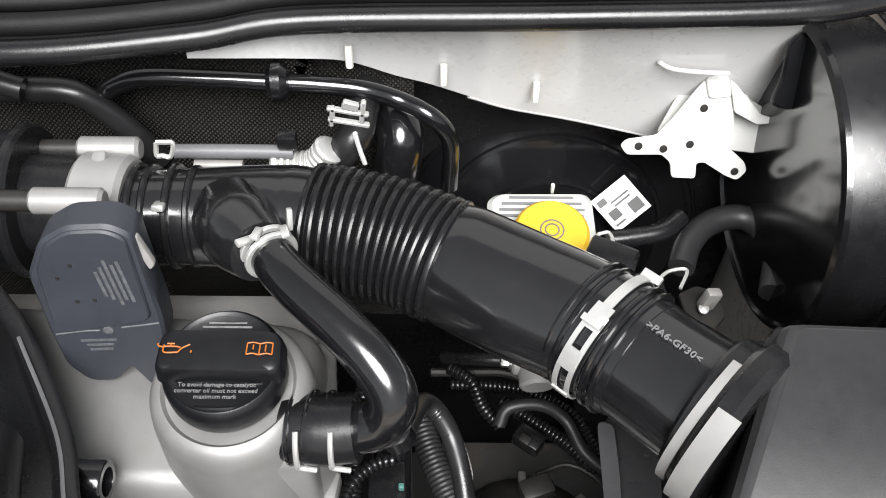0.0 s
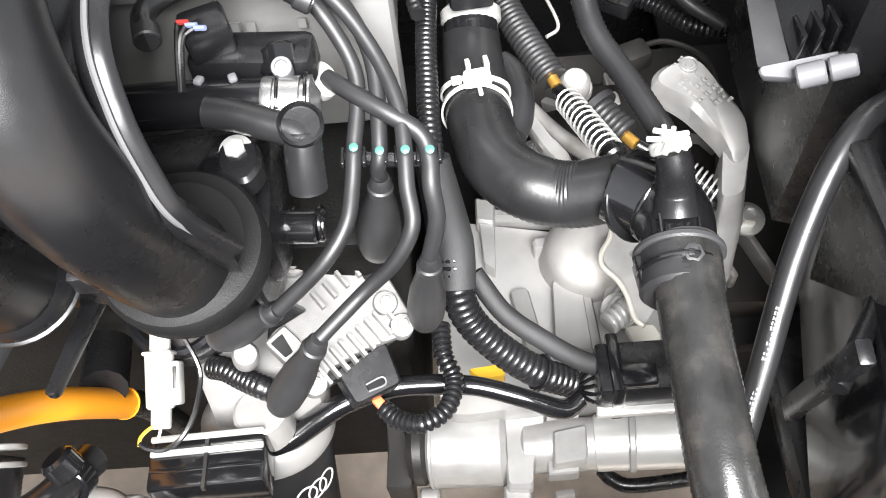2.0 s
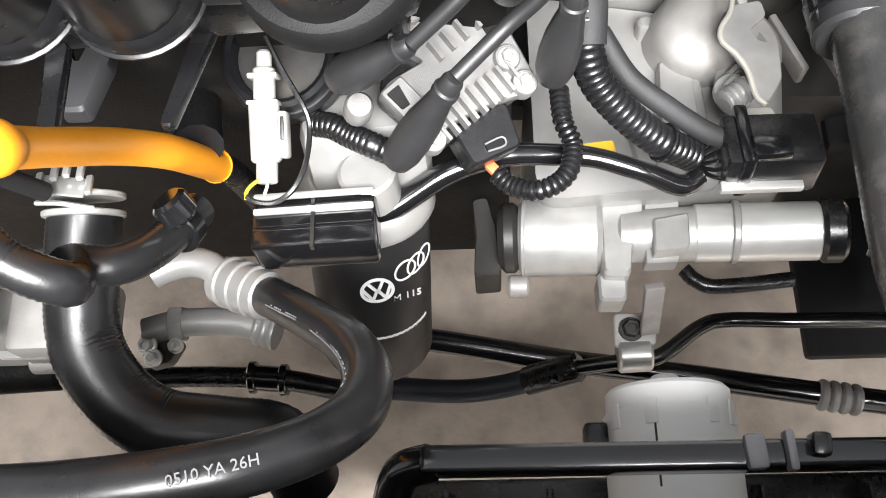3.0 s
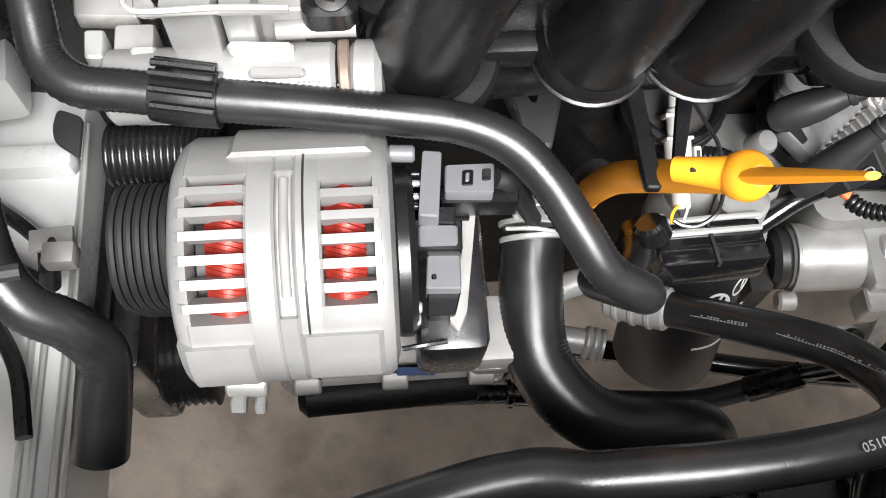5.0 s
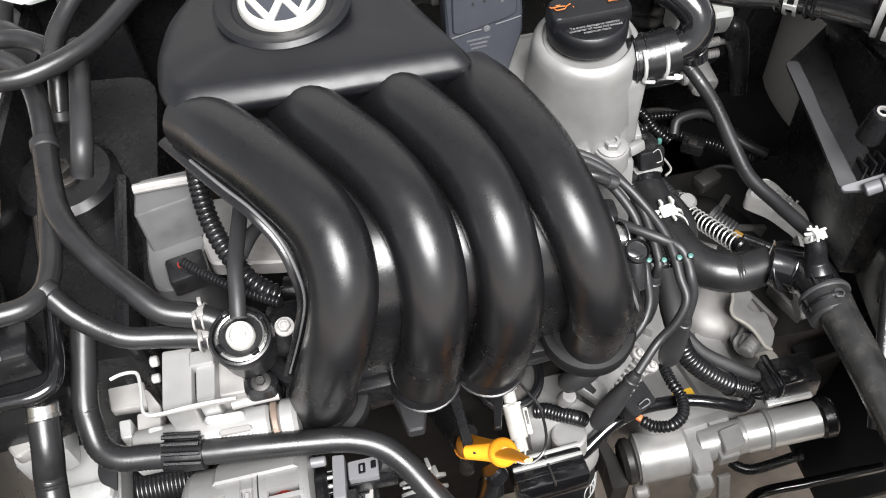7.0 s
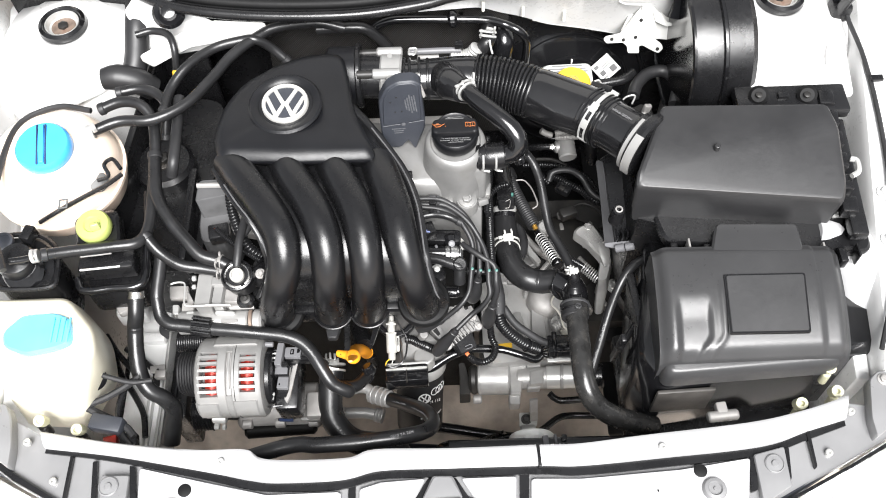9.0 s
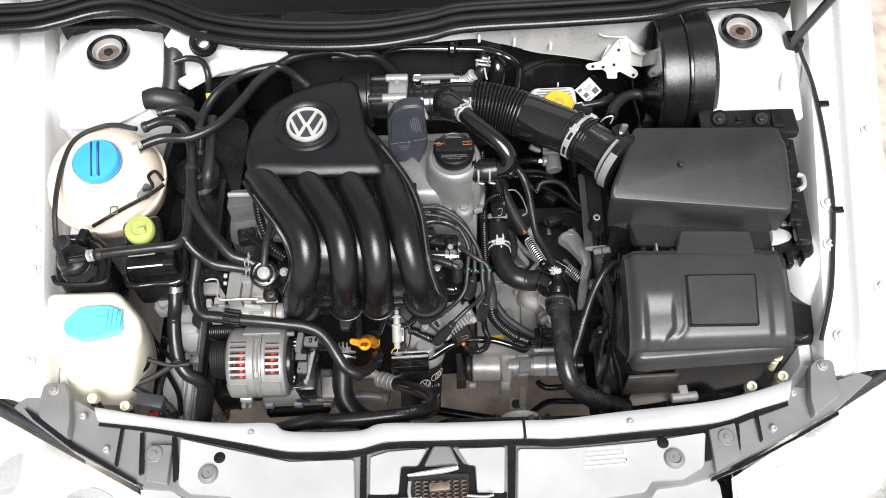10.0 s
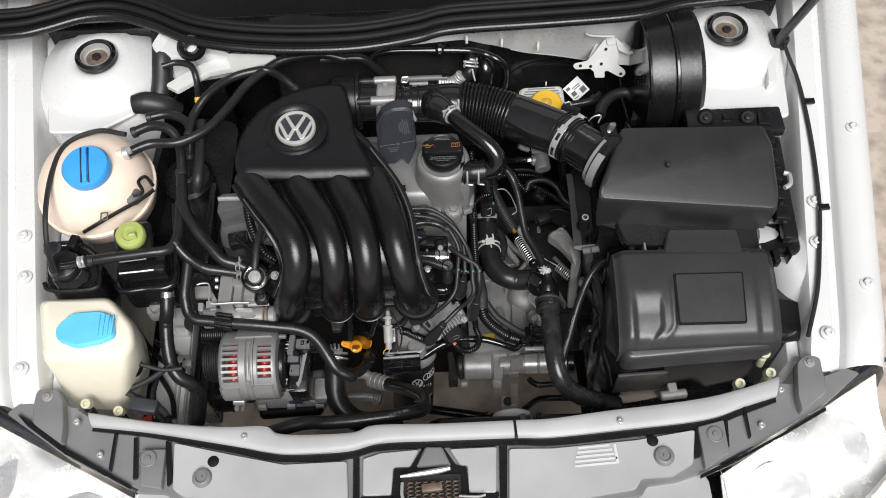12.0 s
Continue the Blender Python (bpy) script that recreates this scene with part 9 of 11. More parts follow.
part("tensioner_rib", plate([(-0.4654, 0.048, 0.777), (-0.4375, 0.0464, 0.777), (-0.4373, 0.0424, 0.777), (-0.4652, 0.0441, 0.777)], 0.006, 0.002, 0.0012), ZINC, pump)
part("tensioner_window", plate([(-0.4569, 0.0363, 0.774), (-0.433, 0.0357, 0.774), (-0.4329, 0.0318, 0.774), (-0.4568, 0.0322, 0.774)], 0.003, 0.002, 0.0012), DULL_CAST, pump)
part("rear_tube", tube([(-0.4452, 0.0538, 0.775), (-0.4295, 0.0545, 0.775), (-0.4111, 0.0543, 0.775)], 0.0042, 12), DULL_CAST, pump)
part("wire_bracket", tube([(-0.5222, 0.0771, 0.806), (-0.5148, 0.0794, 0.806), (-0.5064, 0.0791, 0.806), (-0.5027, 0.0757, 0.806), (-0.5011, 0.0642, 0.806), (-0.5005, 0.0496, 0.806), (-0.4979, 0.0436, 0.806), (-0.4898, 0.0416, 0.806), (-0.4628, 0.0423, 0.806), (-0.4363, 0.0411, 0.806)], 0.0013, 8), ZINC, pump, "thin bright wire bracket")
part("wire_tab", plate([(-0.4958, 0.0435, 0.805), (-0.4629, 0.0433, 0.805), (-0.4362, 0.0424, 0.805), (-0.4359, 0.0406, 0.805), (-0.463, 0.041, 0.805), (-0.4947, 0.0411, 0.805)], 0.003, 0.002, 0.0012), DULL_CAST, pump)
part("lower_body", ribbed([(-0.535, 0.040, 0.700), (-0.505, 0.040, 0.700), (-0.480, 0.039, 0.700)], 0.016, 0.0032, 0.001, 20), SATIN_BLACK, pump)
part("cover", plate([(-0.4332, 0.0674, 0.79), (-0.4095, 0.0674, 0.79), (-0.41, 0.0508, 0.79), (-0.4333, 0.0509, 0.79)], 0.03, 0.006, 0.003), SATIN_BLACK, pump)
bolt("cover_bolt", (-0.4204, 0.0579, 0.791), (0, -0.2, 1), 0.0036, 0.005, DARK_METAL, pump, 2.0)

valve = thing("pressure_valve", (-0.425, 0.06, 0.80), "round black valve with a silver ring and pale cap", "valve")
kv = Vector((-0.424, 0.073, 0.828))
part("body", turned([(0.020, -0.03), (0.0220, -0.004), (0.0228, 0.004), (0.0212, 0.008), (0.0195, 0.0085), (0.0185, 0.0045)], kv, (0, -0.25, 1), 40), SATIN_BLACK, valve)
part("silver_ring", turned([(0.0185, 0.003), (0.0183, 0.0070), (0.0165, 0.0080), (0.0152, 0.0074), (0.0145, 0.003)], kv, (0, -0.25, 1), 40), STEEL, valve)
part("well", turned([(0.0147, 0.0035), (0.0100, 0.0038), (0.0118, 0.0022)], kv, (0, -0.25, 1), 32), DARK_METAL, valve)
for k in range(4):
    a = 0.5 + 1.57 * k
    part("catch", block((0.006, 0.004, 0.004), kv + Vector((0.0170 * math.cos(a), 0.0170 * math.sin(a), 0.008 + 0.25 * 0.0170 * math.sin(a))), (-14, 0, math.degrees(a) + 90), 0.001), SATIN_BLACK, valve)
part("cap", turned([(0.0100, 0.002), (0.0100, 0.009), (0.0092, 0.0108), (0.0070, 0.0110), (0.0066, 0.0092), (0.0042, 0.0092), (0.0040, 0.0108), (0.001, 0.0113)], kv, (0, -0.25, 1), 32), PLUG_WHITE, valve, "pale grey cap")
wing = thing("port_shroud", (-0.392, 0.082, 0.780), "black plastic shroud beside the first runner", "shroud")
part("shroud", turned([(0.026, -0.03), (0.028, 0), (0.024, 0.008), (0.012, 0.010), (0.010, 0.006)], (-0.391, 0.084, 0.775), (-0.3, -0.3, 1), 28), SATIN_BLACK, wing)
bolt("bolt", (-0.395, 0.079, 0.822), (0, -0.25, 1), 0.0048, 0.006, DULL_CAST, wing, 1.5)
part("foot", block((0.034, 0.034, 0.030), (-0.393, 0.090, 0.803), (-10, 0, 0), 0.008), SATIN_BLACK, wing)

# belt cover and the engine's left end
cover = thing("belt_cover", (-0.47, 0.17, 0.70), "black plastic timing belt cover with a pale top edge", "belt cover")
part("top", slab([(-0.490, 0.224, 0.845), (-0.443, 0.225, 0.845), (-0.444, 0.196, 0.845), (-0.480, 0.189, 0.845), (-0.491, 0.187, 0.845)], 0.05, 0.008), BELT_GREY, cover)
part("edge", tube([(-0.489, 0.210, 0.850), (-0.467, 0.210, 0.850), (-0.444, 0.209, 0.850)], 0.0040, 8), DULL_CAST, cover, "grey top edge")
part("front", slab([(-0.496, 0.229, 0.800), (-0.449, 0.221, 0.800), (-0.448, 0.190, 0.800), (-0.462, 0.147, 0.800), (-0.489, 0.149, 0.800), (-0.495, 0.174, 0.800)], 0.10, 0.01), BELT_GREY, cover)
part("loop", tube([(-0.481, 0.224, 0.815), (-0.473, 0.230, 0.815), (-0.459, 0.226, 0.815), (-0.448, 0.217, 0.815), (-0.455, 0.212, 0.815), (-0.468, 0.215, 0.815), (-0.480, 0.223, 0.815)], 0.003, 8), DULL_CAST, cover)
part("bracket", slab([(-0.446, 0.231, 0.800), (-0.416, 0.230, 0.800), (-0.400, 0.202, 0.800), (-0.375, 0.182, 0.800), (-0.388, 0.152, 0.800), (-0.413, 0.157, 0.800), (-0.447, 0.165, 0.800), (-0.454, 0.197, 0.800)], 0.015, 0.006), DULL_CAST, cover)
part("plug", block((0.030, 0.024, 0.020), (-0.462, 0.157, 0.805), (0, 0, 10), 0.003), SATIN_BLACK, cover)
part("plug_tab", block((0.0035, 0.0035, 0.0045), (-0.466, 0.157, 0.816), bevel=0.0008), RED, cover)
part("end_plate", block((0.012, 0.16, 0.20), (-0.515, 0.20, 0.70), bevel=0.004), SATIN_BLACK, cover)
conduit_thing("left_loom", [(-0.440, 0.222, 0.865), (-0.438, 0.187, 0.860), (-0.434, 0.162, 0.850), (-0.425, 0.138, 0.840), (-0.412, 0.117, 0.830), (-0.396, 0.108, 0.820)], 0.0075, "black ribbed conduit beside the manifold", 0.0045)
conduit_thing("left_thin_loom", [(-0.463, 0.153, 0.825), (-0.445, 0.135, 0.825), (-0.426, 0.119, 0.825), (-0.409, 0.107, 0.825), (-0.395, 0.098, 0.825)], 0.004, "thin ribbed conduit to the injector plug", 0.003)
line_thing("valve_hose", [(-0.422, 0.077, 0.848), (-0.420, 0.092, 0.855), (-0.418, 0.115, 0.860), (-0.410, 0.162, 0.860)], 0.0058, DULL_RUBBER, "dull black vacuum hose to the round valve")
line_thing("valve_hose", [(-0.415, 0.123, 0.855), (-0.403, 0.143, 0.855), (-0.388, 0.153, 0.855), (-0.376, 0.153, 0.855)], 0.005, DULL_RUBBER, "dull black vacuum hose to the round valve")
inj = thing("injector_plug", (-0.375, 0.142, 0.800), "black injector plug with a red tab", "connector")
part("shell", block((0.026, 0.034, 0.028), (-0.369, 0.147, 0.800), (0, 0, 10), 0.004), GLOSS_BLACK, inj)
part("tab", block((0.0042, 0.0080, 0.0045), (-0.374, 0.150, 0.818), (20, 0, -20), 0.001), RED, inj)
part("rail", tube([(-0.395, 0.136, 0.785), (-0.370, 0.131, 0.785), (-0.343, 0.123, 0.785)], 0.011, 14), SATIN_BLACK, inj)

# hoses at the front left
hE = thing("radiator_vent_hose", (-0.45, 0.03, 0.75), "black coolant hose with a ribbed rubber sleeve", "hose")
part("hose", woven([(-0.532, 0.121, 0.830), (-0.539, 0.098, 0.810), (-0.545, 0.073, 0.790)] + [(-0.544, 0.059, 0.782), (-0.540, 0.044, 0.774), (-0.528, 0.034, 0.770), (-0.506, 0.031, 0.768), (-0.476, 0.027, 0.766), (-0.438, 0.023, 0.764), (-0.397, 0.019, 0.760), (-0.368, 0.015, 0.757), (-0.347, 0.007, 0.752), (-0.332, -0.007, 0.745), (-0.318, -0.028, 0.735), (-0.305, -0.044, 0.722), (-0.285, -0.049, 0.705)] + [(-0.300, -0.029, 0.675), (-0.284, -0.026, 0.665), (-0.273, -0.012, 0.650), (-0.262, 0.017, 0.628)], 0.0094), RUBBER, hE)
part("sleeve", tube([(-0.496, 0.031, 0.766), (-0.484, 0.028, 0.766), (-0.469, 0.026, 0.766)], 0.0120, 18), SATIN_BLACK, hE, "ribbed rubber sleeve")
for k in range(5):
    part("sleeve_rib", tube([Vector(p) + Vector((0, 0.014 * math.cos(0.5 + k * 0.5), 0.014 * math.sin(0.5 + k * 0.5))) for p in [(-0.496, 0.031, 0.766), (-0.470, 0.026, 0.766)]], 0.0016, 6), SATIN_BLACK, hE)
letter_row("print", [Vector((-0.437 + 0.0021 * k, 0.0310 - 0.00008 * k, 0.7688)) for k in range(10)], Vector((0, -0.8, 0.6)), 0.0012, 0.0022, PRINT_GREY, hE, 5)
ring_clamp((-0.267, -0.002, 0.640), (-0.265, 0.007, 0.634), 0.0108, hE, GLOSS_BLACK)
hF = thing("left_coolant_hose", (-0.57, 0.0, 0.70), "black coolant hose with a steel spring clamp", "hose")
part("hose", woven([(-0.568, 0.059, 0.805), (-0.57, 0.039, 0.79), (-0.5765, 0.0304, 0.768), (-0.5758, -0.0002, 0.75), (-0.5704, -0.0277, 0.735), (-0.5592, -0.0443, 0.722), (-0.5439, -0.0499, 0.708), (-0.5351, -0.0573, 0.69), (-0.5393, -0.0718, 0.67), (-0.5453, -0.0956, 0.65)], [0.0108, 0.0108, 0.0110, 0.0110, 0.0112, 0.0112, 0.0115, 0.0125, 0.0135, 0.0140]), RUBBER, hF)
ring_clamp((-0.567, 0.067, 0.812), (-0.568, 0.059, 0.805), 0.0115, hF, STEEL)
part("clamp_band", barrel((-0.568, 0.061, 0.806), (-0.568, 0.058, 0.804), 0.0122, 0.0006, 20), STEEL, hF)
hG = thing("lower_radiator_hose", (-0.3, -0.04, 0.58), "thick black lower radiator hose with a steel clamp", "hose")
part("hose", woven([(-0.3199, 0.0204, 0.628), (-0.3229, -0.0035, 0.618), (-0.3224, -0.0425, 0.604), (-0.3069, -0.0684, 0.595), (-0.2845, -0.083, 0.59), (-0.2526, -0.0874, 0.586), (-0.2274, -0.0901, 0.575), (-0.2189, -0.1068, 0.545)], 0.0185, seg=28), RUBBER, hG)
for k in (0.0, 0.009):
    part("clamp", barrel(Vector((-0.3199, 0.0204, 0.628)) + Vector((0, 0.006 - k, 0.004 - 0.3 * k)), Vector((-0.3199, 0.0204, 0.628)) + Vector((0, 0.003 - k, 0.003 - 0.3 * k)), 0.0202, 0.0006, 28), ZINC, hG, "bright spring clamp")
part("clamp_plate", block((0.0240, 0.0120, 0.0016), (-0.3215, 0.0215, 0.6500), (-20, 0, -8), 0.0006), ZINC, hG, "bright spring clamp plate")
for x, y in ((-0.3335, 0.0275), (-0.3265, 0.0330), (-0.3205, 0.0345), (-0.3135, 0.0330), (-0.3085, 0.0250)):
    part("clamp_ear", block((0.0034, 0.0120, 0.0030), (x, y - 0.004, 0.6515), (-20, 0, 8), 0.0008), ZINC, hG)
part("clamp_wire", tube([(-0.3375, 0.0160, 0.6440), (-0.3225, 0.0130, 0.6490), (-0.3080, 0.0120, 0.6440)], 0.0013, 6, 4), ZINC, hG)
hH = thing("refrigerant_hose", (-0.2, -0.06, 0.62), "black refrigerant hose looping from an aluminium ferrule", "hose")
part("hose", woven([(-0.238, -0.013, 0.580), (-0.221, -0.026, 0.600), (-0.199, -0.044, 0.625), (-0.180, -0.062, 0.650), (-0.170, -0.080, 0.668), (-0.170, -0.099, 0.690), (-0.182, -0.114, 0.710), (-0.203, -0.125, 0.728), (-0.233, -0.131, 0.735), (-0.271, -0.134, 0.735), (-0.322, -0.134, 0.730), (-0.370, -0.132, 0.720)] + [(-0.52, -0.165, 0.695), (-0.64, -0.175, 0.66)], 0.0108, 0.0030, 0.00012, 24), RUBBER, hH)
part("ferrule_pipe", tube([(-0.3034, 0.0034, 0.574), (-0.2942, 0.0074, 0.574), (-0.2833, 0.0097, 0.574), (-0.272, 0.0073, 0.574), (-0.2626, -0.0003, 0.574), (-0.2552, -0.0071, 0.574)], 0.0085, 16), CAST, hH, "bent aluminium pipe end")
for a, b, r in (((-0.267, 0.002, 0.566), (-0.235, -0.015, 0.582), 0.0135),):
    part("ferrule", barrel(a, b, r, 0.002, 24), CAST, hH, "aluminium ferrule")
for k in range(3):
    p, q = Vector((-0.263, -0.000, 0.568)), Vector((-0.238, -0.013, 0.580))
    part("ferrule_ring", barrel(p.lerp(q, k / 3 + 0.05), p.lerp(q, k / 3 + 0.18), 0.0148, 0.001, 24), CAST, hH)
lettering("mark", "0510 YA 26H", 0.0056, Vector((-0.208, -0.129, 0.7462)), (1, 0.22, 0), (-0.1, 1, 0), PRINT_GREY, hH)
view = Vector((-0.37, -0.25, 0.9)).normalized()
for row in ([(-0.231, -0.026, 0.604), (-0.222, -0.033, 0.615), (-0.209, -0.0425, 0.629)], [(-0.200, -0.051, 0.641), (-0.191, -0.060, 0.652), (-0.183, -0.070, 0.665), (-0.177, -0.082, 0.680), (-0.176, -0.090, 0.693)]):
    letter_row("print", resample(spline([Vector(p) + view * 0.0003 for p in row], 8), 0.0021)[0], view, 0.0010, 0.0018, PRINT_GREY, hH, 8)
fer = thing("refrigerant_pipe", (-0.27, 0.0, 0.46), "aluminium refrigerant pipe with a ribbed end", "pipe")
part("pipe", tube([(-0.3412, -0.0014, 0.48), (-0.3223, 0.0034, 0.48), (-0.3074, 0.0044, 0.48), (-0.2851, 0.0037, 0.48), (-0.2682, 0.0002, 0.48)], 0.0092, 18), CAST, fer)
for a, b in (((-0.3248, 0.0031, 0.48), (-0.3156, 0.0035, 0.48)),):
    part("union_nut", barrel(a, b, 0.0125, 0.001, 6), DULL_CAST, fer)
part("ribbed_end", ribbed([(-0.2682, 0.0002, 0.48), (-0.2544, -0.004, 0.48)], 0.0122, 0.0050, 0.0018, 18), CAST, fer)
part("flange", plate([(-0.3458, 0.0005, 0.478), (-0.3265, 0.0018, 0.478), (-0.3174, -0.008, 0.478), (-0.3243, -0.0209, 0.478), (-0.3379, -0.0242, 0.478), (-0.3434, -0.0147, 0.478)], 0.012, 0.003, 0.001), DARK_METAL, fer, "dark flange plate")
bolt("bolt", (-0.3379, -0.0111, 0.482), (0, -0.2, 1), 0.0046, 0.008, ZINC, fer, 1.4)
bolt("bolt", (-0.3333, -0.0194, 0.482), (0, -0.2, 1), 0.0042, 0.008, ZINC, fer, 1.4)
bolt("bolt", (-0.3194, -0.0117, 0.482), (0, -0.2, 1), 0.0036, 0.008, ZINC, fer, 1.4)

# dipstick
dip = thing("oil_dipstick", (-0.269, 0.058, 0.60), "orange plastic oil dipstick with a ball grip and guide tube", "dipstick")
D0, D1, D2, D3 = Vector((-0.2635, -0.077, 0.870)), Vector((-0.2685, -0.0385, 0.799)), Vector((-0.2797, 0.0202, 0.69)), Vector((-0.274, 0.070, 0.572))
DB = Vector((-0.2895, -0.0275, 0.786))
part("grip", tube([D0, D0.lerp(D1, 0.5), D1], [0.0013, 0.0026, 0.0037], 12, 6, 2.0, (1, 0, 0)), ORANGE, dip)
part("ball", turned([(0.004, -0.016), (0.0075, -0.011), (0.0094, -0.003), (0.0098, 0.003), (0.008, 0.008), (0.004, 0.012)], D1, D0 - D1, 32), ORANGE, dip)
part("handle", tube([DB, DB.lerp(D1, 0.5), D1], [0.0046, 0.0056, 0.0074], 16, 6, 1.2, (0, 0, 1)), ORANGE, dip, "tapered orange handle")
part("slot", block((0.0095, 0.0020, 0.003), DB.lerp(D1, 0.30) + Vector((0.001, -0.0028, 0.0052)), (20, -20, -20), 0.0006), DARK_METAL, dip)
part("funnel", tube([D1 - (D0 - D1).normalized() * 0.010, D1.lerp(D2, 0.35), D2, D2.lerp(D3, 0.5) + Vector((0, 0, 0.006)), D3.lerp(D2, 0.06), D3], [0.0072, 0.0072, 0.0084, 0.0090, 0.0092, 0.0104], 24), ORANGE, dip, "orange guide funnel")
part("lower_tube", tube([D3 + Vector((0, -0.002, 0.006)), (-0.272, 0.080, 0.54), (-0.270, 0.088, 0.48)], 0.0085, 14), SATIN_BLACK, dip)
for outline in ([(-0.2892, 0.0399, 0.742), (-0.281, 0.0397, 0.742), (-0.2802, 0.0096, 0.742), (-0.2802, -0.0128, 0.742), (-0.2875, -0.0125, 0.742), (-0.2886, 0.0106, 0.742)], [(-0.2436, 0.084, 0.7), (-0.2342, 0.0814, 0.7), (-0.252, 0.0238, 0.7), (-0.2576, 0.0245, 0.7)]):
    part("stand", plate(outline, 0.006, 0.002, 0.001), SATIN_BLACK, dip)

# oil filter, its housing and the plugs over it
fil = thing("oil_filter", (-0.196, 0.02, 0.41), "black oil filter canister with white emblem prints", "oil filter")
fa, fb = Vector((-0.190, 0.058, 0.545)), Vector((-0.197, 0.004, 0.422))
fd = (fb - fa).normalized()
part("canister", turned([(0.034, 0), (0.038, 0.006), (0.038, (fb - fa).length - 0.005), (0.0365, (fb - fa).length - 0.001), (0.034, (fb - fa).length), (0.02, (fb - fa).length)], fa, fd, 48), FILTER_BLACK, fil)
side_v = Vector((0.30, -0.85, 0)) - Vector((0.30, -0.85, 0)).dot(fd) * fd
side_v.normalize()
fx = (-fd).cross(side_v)
face = fa.lerp(fb, 0.60) + side_v * 0.0385


def on_filter(angle, along):
    w = math.cos(angle) * side_v + math.sin(angle) * fx.normalized()
    return fa + fd * along + w * 0.0384, w


for ang in (-0.20,):
    p, w = on_filter(ang, 0.040)
    part("emblem", turned([(0.0085, 0), (0.0085, 0.0006), (0.0105, 0.0006), (0.0105, 0)], p, w, 28, True), PRINT_WHITE, fil, "white ring emblem")
    turn_w = Matrix.Translation(p) @ w.to_track_quat("Z", "Y").to_matrix().to_4x4()
    for a, b in (((-0.0050, 0.0078), (-0.0003, -0.0012)), ((0.0050, 0.0078), (0.0003, -0.0012)), ((-0.0086, 0.0030), (-0.0040, -0.0080)), ((-0.0040, -0.0080), (0.0, 0.0002)), ((0.0, 0.0002), (0.0040, -0.0080)), ((0.0040, -0.0080), (0.0086, 0.0030))):
        part("emblem_bar", moved(block((math.hypot(b[0] - a[0], b[1] - a[1]), 0.0018, 0.0008), ((a[0] + b[0]) / 2, (a[1] + b[1]) / 2, 0), (0, 0, math.degrees(math.atan2(b[1] - a[1], b[0] - a[0]))), 0), turn_w), PRINT_WHITE, fil)
for ang in (0.28, 0.50, 0.72):
    p, w = on_filter(ang, 0.030)
    part("emblem", turned([(0.0068, 0), (0.0068, 0.0006), (0.0080, 0.0006), (0.0080, 0)], p, w, 24, True), PRINT_WHITE, fil)
p, w = on_filter(0.22, 0.052)
lettering("part_number", "1JM 115", 0.0075, p, fx, -fd, PRINT_WHITE, fil)
for k in range(11):
    p, w = on_filter(-0.30 + 0.1 * k, 0.085)
    part("stripe", moved(block((0.0042, 0.0016, 0.0006), (0, 0, 0), bevel=0), Matrix.Translation(p) @ w.to_track_quat("Z", "Y").to_matrix().to_4x4()), PRINT_WHITE, fil)
hou = thing("filter_housing", (-0.19, 0.07, 0.54), "cast aluminium oil filter housing", "filter housing")
part("flange", turned([(0.040, 0), (0.042, 0.004), (0.040, 0.016), (0.032, 0.024)], fa + fd * 0.004, -fd, 36), CAST, hou)
part("body", block((0.07, 0.06, 0.06), (-0.185, 0.085, 0.575), (-20, 0, 5), 0.01), CAST, hou)
part("boss", barrel((-0.182, 0.049, 0.600), (-0.181, 0.045, 0.575), 0.016, 0.002, 20), CAST, hou)
part("elbow", ribbed([(-0.2080, 0.0720, 0.612), (-0.1983, 0.0684, 0.615), (-0.1886, 0.0626, 0.615), (-0.1759, 0.0559, 0.615), (-0.1666, 0.0543, 0.608)], 0.0072, 0.0030, 0.0006, 16), SATIN_BLACK, hou, "ribbed black hose elbow")
tray = thing("plug_tray", (-0.21, 0.02, 0.59), "black plug holder with bright ridges beside the filter", "plug holder")
part("shell", block((0.066, 0.034, 0.026), (-0.209, 0.020, 0.590), (-8, 0, 2), 0.003), GLOSS_BLACK, tray)
for k, y in enumerate((0.034, 0.026, 0.016)):
    part("ridge", block((0.064, 0.0035, 0.003), (-0.209, y, 0.6045 - 0.001 * k), (-8, 0, 2), 0.001), ZINC if k != 2 else GLOSS_BLACK, tray)
part("split", block((0.002, 0.03, 0.004), (-0.209, 0.018, 0.603), (-8, 0, 2), 0), DARK_METAL, tray)
wp = thing("white_plug", (-0.229, 0.075, 0.61), "white sensor plug with thin yellow and black wires", "connector")
part("shell", barrel((-0.2298, 0.0435, 0.624), (-0.2303, 0.0720, 0.636), 0.0080, 0.0015, 20), PLUG_WHITE, wp)
part("shell_box", block((0.0135, 0.024, 0.013), (-0.2300, 0.0600, 0.630), (23, 0, 1), 0.002), PLUG_WHITE, wp)
part("neck", barrel((-0.2300, 0.0720, 0.635), (-0.2297, 0.0890, 0.642), 0.0058, 0.001, 16), PLUG_WHITE, wp)
part("tip", barrel((-0.2297, 0.0885, 0.641), (-0.2295, 0.0975, 0.645), 0.0040, 0.0012, 14), PLUG_WHITE, wp)
part("collar", block((0.0155, 0.0030, 0.0120), (-0.2299, 0.0850, 0.640), (23, 0, 0), 0.001), PLUG_WHITE, wp)
part("collar", block((0.0165, 0.0024, 0.0130), (-0.2300, 0.0718, 0.6355), (23, 0, 0), 0.001), PLUG_WHITE, wp)
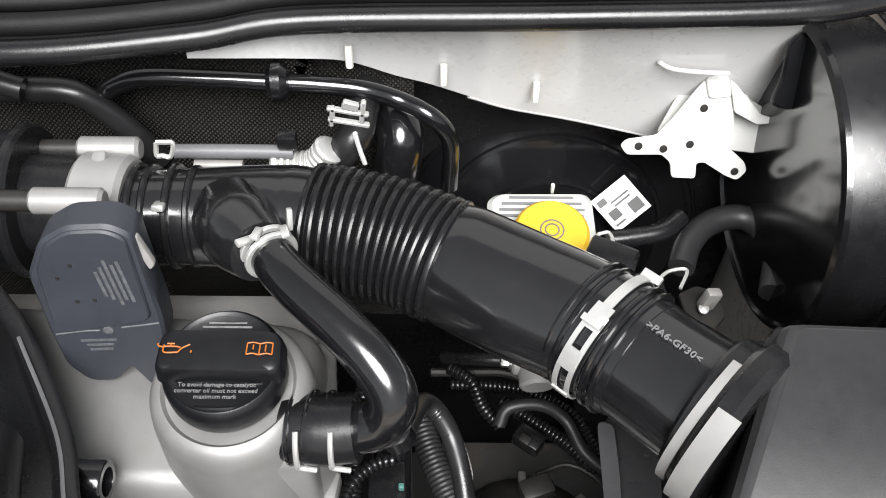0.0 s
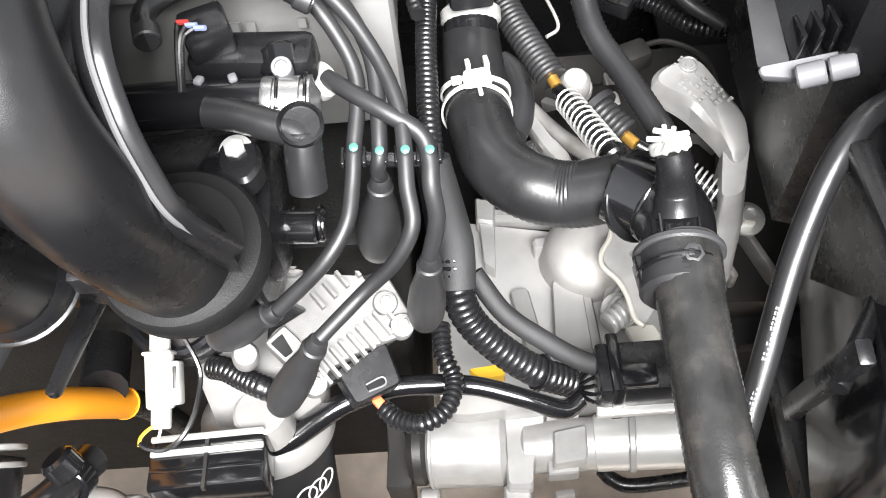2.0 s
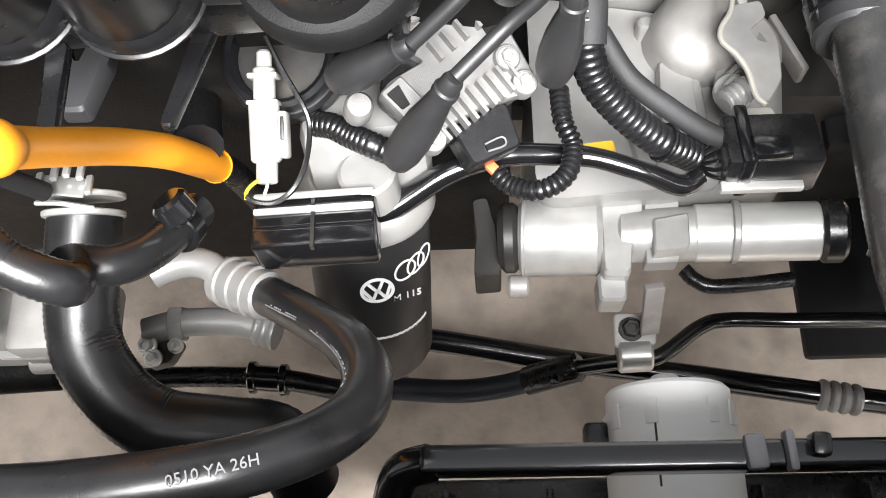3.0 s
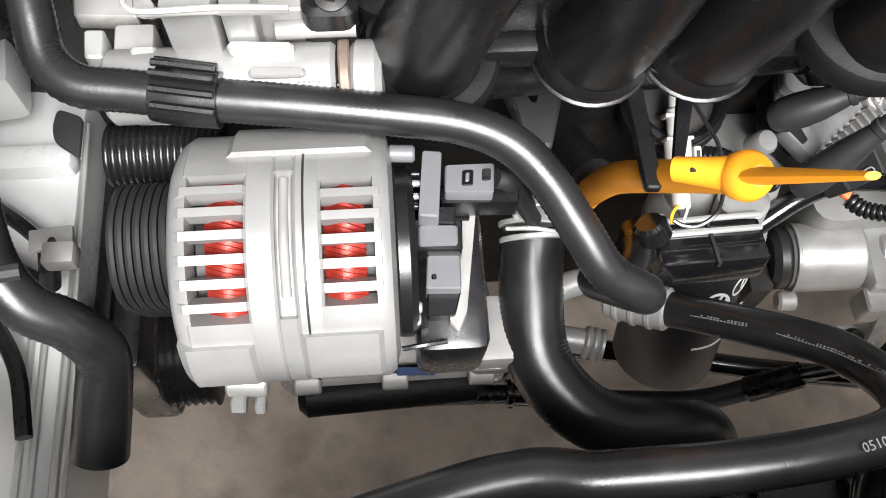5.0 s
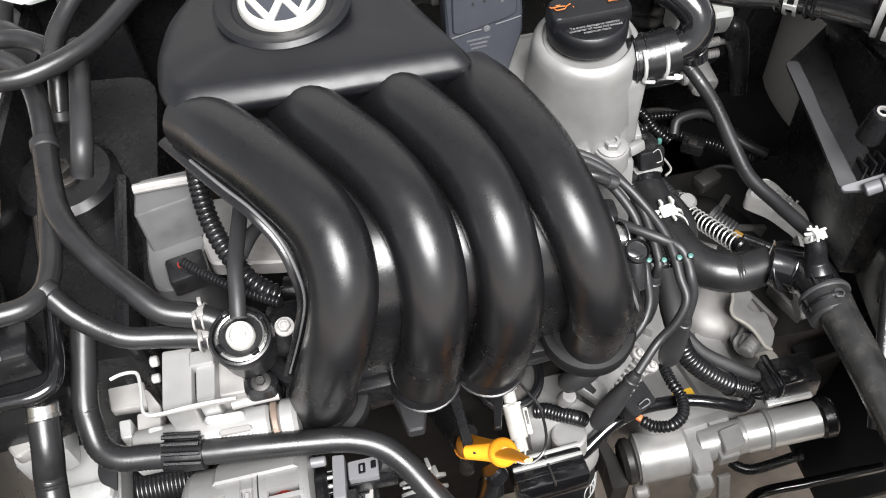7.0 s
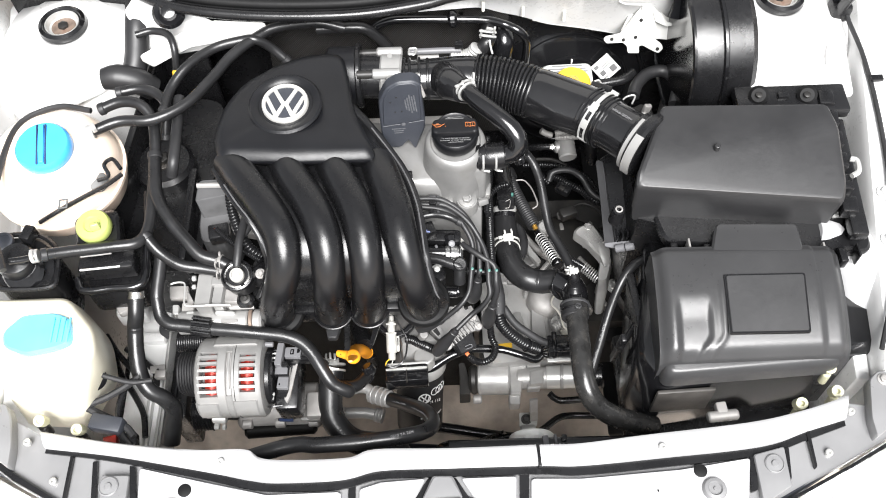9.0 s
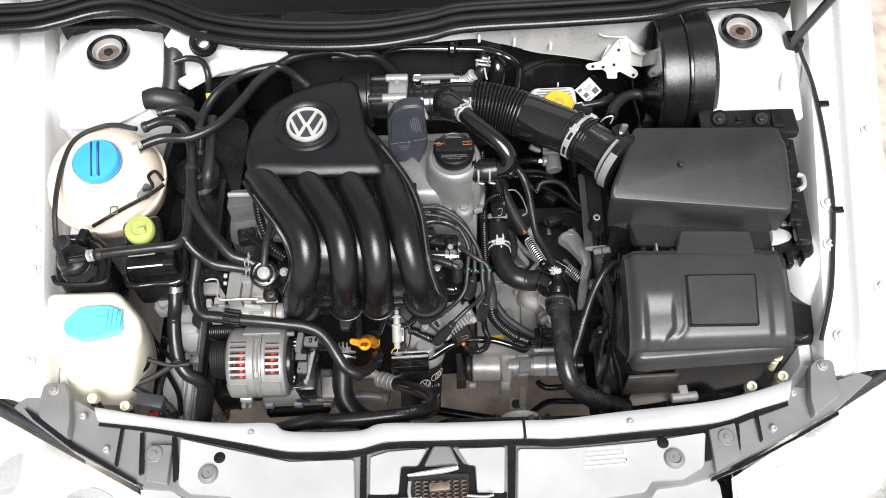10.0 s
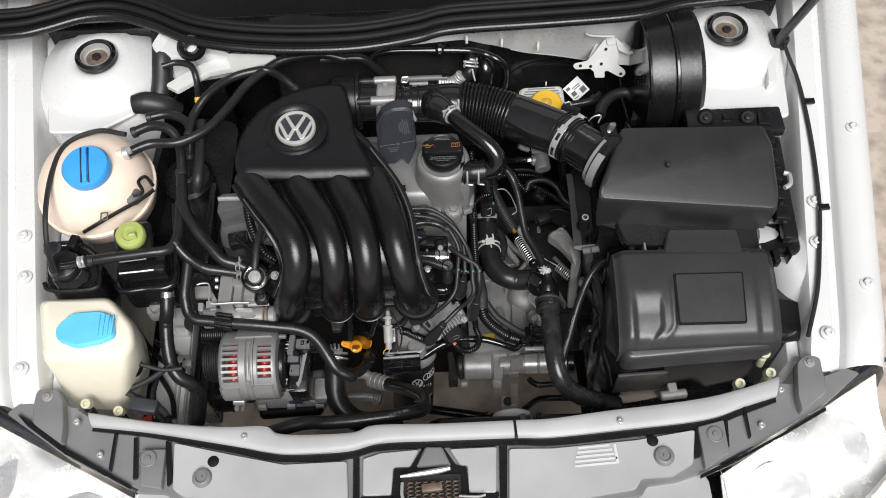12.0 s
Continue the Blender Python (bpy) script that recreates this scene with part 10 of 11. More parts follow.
part("clip", block((0.0050, 0.024, 0.010), (-0.2200, 0.0560, 0.630), (23, 0, 0), 0.0016), PLUG_WHITE, wp)
part("clip_slot", block((0.0020, 0.012, 0.003), (-0.2200, 0.0570, 0.6352), (23, 0, 0), 0.0004), DARK_METAL, wp)
part("tail", barrel((-0.2300, 0.0335, 0.620), (-0.2298, 0.0445, 0.624), 0.0056, 0.001, 16), PLUG_WHITE, wp)
part("tail_wire", tube([(-0.2290, 0.037, 0.626), (-0.2285, 0.031, 0.625), (-0.2305, 0.026, 0.622)], 0.0009, 6), PLUG_WHITE, wp)
part("yellow_wire", tube([(-0.2300, 0.0350, 0.624), (-0.2350, 0.0320, 0.625), (-0.2385, 0.0270, 0.626), (-0.2390, 0.0225, 0.625)], 0.0010, 6), YELLOW, wp)
part("wire", tube([(-0.2385, 0.0235, 0.627), (-0.2330, 0.0205, 0.626), (-0.2240, 0.0200, 0.626), (-0.2140, 0.0250, 0.630), (-0.2080, 0.0380, 0.632), (-0.2062, 0.0560, 0.634), (-0.2085, 0.0660, 0.640), (-0.2190, 0.0840, 0.648), (-0.2265, 0.0990, 0.655)], 0.0014, 6), SATIN_BLACK, wp)
duct2 = thing("coolant_bore", (-0.224, 0.109, 0.610), "black round coolant outlet behind the white plug", "coolant outlet")
part("flange", turned([(0.030, 0), (0.033, 0.004), (0.033, 0.016), (0.031, 0.018)], (-0.224, 0.109, 0.610), (0, -0.3, 1), 32), SATIN_BLACK, duct2)
part("neck", turned([(0.030, 0.017), (0.030, 0.030), (0.0275, 0.032), (0.025, 0.030), (0.024, 0.019)], (-0.224, 0.109, 0.610), (0, -0.3, 1), 32), GRAINED_BLACK, duct2)
part("bore", turned([(0.0238, 0.017), (0.0238, 0.0192), (0.010, 0.0195)], (-0.224, 0.109, 0.610), (0, -0.3, 1), 32), DARK_METAL, duct2, "grey plug in the outlet")
line_thing("block_hose", [(-0.293, 0.141, 0.580), (-0.286, 0.109, 0.580), (-0.275, 0.068, 0.600)], 0.014, SATIN_BLACK, "black hose down the engine block")
part("block_bracket", slab([(-0.3361, 0.1045, 0.665), (-0.3285, 0.0808, 0.665), (-0.3241, 0.0549, 0.665), (-0.3102, 0.0545, 0.665), (-0.3017, 0.0833, 0.665), (-0.3021, 0.1034, 0.665), (-0.3093, 0.1036, 0.665), (-0.3142, 0.0804, 0.665), (-0.3199, 0.0805, 0.665), (-0.3291, 0.1043, 0.665)], 0.012, 0.003), CASE_GREY, None, "grey forked bracket above the dipstick tube", category="bracket")
part("tube_clamp", barrel((-0.265, 0.006, 0.665), (-0.259, 0.000, 0.655), 0.0092, 0.002, 18), GLOSS_BLACK, None, "dark clamp on the dipstick tube", category="clamp")

# ---- left side: coolant tank, reservoirs, washer tank ----
tank = thing("coolant_tank", (-0.709, 0.283, 0.800), "milky plastic coolant expansion tank with a blue cap", "coolant tank")
tc = Vector((-0.685, 0.237, 0.860))
part("bowl", turned([(0.03, -0.075), (0.065, -0.066), (0.086, -0.035), (0.091, -0.004)], tc, (0.03, -0.06, 1), 48), PINKISH, tank)
part("seam", turned([(0.090, -0.006), (0.0945, -0.004), (0.0945, 0.002), (0.090, 0.004)], tc, (0.03, -0.06, 1), 48), PINKISH, tank)
part("top", turned([(0.091, 0.002), (0.088, 0.022), (0.076, 0.044), (0.056, 0.060), (0.030, 0.067), (0.01, 0.068)], tc, (0.03, -0.06, 1), 48), PINKISH, tank)
cap2 = part("cap", turned([(0.034, -0.006), (0.037, -0.002), (0.037, 0.010), (0.034, 0.014), (0.01, 0.016)], (-0.676, 0.225, 0.926), (0.0, -0.10, 1), 48), BLUE, tank, "blue screw cap")
part("cap_ridge", block((0.0075, 0.060, 0.006), (-0.6755, 0.223, 0.9415), (6, 0, 8), 0.002), BLUE, cap2)
for x in (-0.6812, -0.6698):
    part("cap_groove", block((0.0022, 0.062, 0.003), (x, 0.223, 0.9412), (6, 0, 8), 0.0004), NAVY, cap2)
part("spout", barrel((-0.639, 0.258, 0.915), (-0.618, 0.260, 0.920), 0.007, 0.001, 14), PINKISH, tank)
part("spout_clamp", join(barrel((-0.627, 0.257, 0.919), (-0.618, 0.259, 0.920), 0.0105, 0.001, 16), block((0.006, 0.012, 0.008), (-0.614, 0.255, 0.932), (0, 0, 30), 0.001)), ZINC, tank, "bright spring clamp")
part("sensor_well", turned([(0.014, 0), (0.014, 0.006), (0.011, 0.008)], (-0.615, 0.197, 0.885), (0.4, -0.3, 0.9), 18), PRINT_DARK, tank)
part("sensor_wire", tube([(-0.607, 0.186, 0.905), (-0.593, 0.193, 0.905), (-0.602, 0.212, 0.905), (-0.592, 0.221, 0.905), (-0.578, 0.204, 0.905)], 0.0028, 8), SATIN_BLACK, tank)
part("sensor_wire", tube([(-0.580, 0.204, 0.893), (-0.600, 0.186, 0.893), (-0.633, 0.164, 0.893), (-0.661, 0.144, 0.893), (-0.685, 0.139, 0.880)], 0.0032, 8), SATIN_BLACK, tank)
part("moulded_mark", join(block((0.012, 0.002, 0.001), (-0.647, 0.156, 0.906), (0, 0, 5), 0), block((0.012, 0.002, 0.001), (-0.648, 0.146, 0.902), (0, 0, 5), 0), block((0.002, 0.012, 0.001), (-0.652, 0.151, 0.904), (0, 0, 5), 0), block((0.002, 0.012, 0.001), (-0.642, 0.150, 0.904), (0, 0, 5), 0)), PRINT_DARK, tank)
line_thing("overflow_hose", [(-0.6261, 0.2912, 0.925), (-0.6724, 0.3004, 0.925), (-0.7181, 0.2768, 0.925), (-0.7316, 0.2259, 0.925), (-0.7292, 0.1523, 0.925), (-0.7249, 0.0991, 0.905), (-0.7048, 0.0515, 0.905)], 0.0042, DULL_RUBBER, "thin black overflow hose round the coolant tank", "hose", 8)

psr = thing("steering_reservoir", (-0.61, 0.12, 0.80), "black steering fluid reservoir with an olive green cap", "fluid reservoir")
part("body", loft([rounded([(-0.672, 0.189, 0.800), (-0.609, 0.198, 0.800), (-0.592, 0.136, 0.800), (-0.656, 0.128, 0.800)], 0.012), rounded([(-0.646, 0.151, 0.868), (-0.588, 0.164, 0.868), (-0.575, 0.106, 0.868), (-0.633, 0.100, 0.868)], 0.012), rounded([(-0.640, 0.144, 0.872), (-0.590, 0.156, 0.872), (-0.578, 0.108, 0.872), (-0.629, 0.101, 0.872)], 0.012)]), SATIN_BLACK, psr)
part("cap", turned([(0.021, -0.008), (0.023, -0.004), (0.023, 0.006), (0.021, 0.009), (0.012, 0.010), (0.01, 0.008)], (-0.610, 0.128, 0.880), (0, -0.15, 1), 32), OLIVE, psr, "olive green cap")
part("cap_knob", block((0.014, 0.010, 0.010), (-0.604, 0.121, 0.893), (-8, 0, 15), 0.002, 2, (0.8, 0.5)), OLIVE, psr)
trayb = thing("reservoir_tray", (-0.60, 0.09, 0.77), "glossy black plastic tray holding the reservoir", "tray")
TR = [(-0.656, 0.136, 0.815), (-0.563, 0.146, 0.815), (-0.553, 0.082, 0.815), (-0.564, 0.070, 0.815), (-0.637, 0.067, 0.815), (-0.648, 0.088, 0.815)]
part("tray", slab(TR, 0.06, 0.010, 0.003), SATIN_BLACK, trayb)
part("lip", tube([(-0.562, 0.209, 0.840), (-0.556, 0.138, 0.830), (-0.550, 0.080, 0.830), (-0.560, 0.063, 0.830), (-0.593, 0.061, 0.830), (-0.630, 0.059, 0.830), (-0.642, 0.077, 0.830)], 0.0055, 10), GLOSS_BLACK, trayb)
part("inner_box", block((0.075, 0.030, 0.030), (-0.600, 0.095, 0.835), (0, 0, 4), 0.004), SATIN_BLACK, trayb)
part("bright_edge", tube([(-0.631, 0.078, 0.852), (-0.603, 0.080, 0.852), (-0.578, 0.082, 0.852)], 0.0016, 6), ZINC, trayb)
part("bright_edge", tube([(-0.630, 0.094, 0.860), (-0.607, 0.096, 0.860), (-0.589, 0.098, 0.860)], 0.0012, 6), DULL_CAST, trayb)
can = thing("charcoal_canister", (-0.743, 0.138, 0.780), "black plastic canister with a domed valve and hose spigot", "canister")
CN = [(-0.751, 0.127, 0.862), (-0.718, 0.131, 0.862), (-0.686, 0.126, 0.862), (-0.662, 0.103, 0.862), (-0.655, 0.067, 0.862), (-0.662, 0.047, 0.862), (-0.725, 0.047, 0.862), (-0.739, 0.060, 0.862)]
part("box", slab(CN, 0.10, 0.012, 0.005), SATIN_BLACK, can)
part("rim", tube([(x, y, z + 0.002) for x, y, z in CN] , 0.0035, 8), SATIN_BLACK, can)
part("dome", turned([(0.026, -0.004), (0.026, 0.008), (0.022, 0.016), (0.012, 0.020), (0.004, 0.021)], (-0.706, 0.083, 0.868), (0, -0.1, 1), 32), SATIN_BLACK, can)
part("dome_skirt", turned([(0.024, 0), (0.028, 0.006), (0.024, 0.010)], (-0.699, 0.072, 0.862), (0, -0.4, 1), 28), GLOSS_BLACK, can)
part("spigot", tube([(-0.706, 0.071, 0.893), (-0.689, 0.073, 0.893), (-0.673, 0.076, 0.895)], 0.005, 10), GLOSS_BLACK, can)
part("spigot_clamp", join(barrel((-0.678, 0.075, 0.896), (-0.668, 0.077, 0.896), 0.009, 0.001, 16), block((0.004, 0.016, 0.006), (-0.672, 0.071, 0.906), (0, 0, 20), 0.001)), ZINC, can, "bright spring clamp")
part("clear_cap", turned([(0.013, 0), (0.014, 0.004), (0.013, 0.008), (0.010, 0.009), (0.009, 0.006), (0.004, 0.007)], (-0.728, 0.110, 0.875), (0, -0.1, 1), 28), GREY_PLASTIC, can)
part("plug", block((0.014, 0.022, 0.018), (-0.696, 0.119, 0.880), (0, 0, -15), 0.002), SATIN_BLACK, can)

wash = thing("washer_tank", (-0.719, 0.025, 0.700), "milky white washer fluid tank with a pale blue cap", "washer tank")
W0 = rounded([(-0.737, 0.030, 0.862), (-0.637, 0.028, 0.862), (-0.597, -0.018, 0.862), (-0.591, -0.045, 0.862), (-0.604, -0.063, 0.862), (-0.717, -0.062, 0.862)], 0.012)
W1 = rounded([(-0.750, 0.041, 0.845), (-0.642, 0.041, 0.845), (-0.599, -0.008, 0.845), (-0.590, -0.042, 0.845), (-0.603, -0.068, 0.845), (-0.726, -0.064, 0.845)], 0.014)
W2 = rounded([(-0.774, 0.065, 0.780), (-0.659, 0.068, 0.780), (-0.616, 0.020, 0.780), (-0.600, -0.035, 0.780), (-0.623, -0.088, 0.780), (-0.730, -0.071, 0.780)], 0.02)
W3 = rounded([(-0.791, 0.081, 0.700), (-0.677, 0.092, 0.700), (-0.632, 0.042, 0.700), (-0.613, -0.020, 0.700), (-0.642, -0.088, 0.700), (-0.739, -0.079, 0.700)], 0.02)
W4 = rounded([(-0.783, 0.068, 0.660), (-0.693, 0.086, 0.660), (-0.657, 0.041, 0.660), (-0.645, -0.012, 0.660), (-0.667, -0.062, 0.660), (-0.745, -0.049, 0.660)], 0.02)
part("tank", loft([W4, W3, W2, W1, W0, shrunk(W0, 0.006, 0.002)]), MILKY, wash, sharp=70)
CAPW = [(-0.705, -0.020, 0.874), (-0.685, 0.003, 0.874), (-0.642, 0.005, 0.874), (-0.622, -0.004, 0.874), (-0.615, -0.038, 0.874), (-0.636, -0.047, 0.874), (-0.670, -0.053, 0.874), (-0.700, -0.040, 0.874)]
c3 = part("cap", slab(CAPW, 0.012, 0.008, 0.003), PALE_BLUE, wash, "pale blue flip cap")
for x in (206, 214, 222, 230):
    part("cap_rib", block((0.0022, 0.034, 0.003), Vector((-0.640, -0.021, 0.875)) + Vector(((x - 206) * 0.00085, 0, 0)), bevel=0.0008), PALE_BLUE, c3)
part("grommet", turned([(0.016, -0.01), (0.018, 0), (0.016, 0.008), (0.008, 0.010)], (-0.620, -0.045, 0.775), (0.6, -0.5, 0.6), 24), GLOSS_BLACK, wash)
part("pump_pipe", join(tube([(-0.630, -0.030, 0.785), (-0.618, -0.040, 0.785), (-0.593, -0.048, 0.780), (-0.569, -0.051, 0.770), (-0.544, -0.047, 0.765)], 0.0035, 8), tube([(-0.634, -0.077, 0.755), (-0.607, -0.066, 0.755), (-0.581, -0.053, 0.760), (-0.564, -0.039, 0.760)], 0.0048, 8), tube([(-0.636, -0.075, 0.750), (-0.610, -0.088, 0.750), (-0.577, -0.105, 0.750), (-0.562, -0.120, 0.750)], 0.005, 8)), TAPE, wash)
part("pump", block((0.045, 0.022, 0.022), (-0.598, -0.104, 0.755), (0, 0, -12), 0.004), GREY_PLASTIC, wash)
for q in ((-0.685, -0.099, 0.765), (-0.633, -0.113, 0.765)):
    t = thing("bulb_adjuster", q, "pale yellow headlight adjuster knob", "adjuster knob", "adjuster knobs")
    part("knob", turned([(0.0075, -0.014), (0.008, 0), (0.0075, 0.004), (0.004, 0.004), (0.003, 0.001)], q, (0, -0.3, 1), 14), KNOB_CREAM, t)
    part("stem", barrel(Vector(q) - Vector((0, 0.004, 0.035)), Vector(q) - Vector((0, 0.002, 0.012)), 0.007, 0.001, 10), SATIN_BLACK, t)
fuse = thing("wiring_harness", (-0.619, -0.060, 0.700), "tangle of black wires and plugs beside the washer tank", "wiring harness")
for k, pts in enumerate(([(-0.656, 0.061, 0.640), (-0.636, 0.018, 0.640), (-0.612, -0.015, 0.640), (-0.594, -0.046, 0.640), (-0.586, -0.082, 0.640)], [(-0.669, 0.084, 0.640), (-0.644, 0.050, 0.640), (-0.611, 0.017, 0.640), (-0.585, -0.000, 0.640)], [(-0.639, 0.065, 0.630), (-0.607, 0.042, 0.630), (-0.583, 0.020, 0.630)], [(-0.584, -0.048, 0.750), (-0.589, -0.081, 0.750), (-0.580, -0.114, 0.750), (-0.565, -0.133, 0.750)])):
    part("wire", tube(pts, 0.0045, 8), SATIN_BLACK, fuse)
part("plug", block((0.022, 0.020, 0.018), (-0.571, -0.123, 0.740), (0, 0, 10), 0.002), SATIN_BLACK, fuse)
part("plug", block((0.018, 0.016, 0.016), (-0.593, -0.126, 0.745), (0, 0, 10), 0.002), COPPER, fuse, "brown plug")
part("clip", block((0.016, 0.012, 0.012), (-0.562, -0.003, 0.680), (0, 0, 0), 0.002), DULL_CAST, fuse)

# white chassis rail and bright edges on the left
rail_w = thing("chassis_rail", (-0.600, 0.0, 0.525), "white painted chassis rail beside the alternator", "chassis rail")
part("rail", block((0.056, 0.30, 0.10), (-0.606, 0.00, 0.570), (0, 0, 0), 0.008), WHITE_PAINT, rail_w)
part("seat", block((0.045, 0.06, 0.04), (-0.628, 0.131, 0.655), (0, 0, 8), 0.006), WHITE_PAINT, rail_w)
part("ridge", block((0.052, 0.018, 0.020), (-0.606, 0.083, 0.622), (0, 0, 0), 0.006), WHITE_PAINT, rail_w)
for x in (-0.5955, -0.5885, -0.5765, -0.5715):
    part("strip", tube([(x, -0.150, 0.6205), (x, -0.100, 0.6205), (x, -0.010, 0.6205)], [0.0022, 0.0022, 0.0022], 8, 4), ZINC, rail_w, "polished metal edge")
part("strip", tube([(-0.574, -0.008, 0.622), (-0.5735, 0.010, 0.624), (-0.5745, 0.105, 0.627)], 0.0016, 8, 4), ZINC, rail_w, "polished metal edge")
# added black panel; the shade on the rail's inner side is put into its colour
shield = thing("rail_shade_panel", (-0.56, 0.05, 0.50), "added black panel for the shaded gap between rail and pulleys", "splash shield")
part("panel", block((0.030, 0.185, 0.12), (-0.5615, 0.058, 0.530), (0, 0, 0), 0.006), SATIN_BLACK, shield)
part("lip", block((0.006, 0.180, 0.010), (-0.566, 0.058, 0.591), (0, 0, 0), 0.002), GRAINED_BLACK, shield)
part("rail_flap", plate([(-0.5824, 0.099, 0.655), (-0.5673, 0.0924, 0.655), (-0.5672, 0.0655, 0.655), (-0.572, 0.0697, 0.655), (-0.5815, 0.0766, 0.655), (-0.5841, 0.0869, 0.655)], 0.003, 0.004, 0.001), CASE_GREY, None, "grey rubber flap over the white rail", category="rubber flap")
rb = thing("rail_clip", (-0.574, 0.014, 0.660), "grey steel clip bolted to the white rail", "clip")
part("plate", block((0.022, 0.012, 0.004), (-0.572, 0.012, 0.668), (0, 0, 6), 0.001), DULL_CAST, rb)
part("hole", turned([(0.002, 0), (0.002, 0.001), (0.001, 0.0012)], (-0.571, 0.010, 0.670), (0, 0, 1), 10), DARK_METAL, rb)
part("stem", barrel((-0.574, 0.007, 0.665), (-0.581, -0.002, 0.640), 0.0055, 0.001, 14), SATIN_BLACK, rb)
part("tray_bracket", slab([(-0.615, 0.100, 0.760), (-0.573, 0.092, 0.760), (-0.570, 0.075, 0.760), (-0.606, 0.057, 0.760), (-0.613, 0.069, 0.760)], 0.012, 0.006), DULL_CAST, None, "grey sheet bracket under the reservoir tray", category="bracket")

# hoses along the left and the firewall
line_thing("tank_hose", [(-0.621, 0.258, 0.920), (-0.586, 0.274, 0.920), (-0.540, 0.275, 0.920), (-0.497, 0.300, 0.920), (-0.464, 0.347, 0.920), (-0.439, 0.389, 0.920), (-0.403, 0.425, 0.920), (-0.375, 0.441, 0.920), (-0.319, 0.456, 0.910), (-0.280, 0.453, 0.900)], 0.0078, RUBBER, "black coolant hose from the tank over the engine")
braided_thing("vapour_hose", [(-0.627, 0.313, 0.900), (-0.595, 0.322, 0.905), (-0.567, 0.315, 0.905), (-0.550, 0.294, 0.895), (-0.544, 0.248, 0.880), (-0.545, 0.191, 0.865), (-0.544, 0.137, 0.862), (-0.554, 0.110, 0.866), (-0.586, 0.101, 0.872), (-0.633, 0.088, 0.885), (-0.666, 0.077, 0.896)], 0.0080, "black vapour hose to the canister")
braided_thing("heater_return_hose", [(-0.607, 0.343, 0.900), (-0.576, 0.349, 0.900), (-0.550, 0.340, 0.900), (-0.534, 0.320, 0.895), (-0.541, 0.286, 0.860)], 0.0075, "black heater hose by the strut tower")
braided_thing("brake_vacuum_hose", [(-0.530, 0.293, 0.910), (-0.526, 0.335, 0.910), (-0.503, 0.370, 0.920), (-0.468, 0.403, 0.920), (-0.431, 0.416, 0.920), (-0.407, 0.417, 0.920), (-0.386, 0.417, 0.900), (-0.365, 0.408, 0.880)], 0.0072, "black vacuum hose curving behind the plenum")
line_thing("drain_hose", [(-0.518, 0.338, 0.890), (-0.515, 0.285, 0.890), (-0.513, 0.228, 0.890), (-0.520, 0.215, 0.870)], 0.0082, DULL_RUBBER, "dull black hose hanging by the belt cover")
braided_thing("bypass_hose", [(-0.545, 0.248, 0.880), (-0.538, 0.188, 0.870), (-0.519, 0.150, 0.860), (-0.492, 0.118, 0.848), (-0.474, 0.101, 0.840), (-0.449, 0.0945, 0.833), (-0.426, 0.084, 0.822)], 0.0092, "braided black coolant hose to the round valve")
braided_thing("return_hose", [(-0.548, 0.123, 0.865), (-0.529, 0.104, 0.850), (-0.505, 0.093, 0.832), (-0.476, 0.090, 0.824), (-0.449, 0.0855, 0.8195), (-0.428, 0.077, 0.812)], 0.0080, "black coolant hose to the round valve")
for q in ((-0.4500, 0.0945, 0.833), (-0.4500, 0.0855, 0.8195)):
    t = thing("spring_clamp", q, "grey steel spring clamp on a coolant hose", "hose clamp", "spring clamps")
    for k in (-0.0030, 0.0030):
        part("band", barrel(Vector(q) + Vector((k - 0.0008, 0, 0)), Vector(q) + Vector((k + 0.0008, -0.0003, 0)), 0.0100, 0.0004, 24), DULL_CAST, t)
    part("bridge", block((0.0075, 0.0090, 0.0014), Vector(q) + Vector((0, -0.002, 0.0098)), (-10, 0, 6), 0.0005), DULL_CAST, t)
    for k in (-1, 1):
        part("ear", block((0.0030, 0.0060, 0.0040), Vector(q) + Vector((0.0020 * k, 0.0055 * k, 0.0112)), (-10, 0, 6), 0.0008), DULL_CAST, t)
line_thing("grommet_hose", [(-0.586, 0.436, 0.920), (-0.563, 0.443, 0.920), (-0.538, 0.434, 0.920), (-0.529, 0.414, 0.910), (-0.532, 0.397, 0.880)], 0.0055, RUBBER, "thin black hose from the firewall with a gold tip", "hose")
part("gold_tip", barrel((-0.531, 0.396, 0.885), (-0.531, 0.389, 0.878), 0.006, 0.001, 14), YELLOW, None, "small gold coloured hose tip fitting", category="hose fitting")
line_thing("blower_hose", [(-0.604, 0.532, 0.900), (-0.596, 0.478, 0.900), (-0.601, 0.440, 0.870), (-0.609, 0.413, 0.850)], 0.018, DULL_RUBBER, "thick black hose down the firewall")
part("rubber_elbow", tube([(-0.645, 0.398, 0.870), (-0.624, 0.400, 0.870), (-0.597, 0.400, 0.860), (-0.578, 0.401, 0.840)], [0.016, 0.020, 0.020, 0.018], 20), DULL_RUBBER, None, "black rubber elbow beside the strut tower", category="elbow")
line_thing("fuel_pipe", [(-0.324, 0.462, 0.891), (-0.286, 0.462, 0.892), (-0.255, 0.462, 0.890), (-0.239, 0.462, 0.876), (-0.224, 0.462, 0.853), (-0.211, 0.462, 0.824)], 0.0085, RUBBER, "black fuel hose across the heat shield")
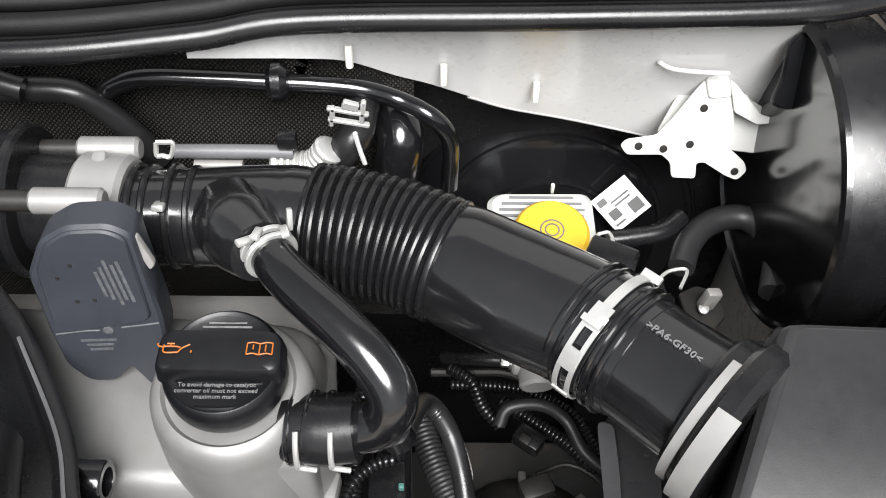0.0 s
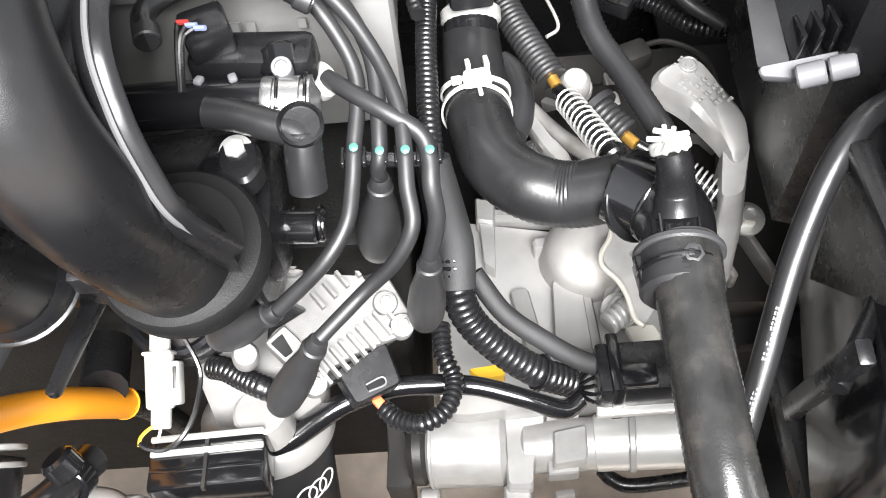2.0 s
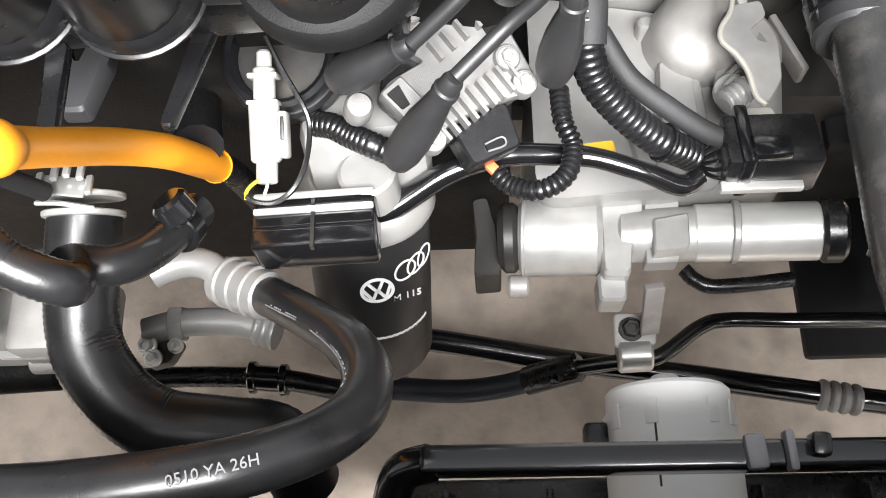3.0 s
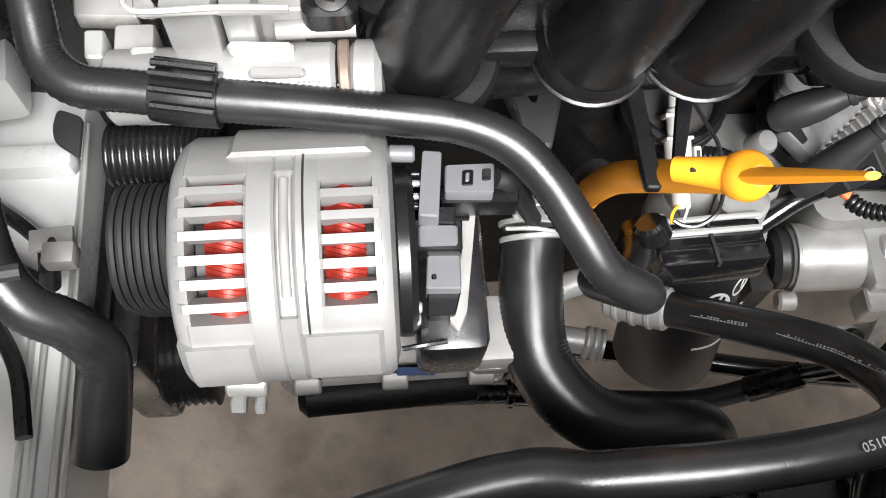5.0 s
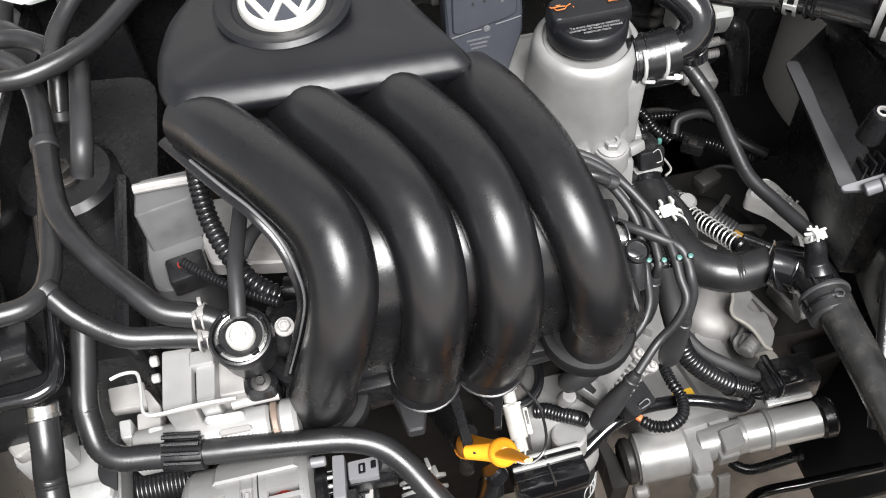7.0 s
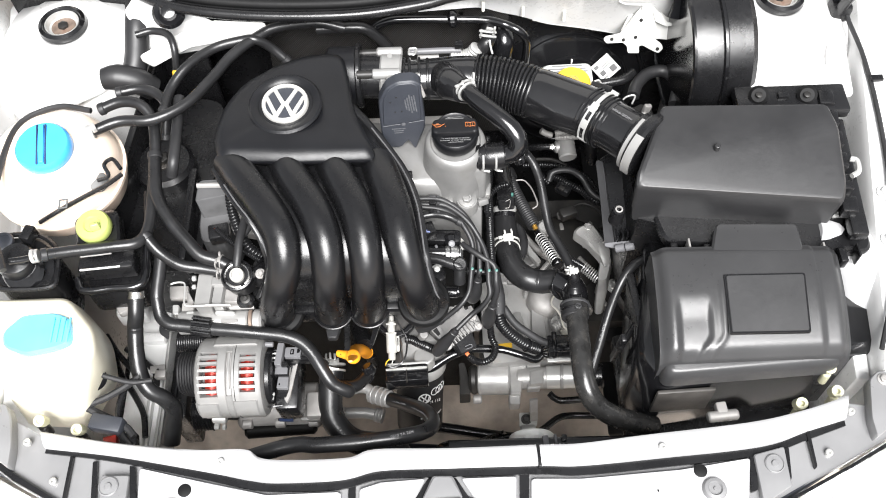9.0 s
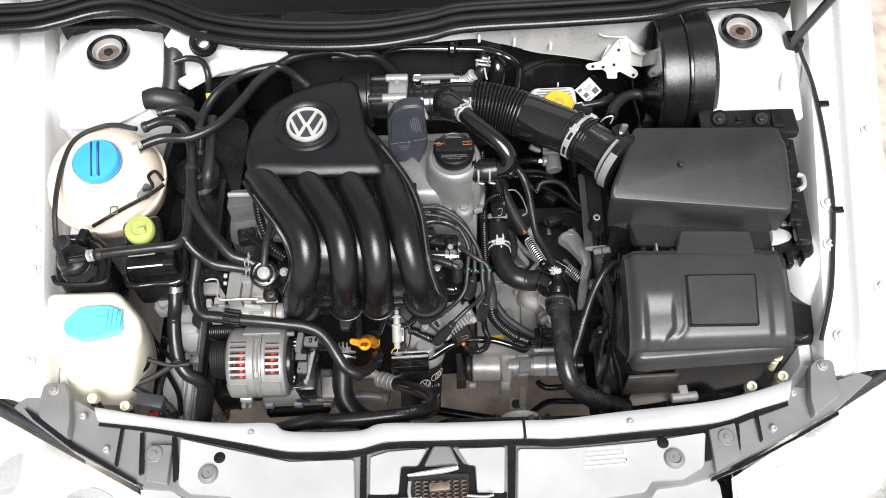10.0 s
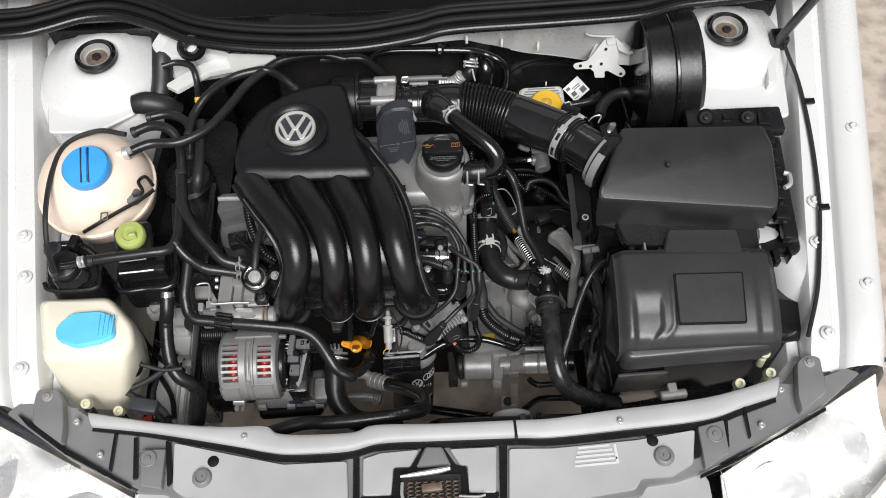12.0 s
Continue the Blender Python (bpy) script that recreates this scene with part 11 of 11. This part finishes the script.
line_thing("vacuum_pipe", [(-0.240, 0.470, 0.879), (-0.227, 0.470, 0.889), (-0.205, 0.470, 0.896), (-0.160, 0.470, 0.895), (-0.127, 0.470, 0.893), (-0.094, 0.470, 0.891), (-0.064, 0.470, 0.887), (-0.040, 0.470, 0.878), (-0.017, 0.460, 0.872), (-0.004, 0.460, 0.849), (-0.004, 0.460, 0.802)], 0.0065, GLOSS_BLACK, "black vacuum pipe across the heat shield")
part("pipe_joint", turned([(0.009, 0), (0.014, 0.004), (0.014, 0.010), (0.010, 0.014)], (-0.125, 0.468, 0.895), (1, 0, 0.05), 16), GLOSS_BLACK, None, "black joint on the vacuum pipe", category="pipe joint")
line_thing("shield_tube", [(-0.1853, 0.43, 0.8679), (-0.1481, 0.43, 0.8684), (-0.1073, 0.43, 0.8679)], 0.0050, PLUG_GREY, "pale metal tube along the heat shield", "tube")
line_thing("shield_tube", [(-0.173, 0.425, 0.860), (-0.141, 0.425, 0.860)], 0.004, DULL_CAST, "pale metal tube along the heat shield", "tube")
part("shield_clip", block((0.013, 0.010, 0.011), (-0.1103, 0.43, 0.8795), bevel=0.002), SATIN_BLACK, None, "black clip on the heat shield", category="clip")
sq = thing("square_clip", (-0.188, 0.420, 0.880), "white square hose clip", "clip")
part("clip", tube([(-0.1835, 0.402, 0.905), (-0.178, 0.402, 0.9051), (-0.1734, 0.402, 0.9042), (-0.1765, 0.4, 0.8948), (-0.1813, 0.4, 0.8953), (-0.185, 0.4, 0.8957), (-0.1837, 0.402, 0.9041)], 0.0016, 6, 3), ZINC, sq)
line_thing("heater_feed", [(-0.0643, 0.52, 0.8266), (-0.0472, 0.49, 0.8496), (-0.0391, 0.465, 0.8493), (-0.0419, 0.455, 0.8253), (-0.0481, 0.455, 0.7881)], 0.0165, GLOSS_BLACK, "thick black heater hose on the firewall")
line_thing("heater_feed", [(-0.0946, 0.43, 0.8461), (-0.0782, 0.432, 0.8619), (-0.0671, 0.438, 0.8761), (-0.064, 0.46, 0.8754), (-0.0634, 0.5, 0.8591)], 0.0115, RUBBER, "black heater hose with white print and a spring clamp")
ht = thing("heater_clamp", (-0.068, 0.430, 0.899), "white spring clamp on the heater hose", "hose clamp")
HC = Vector((-0.0675, 0.42, 0.9089))
part("band", join(*[block(s, HC + Vector(o), (0, t, 0), 0.0008, 1) for s, o, t in (((0.026, 0.004, 0.0030), (0, 0, 0.006), 12), ((0.026, 0.004, 0.0030), (0, 0, -0.003), 12), ((0.0032, 0.004, 0.016), (-0.010, 0, 0.002), 8), ((0.0032, 0.004, 0.018), (0.009, 0, 0.006), 8), ((0.010, 0.004, 0.006), (0.002, -0.001, 0.012), 20))]), ZINC, ht)
part("print_line", tube([(-0.0646, 0.421, 0.8953), (-0.0627, 0.421, 0.8821), (-0.0599, 0.421, 0.8673)], 0.0016, 6), PRINT_WHITE, ht)
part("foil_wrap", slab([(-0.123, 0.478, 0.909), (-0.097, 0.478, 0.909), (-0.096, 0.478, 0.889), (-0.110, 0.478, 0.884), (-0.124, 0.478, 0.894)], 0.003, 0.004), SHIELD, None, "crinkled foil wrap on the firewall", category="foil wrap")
part("foil_wrap", ribbed([(-0.1241, 0.428, 0.8579), (-0.1085, 0.428, 0.8559), (-0.0931, 0.428, 0.8594), (-0.0823, 0.428, 0.8746)], 0.011, 0.005, 0.002, 16), ZINC, None, "crinkled foil wrap behind the throttle", category="foil wrap")

# added black block and panels that darken the corner behind the coolant tank
mnt = thing("dark_corner_block", (-0.565, 0.27, 0.60), "added black block darkening the gap between tower and engine", "engine mount")
part("arm", loft([rounded([(-0.66, 0.14, z), (-0.50, 0.12, z), (-0.49, 0.44, z), (-0.63, 0.46, z)], 0.03) for z in (0.50, 0.74, 0.76)]), SATIN_BLACK, mnt)
part("rubber", barrel((-0.565, 0.30, 0.75), (-0.565, 0.30, 0.79), 0.045, 0.006, 32), SATIN_BLACK, mnt)
bolt("bolt", (-0.565, 0.30, 0.79), (0, 0, 1), 0.010, 0.012, DARK_METAL, mnt, 1.6)
part("side_shield", block((0.10, 0.012, 0.30), (-0.56, 0.49, 0.70), bevel=0.004), SATIN_BLACK, mnt)
part("rear_shield", block((0.012, 0.36, 0.26), (-0.605, 0.33, 0.70), (0, 0, -6), 0.004), SATIN_BLACK, mnt)
